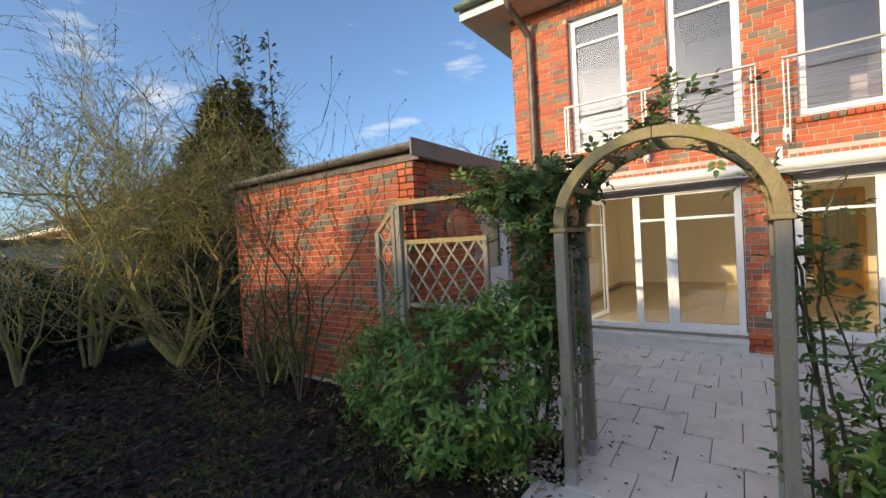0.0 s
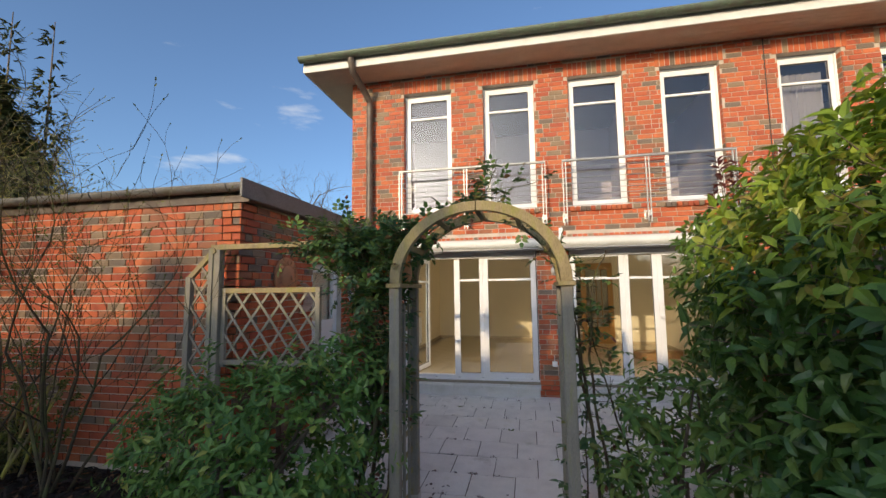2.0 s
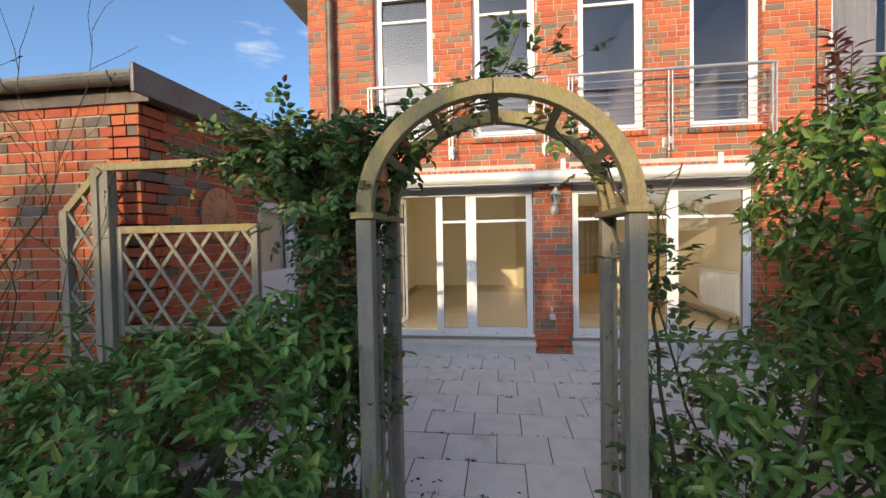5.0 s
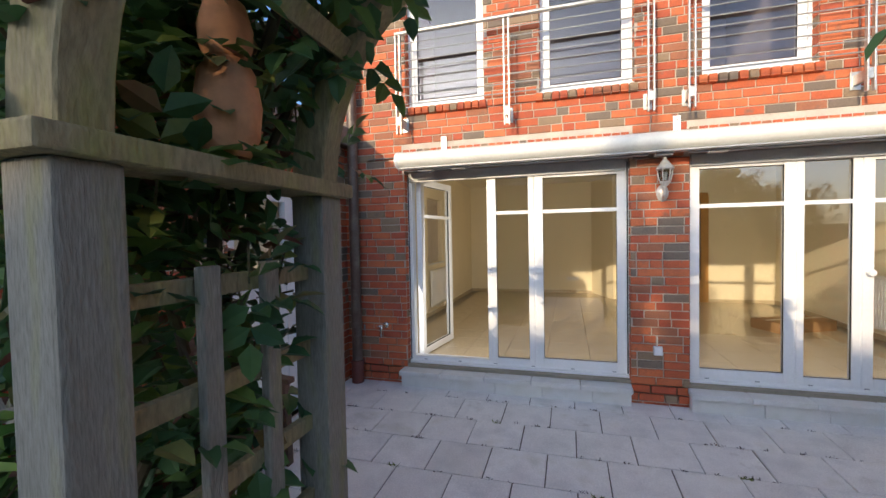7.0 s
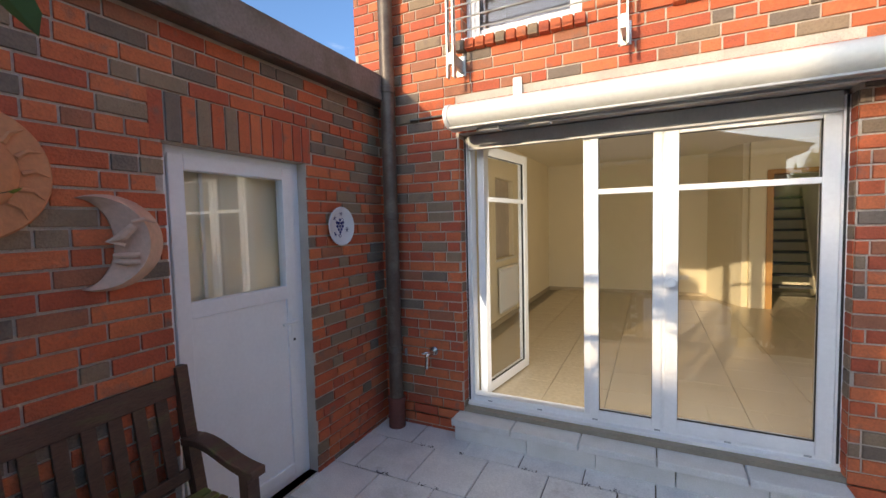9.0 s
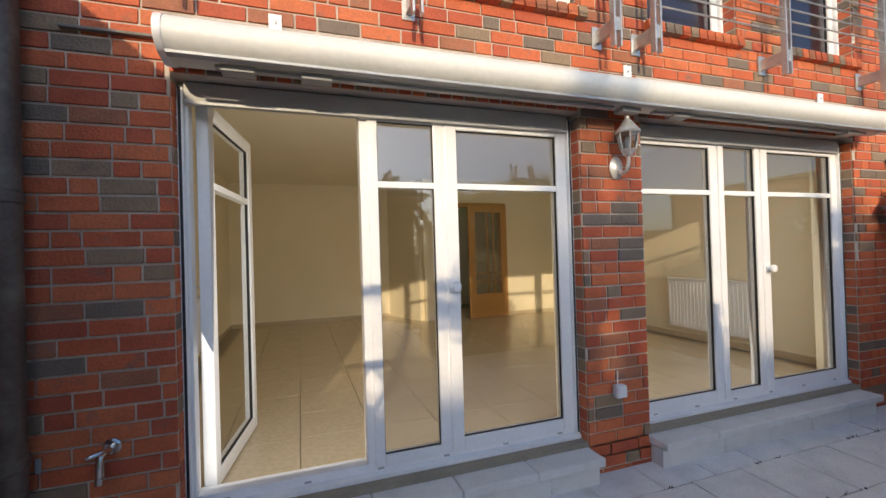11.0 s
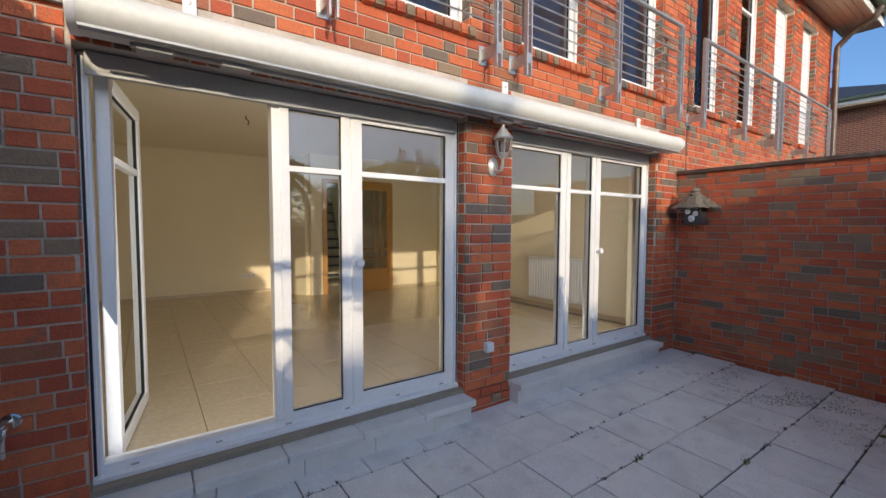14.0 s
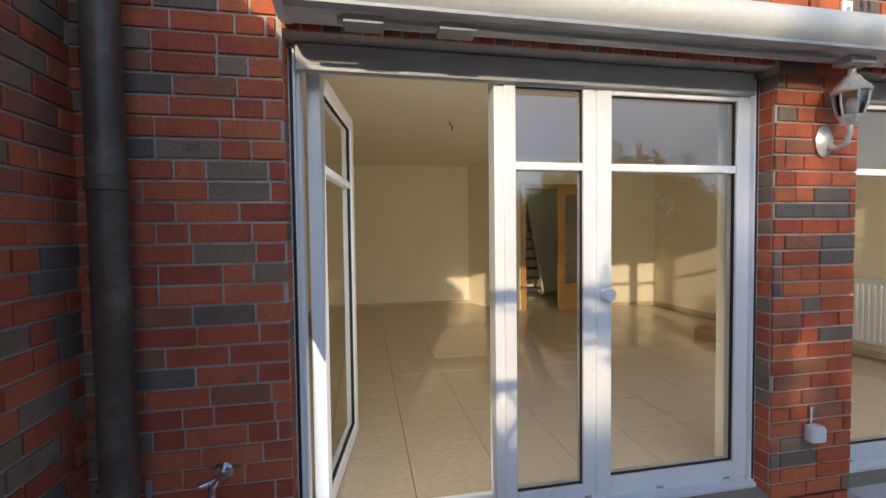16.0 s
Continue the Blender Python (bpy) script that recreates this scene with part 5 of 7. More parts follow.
tube(b, [(0.73, 0.02, 1.0), (0.73, 0.06, 1.0), (0.62, 0.065, 1.0)], 0.008, 8)
part("door_handle", b, M["chrome"], hd, "chrome lever handle", smooth=True)
b = bmesh.new()
box(b, 1.90, 1.98, 10.97, 11.18, 0.278, 2.32), box(b, 0.62, 0.70, 10.97, 11.18, 0.278, 2.32), box(b, 0.70, 1.90, 10.97, 11.18, 2.25, 2.32)
bevelled(b, 0.004, 1)
structure("trim_doorway", b, M["door_wood"], "beech wood door lining", "trim")

st = thing("staircase", "pale hall staircase with dark open treads", "stairs", (0.75, 12.2, 0.278))
for k in range(9):
    part("tread", bbox(0.0, 0.75, 0.08 * k, 0.08 * k + 0.22, 0.19 * (k + 1) - 0.04, 0.19 * (k + 1), 0.004), M["dark_grey"], st)
for x in (-0.03, 0.75):
    b = bmesh.new()
    box(b, x, x + 0.03, 0, 1.95, -0.08, 0.08, Matrix.Translation((0, 0.0, 0.06)) @ Matrix.Rotation(radians(66), 4, "X"))
    part("string_board", b, M["plaster"], st)


def radiator(at, length, high, turn, label):
    r = thing("radiator", label, "radiator", at, turn=turn)
    part("panel", bbox(0, length, -0.05, -0.02, 0.0, high, 0.008), M["upvc"], r)
    for k in range(int(length / 0.05)):
        part("flute", bbox(0.02 + 0.05 * k, 0.045 + 0.05 * k, -0.058, -0.05, 0.03, high - 0.03, 0.003), M["upvc"], r)
    part("top_grille", bbox(0, length, -0.09, -0.005, high, high + 0.015, 0.003), M["upvc"], r)
    b = bmesh.new()
    tube(b, [(length - 0.06, -0.035, 0.0), (length - 0.06, -0.035, -0.10)], 0.008, 8)
    part("pipe", b, M["chrome"], r)
    return r


radiator((3.04, 8.35, 0.40), 1.2, 0.62, -90, "white panel radiator on the cream wall")
radiator((-2.74, 8.7, 0.42), 0.8, 0.6, 90, "white panel radiator under the small window")
sw = thing("window_9", "white small room window in the side wall", "window", (-2.86, 8.7, 1.15), kind="structure", turn=90)
part("window_frame", frame_ring(0.0, 0.8, 0.0, 1.10, -0.02, 0.05, 0.06), M["upvc"], sw)
pane("pane", 0.06, 0.74, 0.06, 1.04, 0.01, M["glass_up"], sw)
part("window_sill", bbox(-0.03, 0.83, -0.14, 0.0, -0.03, -0.003, 0.006), M["stone"], sw)
bx = thing("cardboard_box", "flat brown cardboard box lying on the tiles", "box", (2.35, 8.75, 0.277), turn=25)
part("box_body", bbox(-0.42, 0.42, -0.22, 0.22, 0.0, 0.13, 0.005), M["card"], bx)
part("box_flap", bbox(-0.42, 0.42, -0.225, -0.02, 0.132, 0.136, 0.001, Matrix.Translation((0, 0, 0.0))), M["card"], bx)
part("packing_tape", bbox(-0.421, 0.421, -0.03, 0.03, 0.1365, 0.138, 0.0005), M["soffit"], bx)
hk = thing("ceiling_cable", "short dark cable end hanging from the ceiling", "cable", (-0.95, 9.0, 2.739))
b = bmesh.new()
tube(b, [(0, 0, 0), (0, 0, -0.03), (0.03, 0.0, -0.06), (0.02, 0.0, -0.10)], 0.006, 6)
part("wire", b, M["dark_grey"], hk)
for k in range(3):
    pl = thing("wall_socket", "white wall socket plate above the skirting", "socket", (-0.55 + 0.09 * k, 11.948, 0.55), group="wall sockets")
    part("socket_plate", bbox(0, 0.08, -0.012, 0, 0, 0.08, 0.004), M["upvc"], pl)
    part("socket_well", bbox(0.018, 0.062, -0.0135, -0.011, 0.018, 0.062, 0.001), M["fascia"], pl)

# ---- houses around ----
def small_house(name, x0, x1, y0, y1, top, ridge, label, wins=()):
    h = thing(name, label, "house", ((x0 + x1) / 2, (y0 + y1) / 2, 0))
    cx, cy = (x0 + x1) / 2, (y0 + y1) / 2
    b = bmesh.new()
    box(b, x0 - cx, x1 - cx, y0 - cy, y1 - cy, -0.2, top)
    part("wall", b, M["brick_wall_far"], h, "red brick wall")
    o = 0.6
    part("soffit", bbox(x0 - cx - o, x1 - cx + o, y0 - cy - o, y1 - cy + o, top, top + 0.06, 0.01), M["soffit"], h, "pale boarded soffit")
    part("fascia", bbox(x0 - cx - o - 0.03, x1 - cx + o + 0.03, y0 - cy - o - 0.03, y1 - cy + o + 0.03, top + 0.06, top + 0.2, 0.01), M["fascia"], h, "white fascia")
    part("gutter", bbox(x0 - cx - o - 0.14, x1 - cx + o + 0.14, y0 - cy - o - 0.14, y1 - cy + o + 0.14, top + 0.2, top + 0.32, 0.03), M["copper"], h, "green copper gutter")
    r = bmesh.new()
    g = o + 0.1
    q = [r.verts.new(p) for p in ((x0 - cx - g, y0 - cy - g, top + 0.3), (x1 - cx + g, y0 - cy - g, top + 0.3), (x1 - cx + g, y1 - cy + g, top + 0.3), (x0 - cx - g, y1 - cy + g, top + 0.3))]
    if x1 - x0 > y1 - y0:
        half = (x1 - x0) / 2 - (y1 - y0) / 2 * 0.9
        e = [r.verts.new((-half, 0, ridge)), r.verts.new((half, 0, ridge))]
        fs = ((q[0], q[1], e[1], e[0]), (q[1], q[2], e[1]), (q[2], q[3], e[0], e[1]), (q[3], q[0], e[0]))
    else:
        half = (y1 - y0) / 2 - (x1 - x0) / 2 * 0.9
        e = [r.verts.new((0, -half, ridge)), r.verts.new((0, half, ridge))]
        fs = ((q[0], q[1], e[0]), (q[1], q[2], e[1], e[0]), (q[2], q[3], e[1]), (q[3], q[0], e[0], e[1]))
    for f in fs:
        r.faces.new(f)
    r.faces.new(q[::-1])
    part("roof", r, M["roof"], h, "dark tiled hipped roof")
    for fx, fz, wx, wz in wins:
        w = part("window", frame_ring(fx, fx + wx, fz, fz + wz, y0 - cy - 0.03, y0 - cy + 0.03, 0.07), M["upvc"], h, "white framed window")
        b = bmesh.new()
        box(b, fx + 0.07, fx + wx - 0.07, y0 - cy - 0.012, y0 - cy - 0.004, fz + 0.07, fz + wz - 0.07)
        part("pane", b, M["glass_dark"], w)
    return h


M["glass_dark"] = material("dark_window_glass", (0.03, 0.035, 0.04, 1), 0.08, vary=0.05, bump=0.0)


def brick_wall_material():
    """Bricks too far away to be told apart one by one."""
    m = bpy.data.materials.new("far_brick")
    m.use_nodes = True
    nt = m.node_tree
    bs = nt.nodes["Principled BSDF"]
    bs.inputs["Roughness"].default_value = 0.85
    co = nt.nodes.new("ShaderNodeTexCoord")
    sep = nt.nodes.new("ShaderNodeSeparateXYZ")
    add = nt.nodes.new("ShaderNodeMath")
    cmb = nt.nodes.new("ShaderNodeCombineXYZ")
    br = nt.nodes.new("ShaderNodeTexBrick")
    br.inputs["Color1"].default_value, br.inputs["Color2"].default_value = (0.34, 0.085, 0.04, 1), (0.24, 0.07, 0.04, 1)
    br.inputs["Mortar"].default_value = (0.34, 0.26, 0.2, 1)
    br.inputs["Scale"].default_value, br.inputs["Mortar Size"].default_value = 1.0, 0.01
    br.inputs["Brick Width"].default_value, br.inputs["Row Height"].default_value = 0.214, 0.0755
    nt.links.new(co.outputs["Object"], sep.inputs[0])
    nt.links.new(sep.outputs["X"], add.inputs[0])
    nt.links.new(sep.outputs["Y"], add.inputs[1])
    nt.links.new(add.outputs[0], cmb.inputs["X"])
    nt.links.new(sep.outputs["Z"], cmb.inputs["Y"])
    nt.links.new(cmb.outputs[0], br.inputs["Vector"])
    nt.links.new(br.outputs["Color"], bs.inputs["Base Color"])
    return m


M["brick_wall_far"] = brick_wall_material()
small_house("row_house", 20.6, 33.0, 6.4, 16.0, 6.1, 8.4, "red brick house with dark hipped roof beyond the terrace", [(-5.2 + 1.4 * k, 2.9, 0.8, 1.9) for k in range(4)])
# out of view; ridge, hips and chimney are set by the shadow they cast
rear = small_house("rear_house", -13.7, 4.3, -22.5, -13.5, 4.3, 6.85, "unseen brick house with dark hipped roof, shaped to cast shade", [(-5 + 2.4 * k, 0.9, 1.2, 1.3) for k in range(4)])
part("chimney", bbox(-5.2, -4.75, -0.2, 0.25, 6.2, 7.35, 0.02), M["brick_wall_far"], rear, "short brick chimney")
small_house("west_house", -42.0, -26.0, 6.0, 20.0, 3.2, 7.0, "low brick house with dark roof behind bare trees", [(-5 + 2.8 * k, 0.9, 1.4, 1.2) for k in range(4)])
b = bmesh.new()
box(b, -19.0, -18.8, -6.0, 12.0, -0.1, 2.3)
west_wall = structure("wall_west_garden", b, M["render_wall"], "pale rendered garage wall behind the hedge", "wall")
part("coping", bbox(-19.1, -18.7, -6.05, 12.05, 2.3, 2.5, 0.02), M["pipe"], west_wall, "dark roof edge")

# ---- plants ----
def leaf_material(name, tones, rough=0.35, through=0.25):
    m = material(name, None, rough, vary=0.12, scale=8, fine=40, bump=0.1, per="island", ramp=tones, spec=0.4)
    nt = m.node_tree
    bs = nt.nodes["Principled BSDF"]
    out = [n for n in nt.nodes if n.type == "OUTPUT_MATERIAL"][0]
    tr = nt.nodes.new("ShaderNodeBsdfTranslucent")
    src = bs.inputs["Base Color"].links[0].from_socket
    nt.links.new(src, tr.inputs["Color"])
    mx = nt.nodes.new("ShaderNodeMixShader")
    mx.inputs["Fac"].default_value = through
    nt.links.new(bs.outputs[0], mx.inputs[1])
    nt.links.new(tr.outputs[0], mx.inputs[2])
    nt.links.new(mx.outputs[0], out.inputs["Surface"])
    return m


LEAF = {
    "laurel": leaf_material("laurel_leaf", [(0.0, (0.05, 0.12, 0.03, 1)), (0.5, (0.085, 0.18, 0.045, 1)), (0.85, (0.14, 0.25, 0.055, 1)), (1.0, (0.22, 0.26, 0.06, 1))], 0.28),
    # upper laurel leaves: sunlight is put into a paler, yellower colour
    "laurel_sunlit": leaf_material("sunlit_laurel_leaf", [(0.0, (0.22, 0.34, 0.05, 1)), (0.5, (0.34, 0.46, 0.07, 1)), (0.9, (0.45, 0.50, 0.09, 1)), (1.0, (0.46, 0.30, 0.09, 1))], 0.3, 0.35),
    "photinia": leaf_material("photinia_leaf", [(0.0, (0.08, 0.165, 0.045, 1)), (0.6, (0.145, 0.27, 0.06, 1)), (1.0, (0.26, 0.36, 0.085, 1))], 0.3),
    "red_shoot": leaf_material("red_shoot_leaf", [(0.0, (0.16, 0.035, 0.035, 1)), (0.6, (0.26, 0.08, 0.08, 1)), (1.0, (0.30, 0.15, 0.12, 1))], 0.3),
    "shrub": leaf_material("shrub_leaf", [(0.0, (0.07, 0.17, 0.04, 1)), (0.45, (0.125, 0.26, 0.06, 1)), (0.9, (0.20, 0.35, 0.075, 1)), (1.0, (0.42, 0.40, 0.09, 1))], 0.4),
    "rose": leaf_material("rose_leaf", [(0.0, (0.045, 0.11, 0.045, 1)), (0.55, (0.085, 0.185, 0.065, 1)), (0.86, (0.17, 0.27, 0.06, 1)), (1.0, (0.22, 0.07, 0.055, 1))], 0.4),
    "rhodo": leaf_material("rhododendron_leaf", [(0.0, (0.075, 0.18, 0.045, 1)), (0.6, (0.14, 0.28, 0.065, 1)), (1.0, (0.27, 0.36, 0.09, 1))], 0.35),
    "conifer": leaf_material("conifer_needles", [(0.0, (0.04, 0.065, 0.018, 1)), (0.6, (0.085, 0.095, 0.028, 1)), (1.0, (0.19, 0.15, 0.055, 1))], 0.6, 0.1),
    "hedge": leaf_material("yew_leaf", [(0.0, (0.012, 0.028, 0.010, 1)), (0.6, (0.02, 0.045, 0.014, 1)), (1.0, (0.035, 0.06, 0.018, 1))], 0.5, 0.1),
    "light": leaf_material("yellow_green_leaf", [(0.0, (0.08, 0.11, 0.02, 1)), (0.6, (0.14, 0.16, 0.03, 1)), (1.0, (0.2, 0.2, 0.05, 1))], 0.45),
    "litter": leaf_material("dead_leaf", [(0.0, (0.012, 0.008, 0.007, 1)), (0.5, (0.030, 0.018, 0.013, 1)), (0.88, (0.075, 0.04, 0.025, 1)), (1.0, (0.26, 0.13, 0.06, 1))], 0.8, 0.05),
    "grass": leaf_material("moss_blade", [(0.0, (0.08, 0.115, 0.022, 1)), (0.6, (0.15, 0.19, 0.035, 1)), (1.0, (0.26, 0.27, 0.06, 1))], 0.7, 0.2),
}
BARK = material("pale_bark", (0.36, 0.275, 0.16, 1), 0.9, vary=0.25, scale=8, fine=50, bump=0.6, stretch=(2, 2, 0.6), other=(0.38, 0.34, 0.075, 1), other_at=(0.42, 0.60))
TWIG = material("grey_twig", (0.16, 0.12, 0.09, 1), 0.85, vary=0.2, scale=8, fine=50, bump=0.3)
CANE = material("rose_cane", (0.09, 0.065, 0.035, 1), 0.8, vary=0.25, scale=8, fine=50, bump=0.4, other=(0.10, 0.11, 0.035, 1))
prng = random.Random(11)


def rand_dir(up=0.0):
    while True:
        v = Vector((prng.uniform(-1, 1), prng.uniform(-1, 1), prng.uniform(-1, 1)))
        if 0.1 < v.length < 1:
            v.normalize()
            return (v + Vector((0, 0, up))).normalized()


def add_leaf(vs, fs, p, d, n, length, width, fold=0.25, droop=0.15):
    """One pointed leaf folded along its rib: base, two at a third, two at two thirds, tip, and two on the rib."""
    s = d.cross(n)
    s = s.normalized() if s.length > 1e-4 else d.orthogonal().normalized()
    n = s.cross(d).normalized()
    k = len(vs)
    lift = width * fold
    for a, b, c in ((0, 0, 0), (0.33, 0.5, lift), (0.33, -0.5, lift), (0.36, 0, 0), (0.72, 0.36, lift * 0.7), (0.72, -0.36, lift * 0.7), (0.72, 0, 0), (1.0, 0, 0)):
        vs.append(p + d * (a * length) + s * (b * width) + n * (c - droop * length * a * a))
    fs.extend(((k, k + 1, k + 3), (k, k + 3, k + 2), (k + 1, k + 4, k + 6, k + 3), (k + 3, k + 6, k + 5, k + 2), (k + 4, k + 7, k + 6), (k + 6, k + 7, k + 5)))


def mesh_part(name, vs, fs, mat, parent, label=""):
    me = bpy.data.meshes.new(name)
    me.from_pydata([tuple(v) for v in vs], [], fs)
    me.materials.append(mat)
    ob = new(name, me)
    ob.parent = parent
    if label:
        ob["label"] = label
    return ob


def whorl(vs, fs, tip, d, count, length, width, spread=0.8, droop=0.2):
    """A rosette of leaves round a shoot's tip."""
    a0 = prng.uniform(0, 6.28)
    o = d.orthogonal().normalized()
    q = d.cross(o)
    for k in range(count):
        a = a0 + 2.4 * k
        side = o * math.cos(a) + q * math.sin(a)
        dd = (d * prng.uniform(0.15, 0.7) + side * spread).normalized()
        ln = length * prng.uniform(0.65, 1.1)
        add_leaf(vs, fs, tip - d * (0.02 * k * length / 0.1), dd, (d + Vector((0, 0, 0.6))).normalized(), ln, width * prng.uniform(0.8, 1.15), prng.uniform(0.1, 0.35), droop * prng.uniform(0.5, 1.6))


def surface_points(blobs, count, out=0.0):
    """Random points on the outside of a union of ellipsoids (cx, cy, cz, rx, ry, rz), roughened; with outward normals."""
    pts = []
    total = sum(b[3] * b[4] + b[4] * b[5] + b[3] * b[5] for b in blobs)
    for b in blobs:
        c, r = Vector(b[:3]), Vector(b[3:6])
        for _ in range(int(count * (b[3] * b[4] + b[4] * b[5] + b[3] * b[5]) / total)):
            v = rand_dir()
            rough = 1 + 0.16 * noise.noise(c + v * 2.3) + 0.10 * noise.noise(c * 3 + v * 5.1) - 0.28 * prng.random() ** 2.2
            p = c + Vector((v.x * r.x, v.y * r.y, v.z * r.z)) * rough
            if p.z < 0.02:
                continue
            inside = False
            for e in blobs:
                if e is not b and sum(((p[i] - e[i]) / (e[i + 3] * 0.80)) ** 2 for i in range(3)) < 1:
                    inside = True
                    break
            if not inside:
                n = Vector((v.x / r.x, v.y / r.y, v.z / r.z)).normalized()
                pts.append((p, n))
    return pts


def shrub(name, label, base, blobs, shoots, leaf, length, width, per=5, up=0.5, droop=0.2, stems=7, category="shrub", spread=0.8, twig=0.10, stem_mat=None, core=0, young=None, loose=0.6):
    s = thing(name, label, category, base)
    loc = [(b[0] - base[0], b[1] - base[1], b[2] - base[2], *b[3:]) for b in blobs]
    pts = surface_points(loc, shoots)
    vs, fs, yv, yf = [], [], [], []
    tw = bmesh.new()
    for i, (p, n) in enumerate(pts):
        d = (n + Vector((0, 0, up)) + rand_dir() * 0.55).normalized()
        p = p + d * max(0.0, prng.gauss(-0.02, 0.07)) * loose
        # leaves above about young[0] take the paler tone that stands for sunlight
        if young and p.z > young[0] + prng.uniform(-0.25, 0.25):
            whorl(yv, yf, p, d, per, length * 0.9, width * 0.85, spread, droop)
        else:
            whorl(vs, fs, p, d, per, length, width, spread, droop)
        if i % 3 == 0:
            tube(tw, [p - d * twig - n * twig, p], [0.004, 0.002], 3, cap=False)
    for b in loc:
        for _ in range(int(core * b[3] * b[4] * b[5])):
            v = rand_dir()
            p = Vector(b[:3]) + Vector((v.x * b[3], v.y * b[4], v.z * b[5])) * prng.uniform(0.3, 0.8)
            if p.z > 0.05:
                add_leaf(vs, fs, p, rand_dir(0.2), rand_dir(), length * 1.2, width * 1.3)
    for k in range(stems):
        b = prng.choice(loc)
        top = Vector((b[0] + prng.uniform(-0.6, 0.6) * b[3], b[1] + prng.uniform(-0.6, 0.6) * b[4], b[2] + 0.5 * b[5]))
        q = Vector((prng.uniform(-0.12, 0.12), prng.uniform(-0.12, 0.12), -base[2] - 0.03))
        mid = q.lerp(top, 0.5) + Vector((prng.uniform(-0.1, 0.1), prng.uniform(-0.1, 0.1), 0.1))
        tube(tw, [q, mid, top], [0.018, 0.012, 0.006], 6)
    part("branchwork", tw, stem_mat or TWIG, s)
    mesh_part("foliage", vs, fs, LEAF[leaf], s)
    if yv:
        mesh_part("young_foliage", yv, yf, LEAF[young[1]], s, "upper leaves in a lighter yellow-green that imitates sunlight")
    return s


# tall laurel beside the path
shrub("laurel_bush", "tall glossy cherry laurel bush beside the garden path", (1.5, 1.5, 0.0),
      [(1.44, 1.80, 1.55, 0.70, 0.62, 0.95), (1.50, 1.45, 0.75, 0.70, 0.85, 0.80), (1.66, 1.25, 1.75, 0.78, 0.72, 0.95), (2.15, 1.5, 1.6, 0.7, 0.8, 1.2)],
      3500, "laurel", 0.112, 0.047, 6, 0.35, 0.25, 8, core=240, young=(1.72, "laurel_sunlit"))
# rhododendron by the arch
shrub("rhododendron", "low rhododendron with drooping leaves beside the arch", (0.85, 2.60, 0.0),
      [(0.78, 2.62, 0.85, 0.34, 0.34, 0.40), (0.95, 2.50, 0.45, 0.42, 0.40, 0.45), (0.55, 2.65, 0.40, 0.24, 0.28, 0.34)],
      230, "rhodo", 0.105, 0.036, 7, 0.5, 0.5, 7, spread=1.0, core=120)
# red-tipped shrub at the terrace edge
shrub("photinia", "tall photinia shrub with red young shoots beside the terrace", (1.85, 2.95, 0.0),
      [(1.70, 3.12, 1.72, 0.66, 0.64, 0.80), (1.80, 3.05, 1.00, 0.72, 0.66, 0.66), (2.3, 2.9, 1.35, 0.7, 0.7, 1.05), (2.75, 2.75, 1.2, 0.45, 0.6, 1.1)],
      2100, "photinia", 0.105, 0.040, 6, 0.4, 0.2, 7, core=200)
sh = thing("photinia_shoots", "upright red young photinia shoots", "shoots", (1.75, 3.15, 2.28))
for k in range(12):
    p = Vector((prng.uniform(-0.45, 0.35), prng.uniform(-0.15, 0.5), prng.uniform(-0.15, 0.1)))
    q = p + Vector((prng.uniform(-0.06, 0.06), prng.uniform(-0.06, 0.06), prng.uniform(0.22, 0.5)))
    vs, fs = [], []
    tw = bmesh.new()
    tube(tw, [p - Vector((0, 0, 0.2)), q], [0.005, 0.002], 5)
    for j in range(7):
        whorl(vs, fs, p.lerp(q, 0.35 + 0.65 * j / 6), Vector((0, 0, 1)), 2, 0.095, 0.034, 0.9, 0.1)
    stem = part("shoot", tw, CANE, sh)
    mesh_part("red_leaves", vs, fs, LEAF["red_shoot"], stem)

# broad evergreen shrub left of the arch
shrub("evergreen_shrub", "broad bright green evergreen shrub beside the arch", (-2.1, 2.2, 0.0),
      [(-1.65, 2.25, 0.66, 0.52, 0.42, 0.60), (-2.15, 2.28, 0.60, 0.58, 0.44, 0.55), (-1.42, 2.38, 0.92, 0.34, 0.28, 0.45), (-2.72, 2.38, 0.48, 0.44, 0.36, 0.44), (-1.85, 2.08, 0.42, 0.58, 0.36, 0.40)],
      1350, "shrub", 0.085, 0.035, 7, 0.55, 0.12, 10, spread=0.95, core=110, loose=1.6)

# climbing rose on the arch
rose = thing("climbing_rose", "climbing rose with dark leaves growing over the arch", "climbing rose", (-1.1, 2.72, 0.0))
vs, fs = [], []
tw = bmesh.new()


def rose_leaf(p, d):
    """Five leaflets on a stalk."""
    s = d.cross(Vector((0, 0, 1)))
    s = s.normalized() if s.length > 0.05 else Vector((1, 0, 0))
    up = s.cross(d)
    ln = prng.uniform(0.04, 0.07)
    for a, side in ((0.04, 1), (0.04, -1), (0.075, 1), (0.075, -1), (0.10, 0)):
        dd = (d * 0.5 + s * side * 0.9).normalized() if side else d
        add_leaf(vs, fs, p + d * a, dd, up, ln, ln * 0.62, 0.2, 0.2)


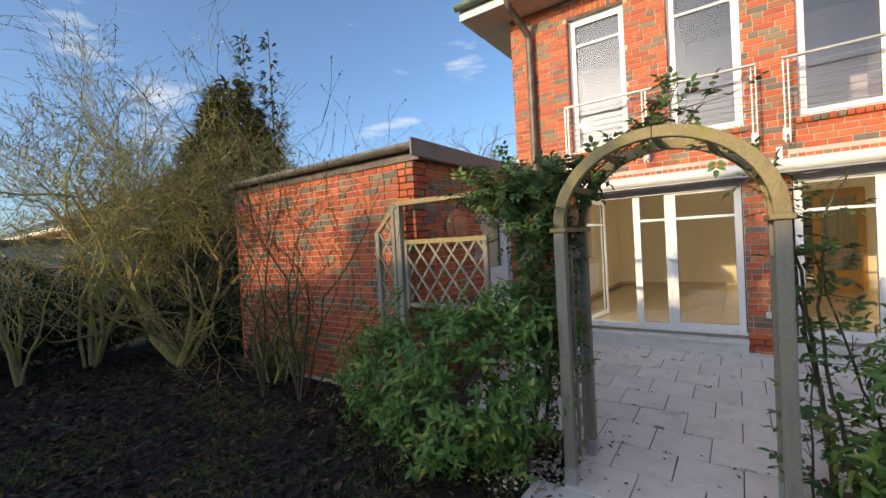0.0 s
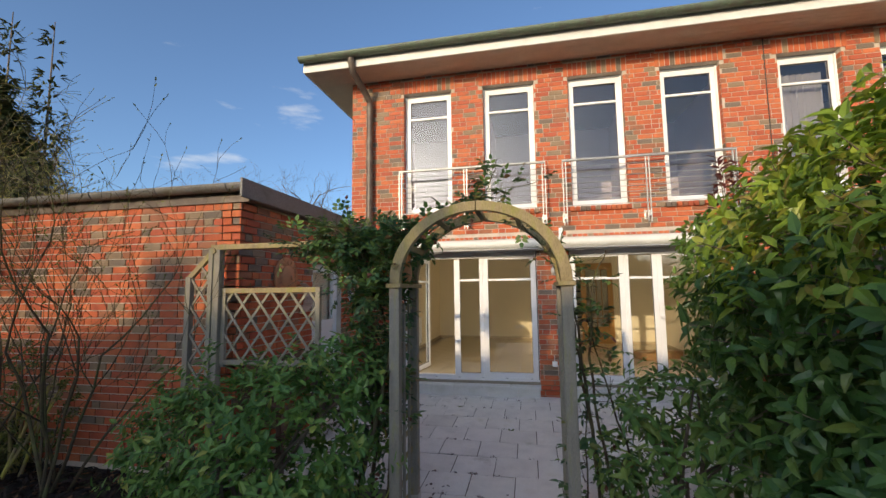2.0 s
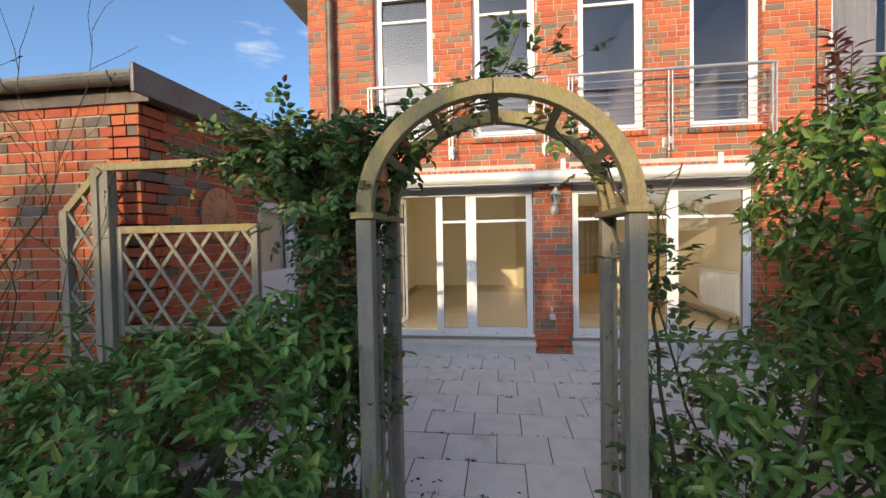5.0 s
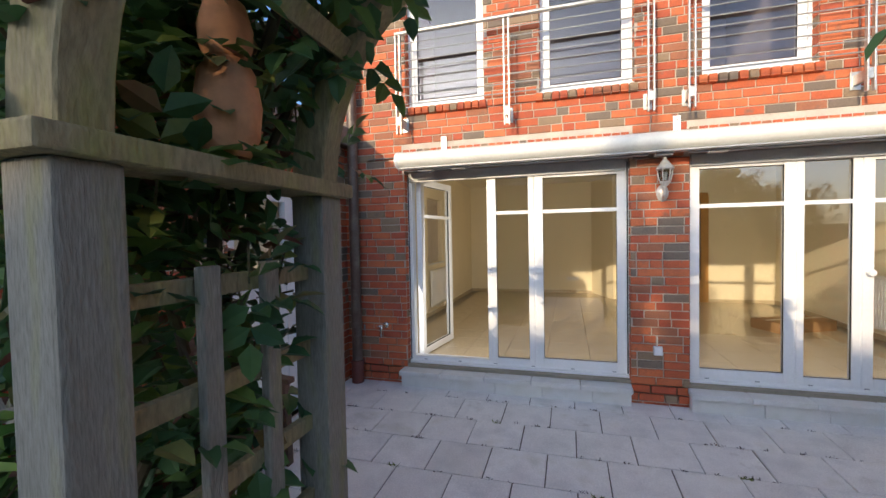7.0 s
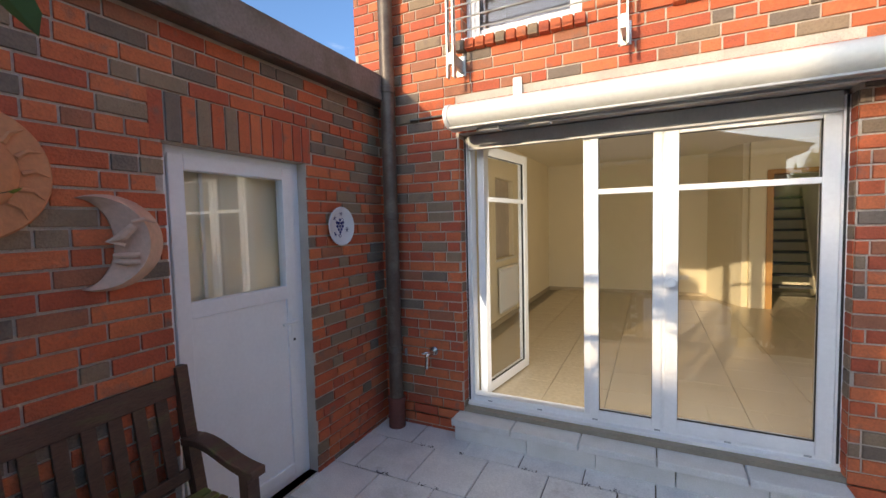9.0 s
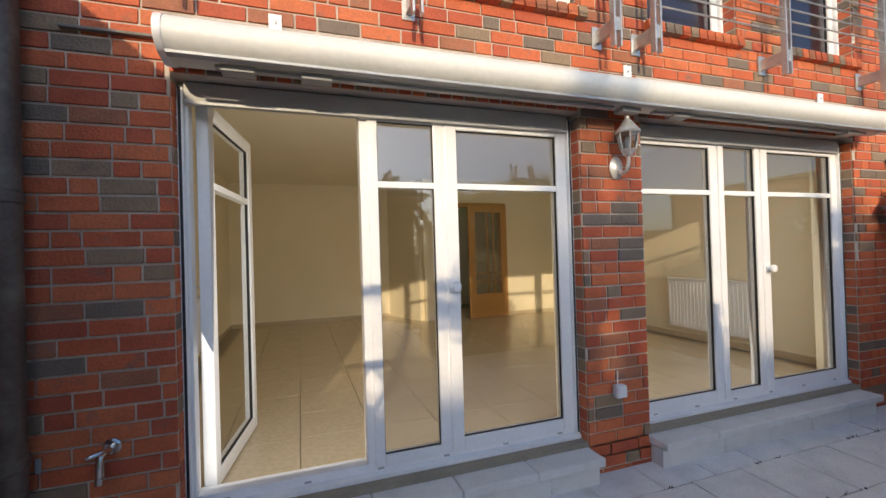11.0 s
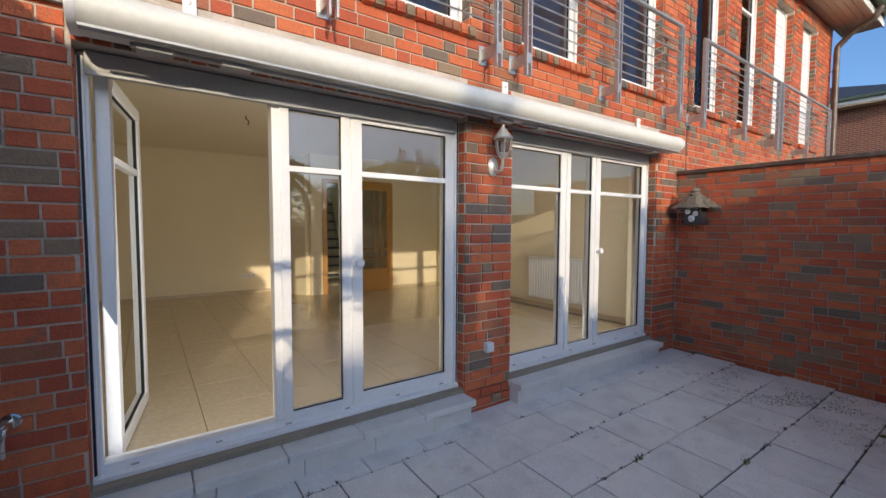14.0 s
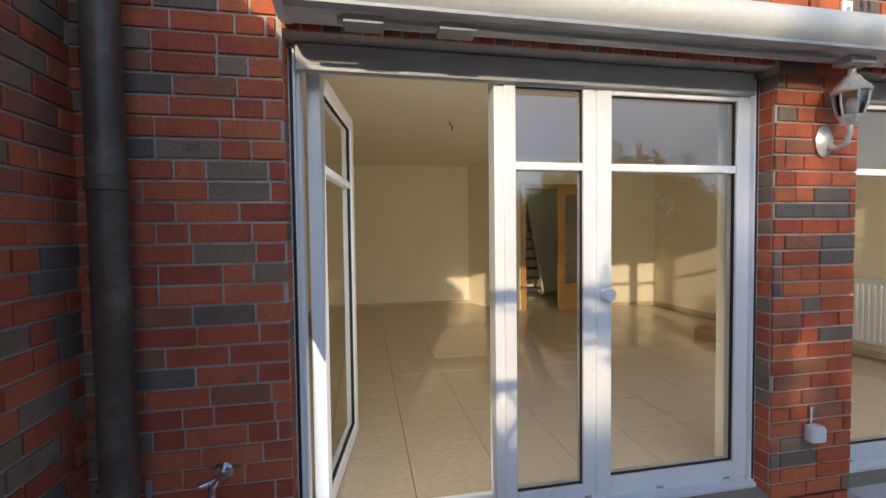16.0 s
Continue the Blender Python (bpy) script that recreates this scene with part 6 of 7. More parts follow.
def cane(points, r, leaves, reach=0.10):
    pts = [Vector(p) - Vector((-1.1, 2.72, 0.0)) for p in points]
    fine = []
    for a, b in zip(pts, pts[1:]):
        for k in range(4):
            fine.append(a.lerp(b, k / 4) + rand_dir() * 0.012)
    fine.append(pts[-1])
    tube(tw, fine, [r * (1 - 0.7 * k / len(fine)) for k in range(len(fine))], 6)
    for _ in range(leaves):
        k = prng.uniform(0.15, 1) * (len(fine) - 1)
        i = min(int(k), len(fine) - 2)
        p = fine[i].lerp(fine[i + 1], k - i)
        d = (rand_dir(0.15) * 1.0).normalized()
        q = p + d * prng.uniform(0.02, reach)
        tube(tw, [p, q], [0.003, 0.002], 3, cap=False)
        rose_leaf(q, d)


cane([(-1.20, 2.72, -0.03), (-1.14, 2.70, 0.6), (-1.16, 2.66, 1.2), (-1.10, 2.70, 1.75), (-0.95, 2.72, 2.1), (-0.5, 2.70, 2.33)], 0.020, 70)
cane([(-1.30, 2.60, -0.03), (-1.22, 2.58, 0.7), (-1.28, 2.62, 1.3), (-1.40, 2.66, 1.9), (-1.55, 2.7, 2.15)], 0.018, 70, 0.16)
cane([(-1.25, 2.80, -0.03), (-1.15, 2.82, 0.8), (-1.20, 2.80, 1.5), (-1.05, 2.85, 2.0), (-0.7, 2.86, 2.30), (-0.3, 2.84, 2.38)], 0.016, 60)
cane([(-1.22, 2.75, 1.2), (-1.5, 2.7, 1.7), (-1.85, 2.7, 2.05), (-2.1, 2.75, 2.1)], 0.010, 60, 0.18)
cane([(-1.20, 2.70, 1.4), (-1.35, 2.6, 1.95), (-1.6, 2.55, 2.2)], 0.010, 70, 0.2)
cane([(-0.5, 2.70, 2.33), (-0.35, 2.65, 2.5), (-0.30, 2.62, 2.66)], 0.005, 9, 0.06)
cane([(-0.6, 2.75, 2.30), (-0.45, 2.7, 2.42), (-0.05, 2.66, 2.46)], 0.005, 16, 0.07)
cane([(-1.08, 2.84, 1.7), (-1.28, 3.02, 2.02), (-1.36, 3.22, 2.0), (-1.30, 3.42, 1.88)], 0.006, 20, 0.12)
cane([(-1.12, 2.8, 1.9), (-1.40, 2.95, 2.15), (-1.55, 3.1, 2.12)], 0.006, 22, 0.14)
cane([(-1.35, 2.36, -0.03), (-1.24, 2.35, 0.5), (-1.13, 2.38, 0.95), (-1.09, 2.52, 1.3)], 0.024, 10)
for _ in range(430):
    a = prng.uniform(0, 6.28)
    c = prng.choice(((-1.35, 2.66, 1.92, 0.34, 0.26, 0.26), (-1.25, 2.66, 1.45, 0.26, 0.25, 0.35), (-1.65, 2.70, 2.05, 0.34, 0.22, 0.16), (-1.18, 2.62, 0.95, 0.20, 0.24, 0.35), (-1.22, 2.55, 1.80, 0.22, 0.22, 0.30), (-1.10, 2.66, 2.08, 0.22, 0.2, 0.14)))
    v = rand_dir() * prng.uniform(0.5, 1.0)
    p = Vector((c[0] + v.x * c[3], c[1] + v.y * c[4], c[2] + v.z * c[5])) - Vector((-1.1, 2.72, 0))
    d = rand_dir(0.1)
    tube(tw, [p - d * 0.08, p], [0.003, 0.002], 3, cap=False)
    rose_leaf(p, d)
    rose_leaf(p - d * 0.05, rand_dir(0.1))
part("branchwork", tw, CANE, rose)
mesh_part("foliage", vs, fs, LEAF["rose"], rose)
rose2 = thing("climbing_rose", "sparse thorny climbing rose on the arch's other side", "climbing rose", (-1.1, 2.72, 0.0))
vs, fs = [], []
tw = bmesh.new()
cane([(0.36, 2.70, -0.03), (0.30, 2.68, 0.7), (0.24, 2.72, 1.3), (0.20, 2.70, 1.7), (0.05, 2.70, 2.05)], 0.014, 26)
cane([(0.46, 2.60, -0.03), (0.36, 2.62, 0.6), (0.30, 2.66, 1.2), (0.34, 2.7, 1.7), (0.45, 2.7, 1.95)], 0.012, 30, 0.14)
cane([(0.40, 2.84, -0.03), (0.28, 2.82, 0.9), (0.22, 2.80, 1.4), (0.10, 2.82, 1.9), (-0.15, 2.8, 2.2)], 0.012, 24)
cane([(0.44, 2.76, -0.03), (0.55, 2.72, 0.5), (0.42, 2.74, 1.0), (0.30, 2.76, 1.5)], 0.010, 30, 0.14)
cane([(0.25, 2.58, -0.03), (0.24, 2.56, 0.5), (0.27, 2.6, 1.0)], 0.008, 22)
part("branchwork", tw, CANE, rose2)
mesh_part("foliage", vs, fs, LEAF["rose"], rose2)

shrub("ground_ivy", "low yellow-green ground cover at the arch post", (0.42, 2.40, 0), [(0.42, 2.40, 0.10, 0.22, 0.2, 0.14), (0.62, 2.2, 0.12, 0.25, 0.22, 0.16)], 150, "light", 0.035, 0.02, 5, 0.6, 0.2, 3)
# terracotta owl hung inside the arch
owl = thing("hanging_ornament", "small terracotta figure hanging inside the arch", "ornament", (-1.02, 2.62, 1.74))
b = bmesh.new()
lathe(b, [(0, 0), (0.03, 0.0), (0.045, 0.03), (0.05, 0.08), (0.042, 0.13), (0.03, 0.15), (0.038, 0.17), (0.04, 0.2), (0.03, 0.235), (0.012, 0.25), (0, 0.252)], 18)
part("figure_body", b, M["terracotta"], owl, smooth=True)
b = bmesh.new()
tube(b, [(0, 0, 0.25), (0.0, 0.01, 0.42)], 0.002, 4)
part("cord", b, M["dark_grey"], owl)


# ---- bare trees ----
def branch(bm, p, d, length, r, depth, spread, gravity, ends, seg=6, bushy=False):
    r = max(r, 0.0034 if bushy else 0.0025)
    pts, radii = [p], [r]
    steps = 4 if depth > 0 else 3
    q = p
    for k in range(steps):
        d = (d + rand_dir() * (0.34 if bushy else 0.22) + Vector((0, 0, gravity))).normalized()
        q = q + d * (length / steps)
        pts.append(q)
        radii.append(r * (1 - 0.45 * (k + 1) / steps))
    tube(bm, pts, radii, max(3, seg), cap=depth > 1)
    if depth == 0:
        ends.append((q, d))
        return
    kids = prng.choice((3, 4, 4) if bushy else (2, 3, 3))
    for k in range(kids):
        i = prng.randint(1, steps)
        dd = (d + rand_dir() * spread + Vector((0, 0, 0.12))).normalized()
        branch(bm, pts[i] if k else pts[-1], dd, length * (prng.uniform(0.45, 0.78) if bushy else prng.uniform(0.6, 0.85)), radii[i] * (0.75 if k == 0 else 0.55), depth - 1, spread, gravity, ends, seg - 1, bushy)


def bare_tree(name, label, base, stems, depth, bark, buds=True, bushy=False):
    t = thing(name, label, "tree", base)
    bm = bmesh.new()
    ends = []
    for d, length, r in stems:
        branch(bm, Vector((prng.uniform(-0.1, 0.1), prng.uniform(-0.1, 0.1), -0.05)), Vector(d).normalized(), length, r, depth, 0.9 if bushy else 0.75, 0.03, ends, 7, bushy)
    part("branchwork", bm, bark, t, smooth=False)
    if buds:
        vs, fs = [], []
        for p, d in ends:
            add_leaf(vs, fs, p - d * 0.01, d, rand_dir(), 0.035, 0.014)
            add_leaf(vs, fs, p - d * 0.05, (d + rand_dir() * 0.6).normalized(), rand_dir(), 0.03, 0.012)
        mesh_part("crown", vs, fs, LEAF["light"], t, "small pale buds at the twig ends")
    return t


bare_tree("bare_tree", "many-stemmed bare tree with mossy yellow trunks", (-7.3, 2.6, 0), [((-0.6, -0.2, 0.9), 2.1, 0.075), ((0.15, 0.1, 1), 1.9, 0.042), ((-0.1, 0.3, 1), 2.1, 0.042), ((0.35, -0.1, 1), 1.7, 0.035), ((0.02, -0.15, 1), 2.0, 0.05), ((-0.3, -0.3, 1), 2.0, 0.05), ((0.2, 0.3, 1), 1.9, 0.04)], 5, BARK, bushy=True)
bare_tree("bare_tree", "slender bare tree with thin pale twigs", (-8.6, 1.8, 0), [((-0.1, 0.1, 1), 2.6, 0.042), ((0.3, 0.2, 1), 2.3, 0.035), ((-0.4, -0.1, 1), 2.2, 0.035), ((0.05, -0.3, 1), 2.2, 0.03), ((0.15, 0.0, 1), 2.5, 0.03), ((-0.2, -0.3, 1), 2.3, 0.03)], 5, BARK, bushy=True)
bare_tree("bare_tree", "bare tree behind the garage with fine grey twigs", (-9.8, 5.6, 0), [((0, 0, 1), 2.1, 0.10), ((0.3, 0.2, 1), 1.9, 0.08), ((-0.3, 0.1, 1), 1.9, 0.08)], 5, TWIG, False, bushy=True)
bare_tree("bare_tree", "tall bare tree far behind the garage", (-15.0, 17.0, 0), [((0, 0, 1), 3.8, 0.22), ((0.25, 0, 1), 3.5, 0.18), ((-0.25, 0, 1), 3.5, 0.18), ((0.1, 0.2, 1), 3.6, 0.16)], 5, TWIG, False, bushy=True)
bare_tree("bare_tree", "tall bare tree far behind the garage", (-11.5, 20.0, 0), [((0, 0, 1), 3.5, 0.22), ((0.25, 0, 1), 3.2, 0.18), ((-0.25, 0, 1), 3.2, 0.18)], 5, TWIG, False, bushy=True)
bare_tree("bare_shrub", "leafless shrub with thin brown stems before the garage", (-4.15, 2.55, 0), [((-0.35, 0.05, 1), 1.3, 0.018), ((0.3, 0.1, 1), 1.2, 0.016), ((-0.1, -0.2, 1), 1.35, 0.018), ((0.5, -0.1, 1), 1.1, 0.014), ((-0.6, 0, 1), 1.15, 0.014), ((0.15, 0.1, 1), 1.4, 0.016), ((-0.25, 0.1, 1), 1.4, 0.014)], 4, CANE)
# two trees out of view, added to throw branch shadows on the garage front
for x, y in ((-5.7, -1.7), (-6.9, -2.4)):
    bare_tree("bare_tree", "unseen slender leafless tree added for its twig shadows", (x, y, 0), [((0, 0, 1), 1.3, 0.05), ((0.3, 0.1, 1), 1.1, 0.035), ((-0.3, 0.1, 1), 1.2, 0.035)], 4, BARK)
bare_tree("bare_shrub", "leafless shrub with thin brown stems before the garage", (-4.7, 2.4, 0), [((-0.3, 0.1, 1), 1.2, 0.016), ((0.25, 0.1, 1), 1.2, 0.014), ((0.0, -0.1, 1), 1.3, 0.016)], 4, CANE)
bare_tree("bare_shrub", "leafless shrub with upright stems by the hedge", (-8.4, 0.9, 0), [((-0.3, 0.1, 1), 1.0, 0.03), ((0.3, 0.1, 1), 1.0, 0.03), ((0, -0.3, 1), 1.1, 0.03), ((0.2, 0.4, 1), 1.0, 0.025)], 3, BARK)
# bare trees over the rear gardens, seen only in the panes and as shade
for x, y in ((-7.5, -9.0), (-0.5, -10.5), (3.8, -9.0)):
    bare_tree("bare_tree", "leafless garden tree with fine twigs", (x, y, 0), [((0, 0, 1), 1.5, 0.09), ((0.3, 0.1, 1), 1.3, 0.06), ((-0.3, 0.1, 1), 1.3, 0.06)], 4, TWIG, False)


# ---- conifers and hedges ----
def conifer(label, base, height, radius, count, leaf="conifer", tip=1.0):
    t = thing("conifer", label, "conifer", base)
    bm = bmesh.new()
    tube(bm, [(0, 0, -0.05), (0, 0, height * 0.5), (0, 0, height)], [0.05 * radius + 0.02, 0.03 * radius + 0.01, 0.01], 7)
    part("trunk", bm, TWIG, t)
    vs, fs = [], []
    for _ in range(count):
        z = height * (1 - math.sqrt(prng.random()) * 0.97)
        r = radius * (1 - z / height) ** 0.7 * (0.75 + 0.35 * noise.noise((z * 1.7, base[0], prng.random() * 2)))
        a = prng.uniform(0, 6.28)
        rr = r * prng.uniform(0.55, 1.08)
        p = Vector((rr * math.cos(a), rr * math.sin(a), z))
        d = Vector((math.cos(a), math.sin(a), prng.uniform(-0.2, 0.7))).normalized()
        for _k in range(3):
            add_leaf(vs, fs, p, (d + rand_dir() * 0.6).normalized(), Vector((0, 0, 1)), prng.uniform(0.12, 0.24) * tip, 0.05 * tip, 0.2, 0.3)
    mesh_part("crown", vs, fs, LEAF[leaf], t)
    return t


conifer("tall dark conifer with loose feathery top behind the trees", (-11.6, 6.0, 0), 6.6, 2.9, 9000, tip=1.9)
conifer("slim conifer spire rising behind the dark crown", (-12.3, 6.9, 0), 8.6, 0.9, 700, tip=1.2)
conifer("slim conifer spire rising behind the dark crown", (-11.4, 7.2, 0), 8.4, 0.9, 700, tip=1.2)
conifer("distant green conifer behind the garage roof", (-14.0, 26.0, 0), 7.5, 1.6, 900, tip=2.2)
# out of view; added and sized to shade the pier between the doors
conifer("unseen broad conifer added to shade the door pier", (-3.38, -6.0, 0), 5.75, 1.5, 4600, tip=0.9)
for k, x in enumerate((-5.75, -5.45, -5.12)):
    conifer("small clipped dwarf conifer at the garage foot", (x, 2.92 - 0.03 * k, 0), 0.55, 0.21, 420, tip=0.28)["group"] = "dwarf conifers"
shrub("yellow_shrub", "loose yellow-green shrub against the sunlit garage wall", (-5.0, 2.75, 0), [(-5.1, 2.80, 0.75, 0.45, 0.22, 0.50), (-4.7, 2.80, 0.60, 0.35, 0.22, 0.45)], 260, "light", 0.05, 0.022, 5, 0.4, 0.2, 9, stem_mat=BARK)
# the last, rear hedge is out of view, added to shade soil and garage foot
for k, (x0, y0, x1, y1, h) in enumerate(((-10.0, -4.5, -9.2, 2.6, 1.7), (-10.2, 2.9, -6.7, 3.9, 1.75), (-11.0, 3.8, -9.0, 6.0, 2.0), (-14.0, -7.2, 8.0, -6.2, 3.1))):
    cx, cy = (x0 + x1) / 2, (y0 + y1) / 2
    n = max(1, round(max(x1 - x0, y1 - y0) / 1.0))
    blobs = [(x0 + (x1 - x0) * (i + 0.5) / n if x1 - x0 > y1 - y0 else cx, y0 + (y1 - y0) * (i + 0.5) / n if y1 - y0 >= x1 - x0 else cy, h * 0.5, 0.75, 0.75, h * (0.5 + 0.08 * prng.random())) for i in range(n)]
    shrub("hedge", "dark evergreen hedge along the garden edge", (cx, cy, 0), blobs, (700 if k < 3 else 330) * n, "hedge", 0.12, 0.042, 5, 0.3, 0.2, 4, "hedge", core=160 if k < 3 else 60)

# wire fence
fence = thing("wire_fence", "green wire mesh fence before the dark hedge", "fence", (-8.95, -0.5, 0), turn=90)
for k in range(5):
    b = bmesh.new()
    tube(b, [(-2.4 + k * 1.4, 0, -0.05), (-2.4 + k * 1.4, 0, 1.1)], 0.02, 8)
    part("fence_post", b, M["fence_green"], fence)
for k in range(7):
    b = bmesh.new()
    tube(b, [(-2.4, 0.0, 0.1 + 0.16 * k), (3.2, 0.0, 0.1 + 0.16 * k)], 0.003, 4)
    part("wire", b, M["fence_green"], fence)

# ---- ground cover ----
litter = thing("leaf_litter", "dead brown leaves lying on the garden soil", "leaf litter", (0, 0, 0), kind="stuff")
vs, fs = [], []
for _ in range(26000):
    x, y = prng.uniform(-8.8, 1.2), prng.uniform(-1.6, 3.05)
    if y > 2.0 and -1.0 < x < 0.1 and prng.random() < 0.97:
        continue
    if -1.1 < x < 0.3 and y > -0.8 and prng.random() < 0.97:
        continue
    p = Vector((x, y, ground_z(x, y) + prng.uniform(0.002, 0.02)))
    add_leaf(vs, fs, p, Vector((prng.uniform(-1, 1), prng.uniform(-1, 1), prng.uniform(-0.1, 0.25))).normalized(), Vector((prng.uniform(-0.4, 0.4), prng.uniform(-0.4, 0.4), 1)).normalized(), prng.uniform(0.04, 0.10), prng.uniform(0.025, 0.05), prng.uniform(-0.3, 0.4), prng.uniform(-0.3, 0.3))
mesh_part("dead_leaves", vs, fs, LEAF["litter"], litter)
moss = thing("moss_tufts", "short green moss and grass tufts on the soil", "grass", (0, 0, 0), kind="stuff")
vs, fs = [], []
for _ in range(44000):
    x, y = prng.uniform(-5.5, 0.6), prng.uniform(-1.0, 2.3)
    if noise.noise((x * 1.1, y * 1.1, 4.0)) + 0.25 * noise.noise((x * 4, y * 4, 1)) < -0.04 or (x > -1.15 and y > -0.7):
        continue
    add_leaf(vs, fs, Vector((x, y, ground_z(x, y))), rand_dir(1.0), rand_dir(), prng.uniform(0.02, 0.055), 0.006, 0.1, 0.3)
mesh_part("blades", vs, fs, LEAF["grass"], moss)
weeds = thing("joint_weeds", "moss and dry bits in the slab joints", "weeds", (0, 0, 0), kind="stuff")
vs, fs = [], []
for _ in range(230):
    j = prng.randint(0, 7)
    x, y = prng.uniform(-2.7, 3.1), 3.13 + 0.4 * j + prng.uniform(-0.006, 0.006)
    if y > 6.1:
        continue
    c = prng.randint(3, 16)
    for _k in range(c):
        add_leaf(vs, fs, Vector((x + prng.uniform(-0.025, 0.025), y + prng.uniform(-0.008, 0.008), terrace_z(y) - 0.002)), rand_dir(0.5), rand_dir(), prng.uniform(0.008, 0.025), 0.006)
mesh_part("tufts", vs, fs, LEAF["litter"], weeds)
tuft = thing("joint_tufts", "small green weeds in the slab joints", "weeds", (0, 0, 0), kind="stuff")
vs, fs = [], []
for x, y in ((-0.35, 4.69), (1.1, 4.72), (0.55, 5.12), (-1.1, 5.5), (1.75, 3.95), (-1.7, 4.72), (2.3, 4.3)):
    for _k in range(18):
        add_leaf(vs, fs, Vector((x + prng.uniform(-0.03, 0.03), y + prng.uniform(-0.01, 0.01), terrace_z(y) - 0.002)), rand_dir(0.7), rand_dir(), prng.uniform(0.015, 0.04), 0.009)
mesh_part("leaves", vs, fs, LEAF["grass"], tuft)
patch = thing("slab_moss", "thin green moss film grown over slabs by the wall", "moss", (0, 0, 0), kind="stuff")
vs, fs = [], []
for _ in range(5200):
    x, y = prng.gauss(2.55, 0.30), prng.gauss(4.9, 0.42)
    if x > 3.12 or noise.noise((x * 3.2, y * 3.2, 8.0)) < 0.0:
        continue
    add_leaf(vs, fs, Vector((x, y, terrace_z(y) - 0.001)), rand_dir(0.3), rand_dir(), prng.uniform(0.006, 0.014), 0.006, 0.1, 0.3)
mesh_part("moss_film", vs, fs, LEAF["grass"], patch)
pebbles = thing("pebbles", "pale pebbles and bark chips at the arch foot", "pebbles", (-1.32, 2.4, 0), kind="stuff")
b = bmesh.new()
for _ in range(260):
    bmesh.ops.create_icosphere(b, subdivisions=1, radius=prng.uniform(0.008, 0.02), matrix=Matrix.Translation((prng.gauss(0, 0.16), prng.gauss(0, 0.16), 0.0)) @ Matrix.Diagonal((1, prng.uniform(0.6, 1.2), 0.6, 1)))
part("stones", b, M["pebble"], pebbles)
fallen = thing("fallen_leaves", "few dry brown leaves and rose petals on path slabs", "leaves", (0, 0, 0), kind="stuff")
vs, fs = [], []
for _ in range(90):
    x, y = prng.choice((prng.gauss(-0.95, 0.12), prng.gauss(0.12, 0.12), prng.uniform(-1.0, 0.2))), prng.uniform(0.6, 3.4)
    add_leaf(vs, fs, Vector((x, y, terrace_z(y) + 0.004)), Vector((prng.uniform(-1, 1), prng.uniform(-1, 1), 0.05)).normalized(), Vector((prng.uniform(-0.3, 0.3), prng.uniform(-0.3, 0.3), 1)).normalized(), prng.uniform(0.02, 0.05), prng.uniform(0.012, 0.026), 0.2, 0.1)
mesh_part("dry_leaves", vs, fs, LEAF["litter"], fallen)

# ---- pieces: bricks, slabs, tiles ----
COURSE, PITCH, GAP = 0.0755, 0.214, 0.0105
rng = random.Random(7)


def brick_mesh(length, high, deep, name):
    bm = bbox(0, length, 0, deep, 0, high, 0.003)
    bmesh.ops.delete(bm, geom=[f for f in bm.faces if f.normal.y > 0.9], context="FACES_ONLY")
    me = bpy.data.meshes.new(name)
    bm.to_mesh(me)
    bm.free()
    return me


BRICK_SHARE = {}


def brick_run(u0, u1, z0, z1, holes, bond):
    """Places of bricks (u, z, length, height) on a wall, cut at holes."""
    out = []
    row = 0
    z = z0
    while z < z1 - 0.02:
        high = min(COURSE - GAP, z1 - z)
        u = u0 - rng.choice((0.0, 0.25, 0.5, 0.75)) * PITCH - rng.random() * 0.02
        while u < u1:
            step = PITCH if rng.random() < 0.72 else PITCH / 2
            spans = [(max(u, u0), min(u + step - GAP, u1))]
            for h in holes:
                if z + high > h[2] + 0.002 and z < h[3] - 0.002:
                    cut = []
                    for a, b in spans:
                        if b <= h[0] or a >= h[1]:
                            cut.append((a, b))
                        else:
                            if a < h[0] - 0.02:
                                cut.append((a, h[0]))
                            if b > h[1] + 0.02:
                                cut.append((h[1], b))
                    spans = cut
            out += [(a, z, b - a, high) for a, b in spans if b - a > 0.025]
            u += step
        z += COURSE
        row += 1
    return out


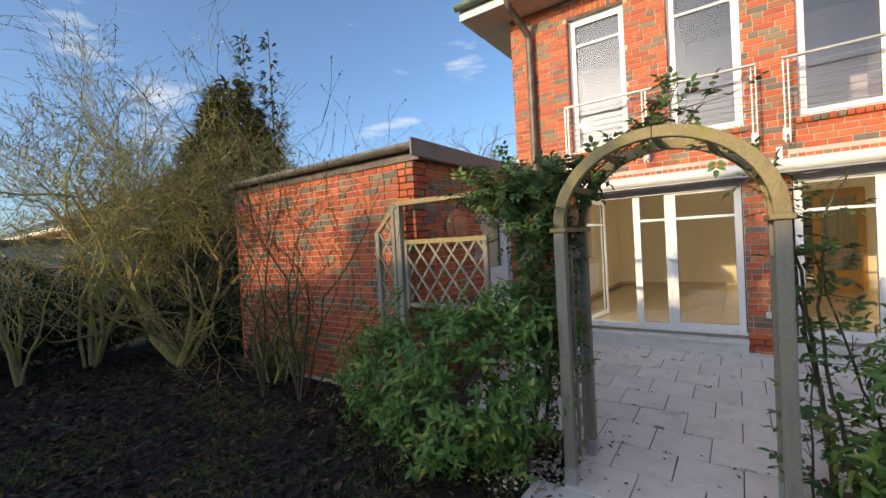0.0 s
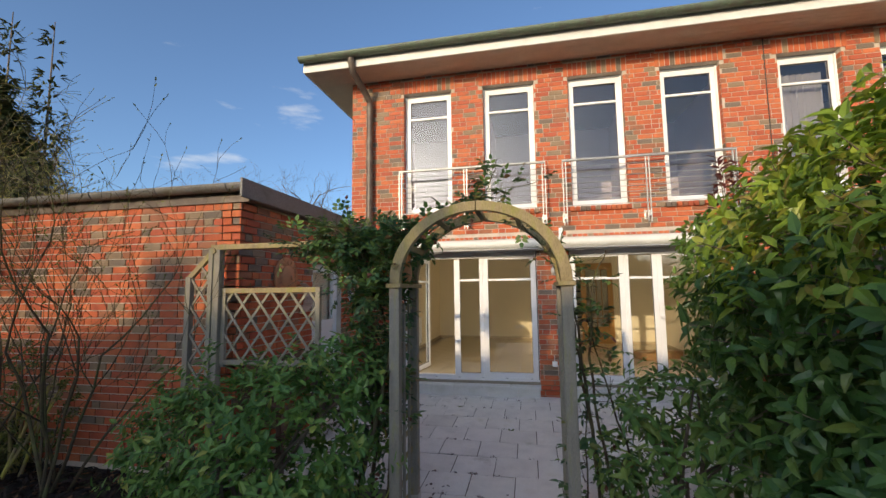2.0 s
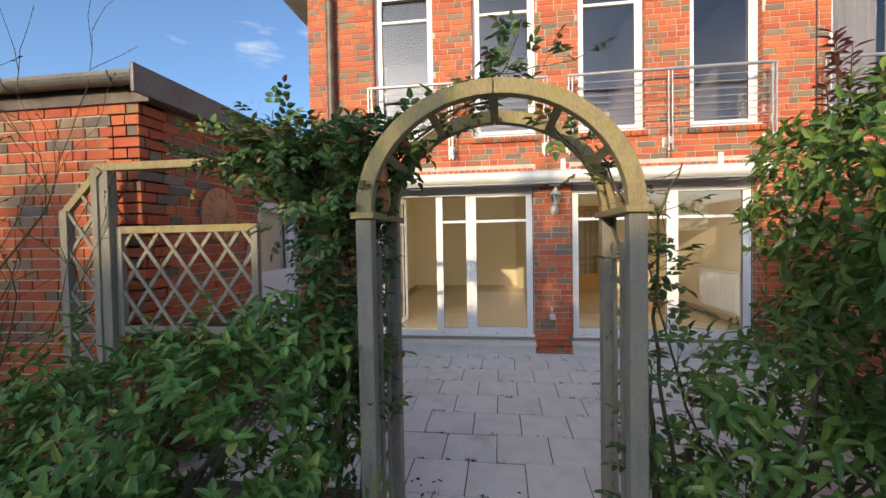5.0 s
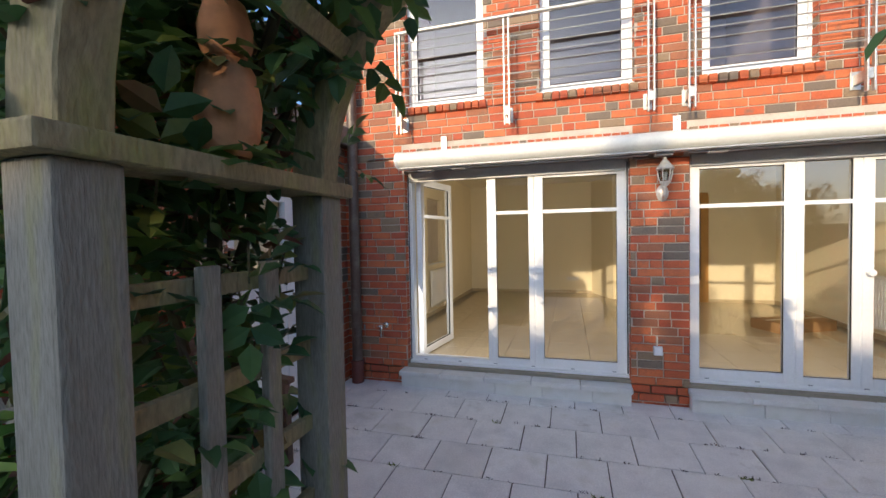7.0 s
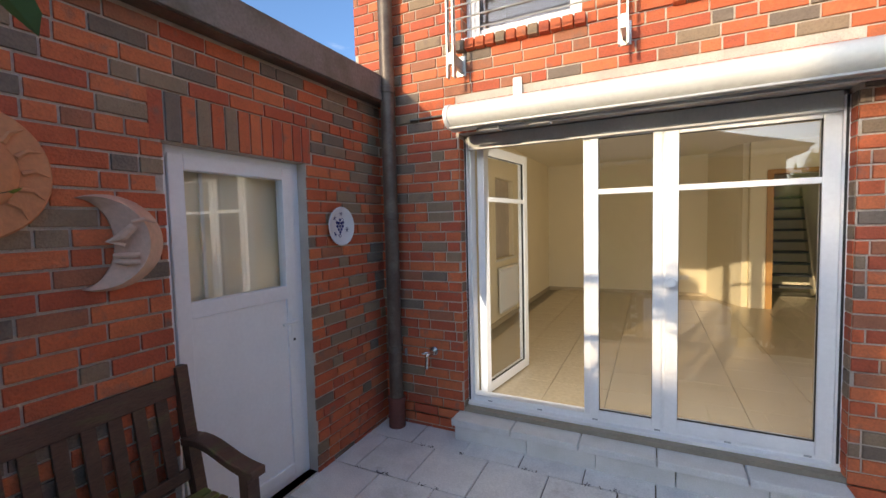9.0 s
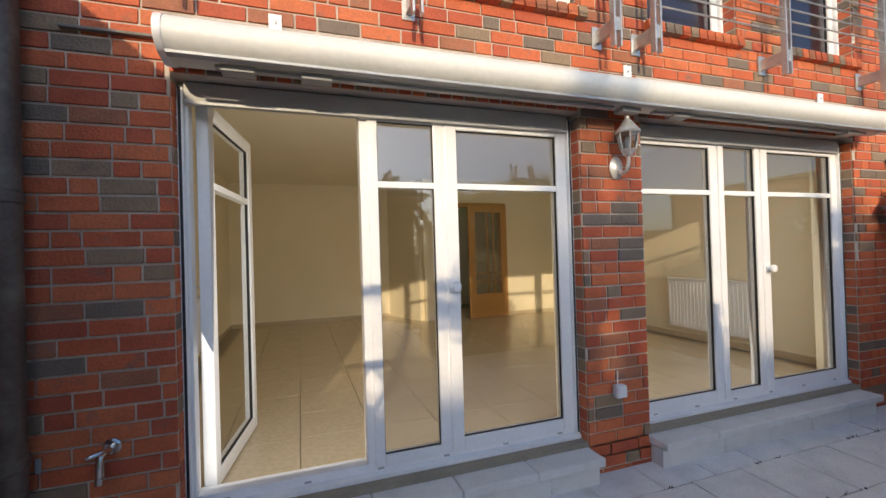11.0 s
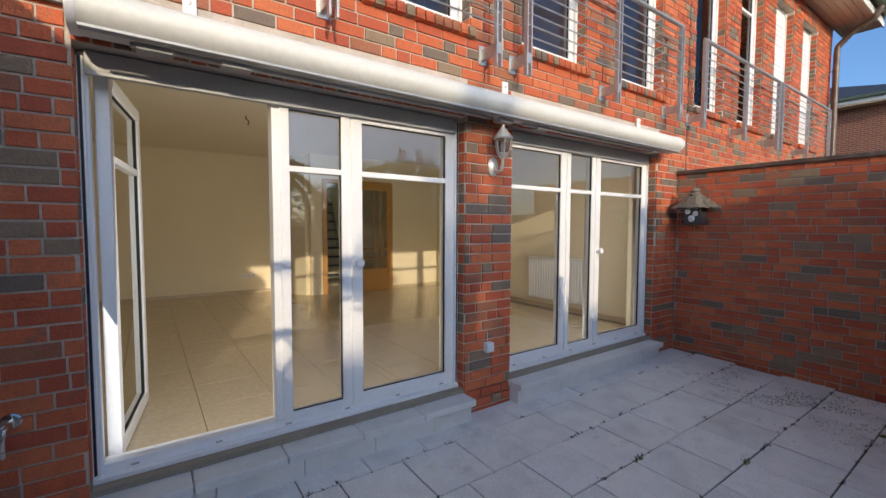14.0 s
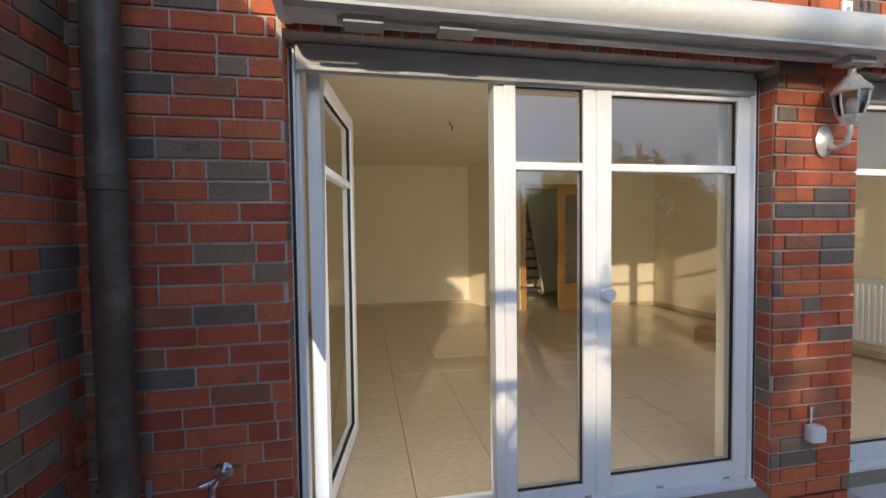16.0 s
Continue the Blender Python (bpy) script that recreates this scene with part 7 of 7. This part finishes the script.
def lay(wall, places, put, near, deep=0.014):
    """near(u, z) says which bricks are objects of their own; the rest are one joined part."""
    picked = sorted(places, key=lambda p: near(p[0] + p[2] / 2, p[1]))
    verts, faces = [], []
    for i, (u, z, length, high) in enumerate(picked):
        proud = rng.uniform(-0.0015, 0.0015)
        m = put(u, z, proud)
        if i < 300:
            key = (round(length / 0.004), round(high / 0.004), deep)
            if key not in BRICK_SHARE:
                BRICK_SHARE[key] = brick_mesh(key[0] * 0.004, key[1] * 0.004, deep, "brick")
                BRICK_SHARE[key].materials.append(M["brick"])
            ob = new("brick", BRICK_SHARE[key])
            ob.parent = wall
            ob.matrix_basis = m
        else:
            n = len(verts)
            e = 0.003
            for x, y, zz in ((0, e, 0), (length, e, 0), (length, e, high), (0, e, high), (e, 0, e), (length - e, 0, e), (length - e, 0, high - e), (e, 0, high - e), (0, deep, 0), (length, deep, 0), (length, deep, high), (0, deep, high)):
                verts.append(m @ Vector((x, y, zz)))
            faces += [tuple(n + k for k in f) for f in ((4, 5, 6, 7), (0, 1, 5, 4), (1, 2, 6, 5), (2, 3, 7, 6), (3, 0, 4, 7), (8, 9, 1, 0), (9, 10, 2, 1), (10, 11, 3, 2), (11, 8, 0, 3))]
    if verts:
        me = bpy.data.meshes.new("bricks")
        me.from_pydata([tuple(v) for v in verts], [], faces)
        me.materials.append(M["brick_far"])
        ob = new("bricks", me)
        ob.parent = wall
        tagged(ob, "", "", "", "stuff")


def on_south(u, z, proud):
    return Matrix.Translation((u, FACE + proud, z))


soldiers, sills = [], []
holes = [OPEN_1, OPEN_2, *WINS, *WINS_N]
for w in (*WINS, *WINS_N):
    holes.append((w[0] - 0.06, w[1] + 0.06, w[3], w[3] + 0.2265))      # soldier course
    holes.append((w[0] - 0.03, w[1] + 0.03, w[2] - 0.075, w[2]))      # sill
    soldiers += [(w[0] - 0.06 + k * (WIN_W + 0.12) / 13, w[3] + 0.002, (WIN_W + 0.12) / 13 - GAP, 0.215) for k in range(13)]
for o in (OPEN_1, OPEN_2):
    holes.append((o[0] - 0.02, o[1] + 0.02, o[3], o[3] + 0.2265))
    soldiers += [(o[0] + k * (o[1] - o[0]) / 29, o[3] + 0.002, (o[1] - o[0]) / 29 - GAP, 0.215) for k in range(29)]
places = brick_run(HOUSE_X0, HOUSE_X1, 0.005, HOUSE_TOP, holes, 0) + soldiers
lay(wall_south, places, on_south, lambda u, z: abs(u + 1.6) + (0 if z < 2.9 else 2.0 * (z - 2.6)))
part("movement_joint", bbox(3.36, 3.375, FACE - 0.002, FACE + 0.006, 0.02, HOUSE_TOP - 0.05, 0.001), M["seal"], wall_south, "dark vertical movement joint")
reveal = []
for o in (OPEN_1, OPEN_2, *WINS, *WINS_N):
    lo = o[2] if o[2] > 1 else 0.005
    for k in range(int((o[3] - lo) / COURSE)):
        for side, u in ((0, o[0]), (1, o[1])):
            reveal.append((u, lo + k * COURSE, side))
verts, faces = [], []
for u, z, side in reveal:
    n, d = len(verts), (0.006 if side == 0 else -0.006)
    lo_y, hi_y = FACE + 0.018, FACE + 0.125
    for x, y, zz in ((u, lo_y, z), (u, hi_y, z), (u, hi_y, z + COURSE - GAP), (u, lo_y, z + COURSE - GAP)):
        verts.append((x + d, y, zz))
    for x, y, zz in ((u, lo_y, z), (u, hi_y, z), (u, hi_y, z + COURSE - GAP), (u, lo_y, z + COURSE - GAP)):
        verts.append((x - d, y, zz))
    faces += [(n, n + 1, n + 2, n + 3), (n, n + 4, n + 5, n + 1), (n + 1, n + 5, n + 6, n + 2), (n + 2, n + 6, n + 7, n + 3), (n + 3, n + 7, n + 4, n)]
me = bpy.data.meshes.new("reveal_bricks")
me.from_pydata(verts, [], faces)
me.materials.append(M["brick_far"])
ob = new("reveal_bricks", me)
ob.parent = wall_south
tagged(ob, kind="stuff")
# rowlock sills under the upper windows
for w in (*WINS, *WINS_N):
    for k in range(12):
        wd = (WIN_W + 0.06) / 12
        key = ("sill", 0)
        if key not in BRICK_SHARE:
            BRICK_SHARE[key] = brick_mesh(wd - GAP, 0.07, 0.16, "sill_brick")
            BRICK_SHARE[key].materials.append(M["brick"])
        ob = new("sill_brick", BRICK_SHARE[key])
        ob.parent = wall_south
        ob.matrix_basis = Matrix.Translation((w[0] - 0.03 + k * wd, FACE - 0.045, w[2] - 0.085)) @ Matrix.Rotation(radians(-6), 4, "X")

# garage side: runs along y, faces +x
gholes = [GAR_DOOR, (GAR_DOOR[0] - 0.05, GAR_DOOR[1] + 0.05, GAR_DOOR[3], GAR_DOOR[3] + 0.2265)]
places = brick_run(GAR_Y, FACE, 0.005, 2.59, gholes, 0)
places += [(GAR_DOOR[0] - 0.05 + k * 0.97 / 13, GAR_DOOR[3] + 0.002, 0.97 / 13 - GAP, 0.215) for k in range(13)]
lay(wall_garage_side, places, lambda u, z, p: Matrix.Translation((GAR_X + p, u, z)) @ Matrix.Rotation(radians(90), 4, "Z"), lambda u, z: abs(u - 4.9))
# garage front faces -y
places = brick_run(GAR_X0, GAR_X, 0.005, 2.59, [], 0)
lay(wall_garage_front, places, lambda u, z, p: Matrix.Translation((u, GAR_Y + p, z)), lambda u, z: abs(u + 3.4))
# garden wall faces -x; its brick's own front is at -y, so turn the other way
for a, b, top in ((4.30, FACE - 0.02, 2.095), (0.6, 4.295, 1.635)):
    pl = [(u, z, ln, hg) for u, z, ln, hg in brick_run(a, b, 0.005, top, [], 0)]
    shifted = [(u + ln, z, ln, hg) for u, z, ln, hg in pl]
    lay(wall_garden, shifted, lambda u, z, p: Matrix.Translation((WALL_X + p, u, z)) @ Matrix.Rotation(radians(-90), 4, "Z"), lambda u, z: abs(u - 5.4))
pl = [(u + ln, z, ln, hg) for u, z, ln, hg in brick_run(0.5, 5.4, 1.2, 2.75, [], 0)]
lay(wall_far, pl, lambda u, z, p: Matrix.Translation((9.295 + p, u, z)) @ Matrix.Rotation(radians(-90), 4, "Z"), lambda u, z: abs(u - 4.6))

# terrace slabs
bm = bmesh.new()
box(bm, -3.0, 3.5, 2.9, FACE + 0.1, -0.05, -0.012)
for v in bm.verts:
    v.co.z += terrace_z(v.co.y) if v.co.z > -0.03 else 0.0
box(bm, -1.10, 0.40, -0.7, 2.9, -0.06, -0.030)
terrace = structure("pavement_terrace", bm, M["joint"], "pale square concrete slab terrace with dark weedy joints", "terrace")
SLAB = 0.40
share = []
for k in range(4):
    b = bbox(0.004, SLAB - 0.004, 0.004, SLAB - 0.004, -0.04, 0.0, 0.004)
    me = bpy.data.meshes.new("slab")
    b.to_mesh(me)
    b.free()
    me.materials.append(M["slab"])
    share.append(me)
CUT = bbox(0.004, SLAB - 0.004, 0.004, FACE - 3.13 - 7 * SLAB - 0.006, -0.04, 0.0, 0.004)
cut_me = bpy.data.meshes.new("slab_cut")
CUT.to_mesh(cut_me)
CUT.free()
cut_me.materials.append(M["slab"])
HALF = bbox(0.004, SLAB / 2 - 0.004, 0.004, SLAB - 0.004, -0.04, 0.0, 0.004)
half_me = bpy.data.meshes.new("slab_half")
HALF.to_mesh(half_me)
HALF.free()
half_me.materials.append(M["slab"])
for j in range(-9, 8):
    y = 3.13 + j * SLAB
    last = y + SLAB > FACE + 0.03
    if y > FACE - 0.1:
        continue
    lo, hi = (GAR_X, WALL_X) if y > 2.9 else (-1.08, 0.30)
    x = -0.67 - 6 * SLAB + (0 if j % 2 == 0 else SLAB / 2)
    while x < hi:
        if x + SLAB > lo + 0.1 and x < hi - 0.1:
            ob = new("slab", cut_me if last else rng.choice(share))
            ob.parent = terrace
            ob.matrix_basis = Matrix.Translation((x, y, terrace_z(y) + rng.uniform(-0.003, 0.003))) @ Euler((0.025 * (y > 3.1) + rng.uniform(-0.004, 0.004), rng.uniform(-0.004, 0.004), rng.uniform(-0.006, 0.006))).to_matrix().to_4x4()
        x += SLAB

# room tiles
floor_ob = bpy.data.objects["floor"]
tile_bm = bbox(0.002, 0.448, 0.002, 0.448, -0.02, 0.0, 0.002)
tile_me = bpy.data.meshes.new("tile")
tile_bm.to_mesh(tile_me)
tile_bm.free()
tile_me.materials.append(M["room_tile"])
for i in range(-1, 13):
    for j in range(13):
        x, y = -2.75 + i * 0.45 + 0.2, FACE + 0.27 + j * 0.45
        if -2.75 < x and x + 0.45 < 3.07 and y + 0.45 < 13.0:
            ob = new("tile", tile_me)
            ob.parent = floor_ob
            ob.matrix_basis = Matrix.Translation((x, y, 0.276 + rng.uniform(-0.0004, 0.0004)))
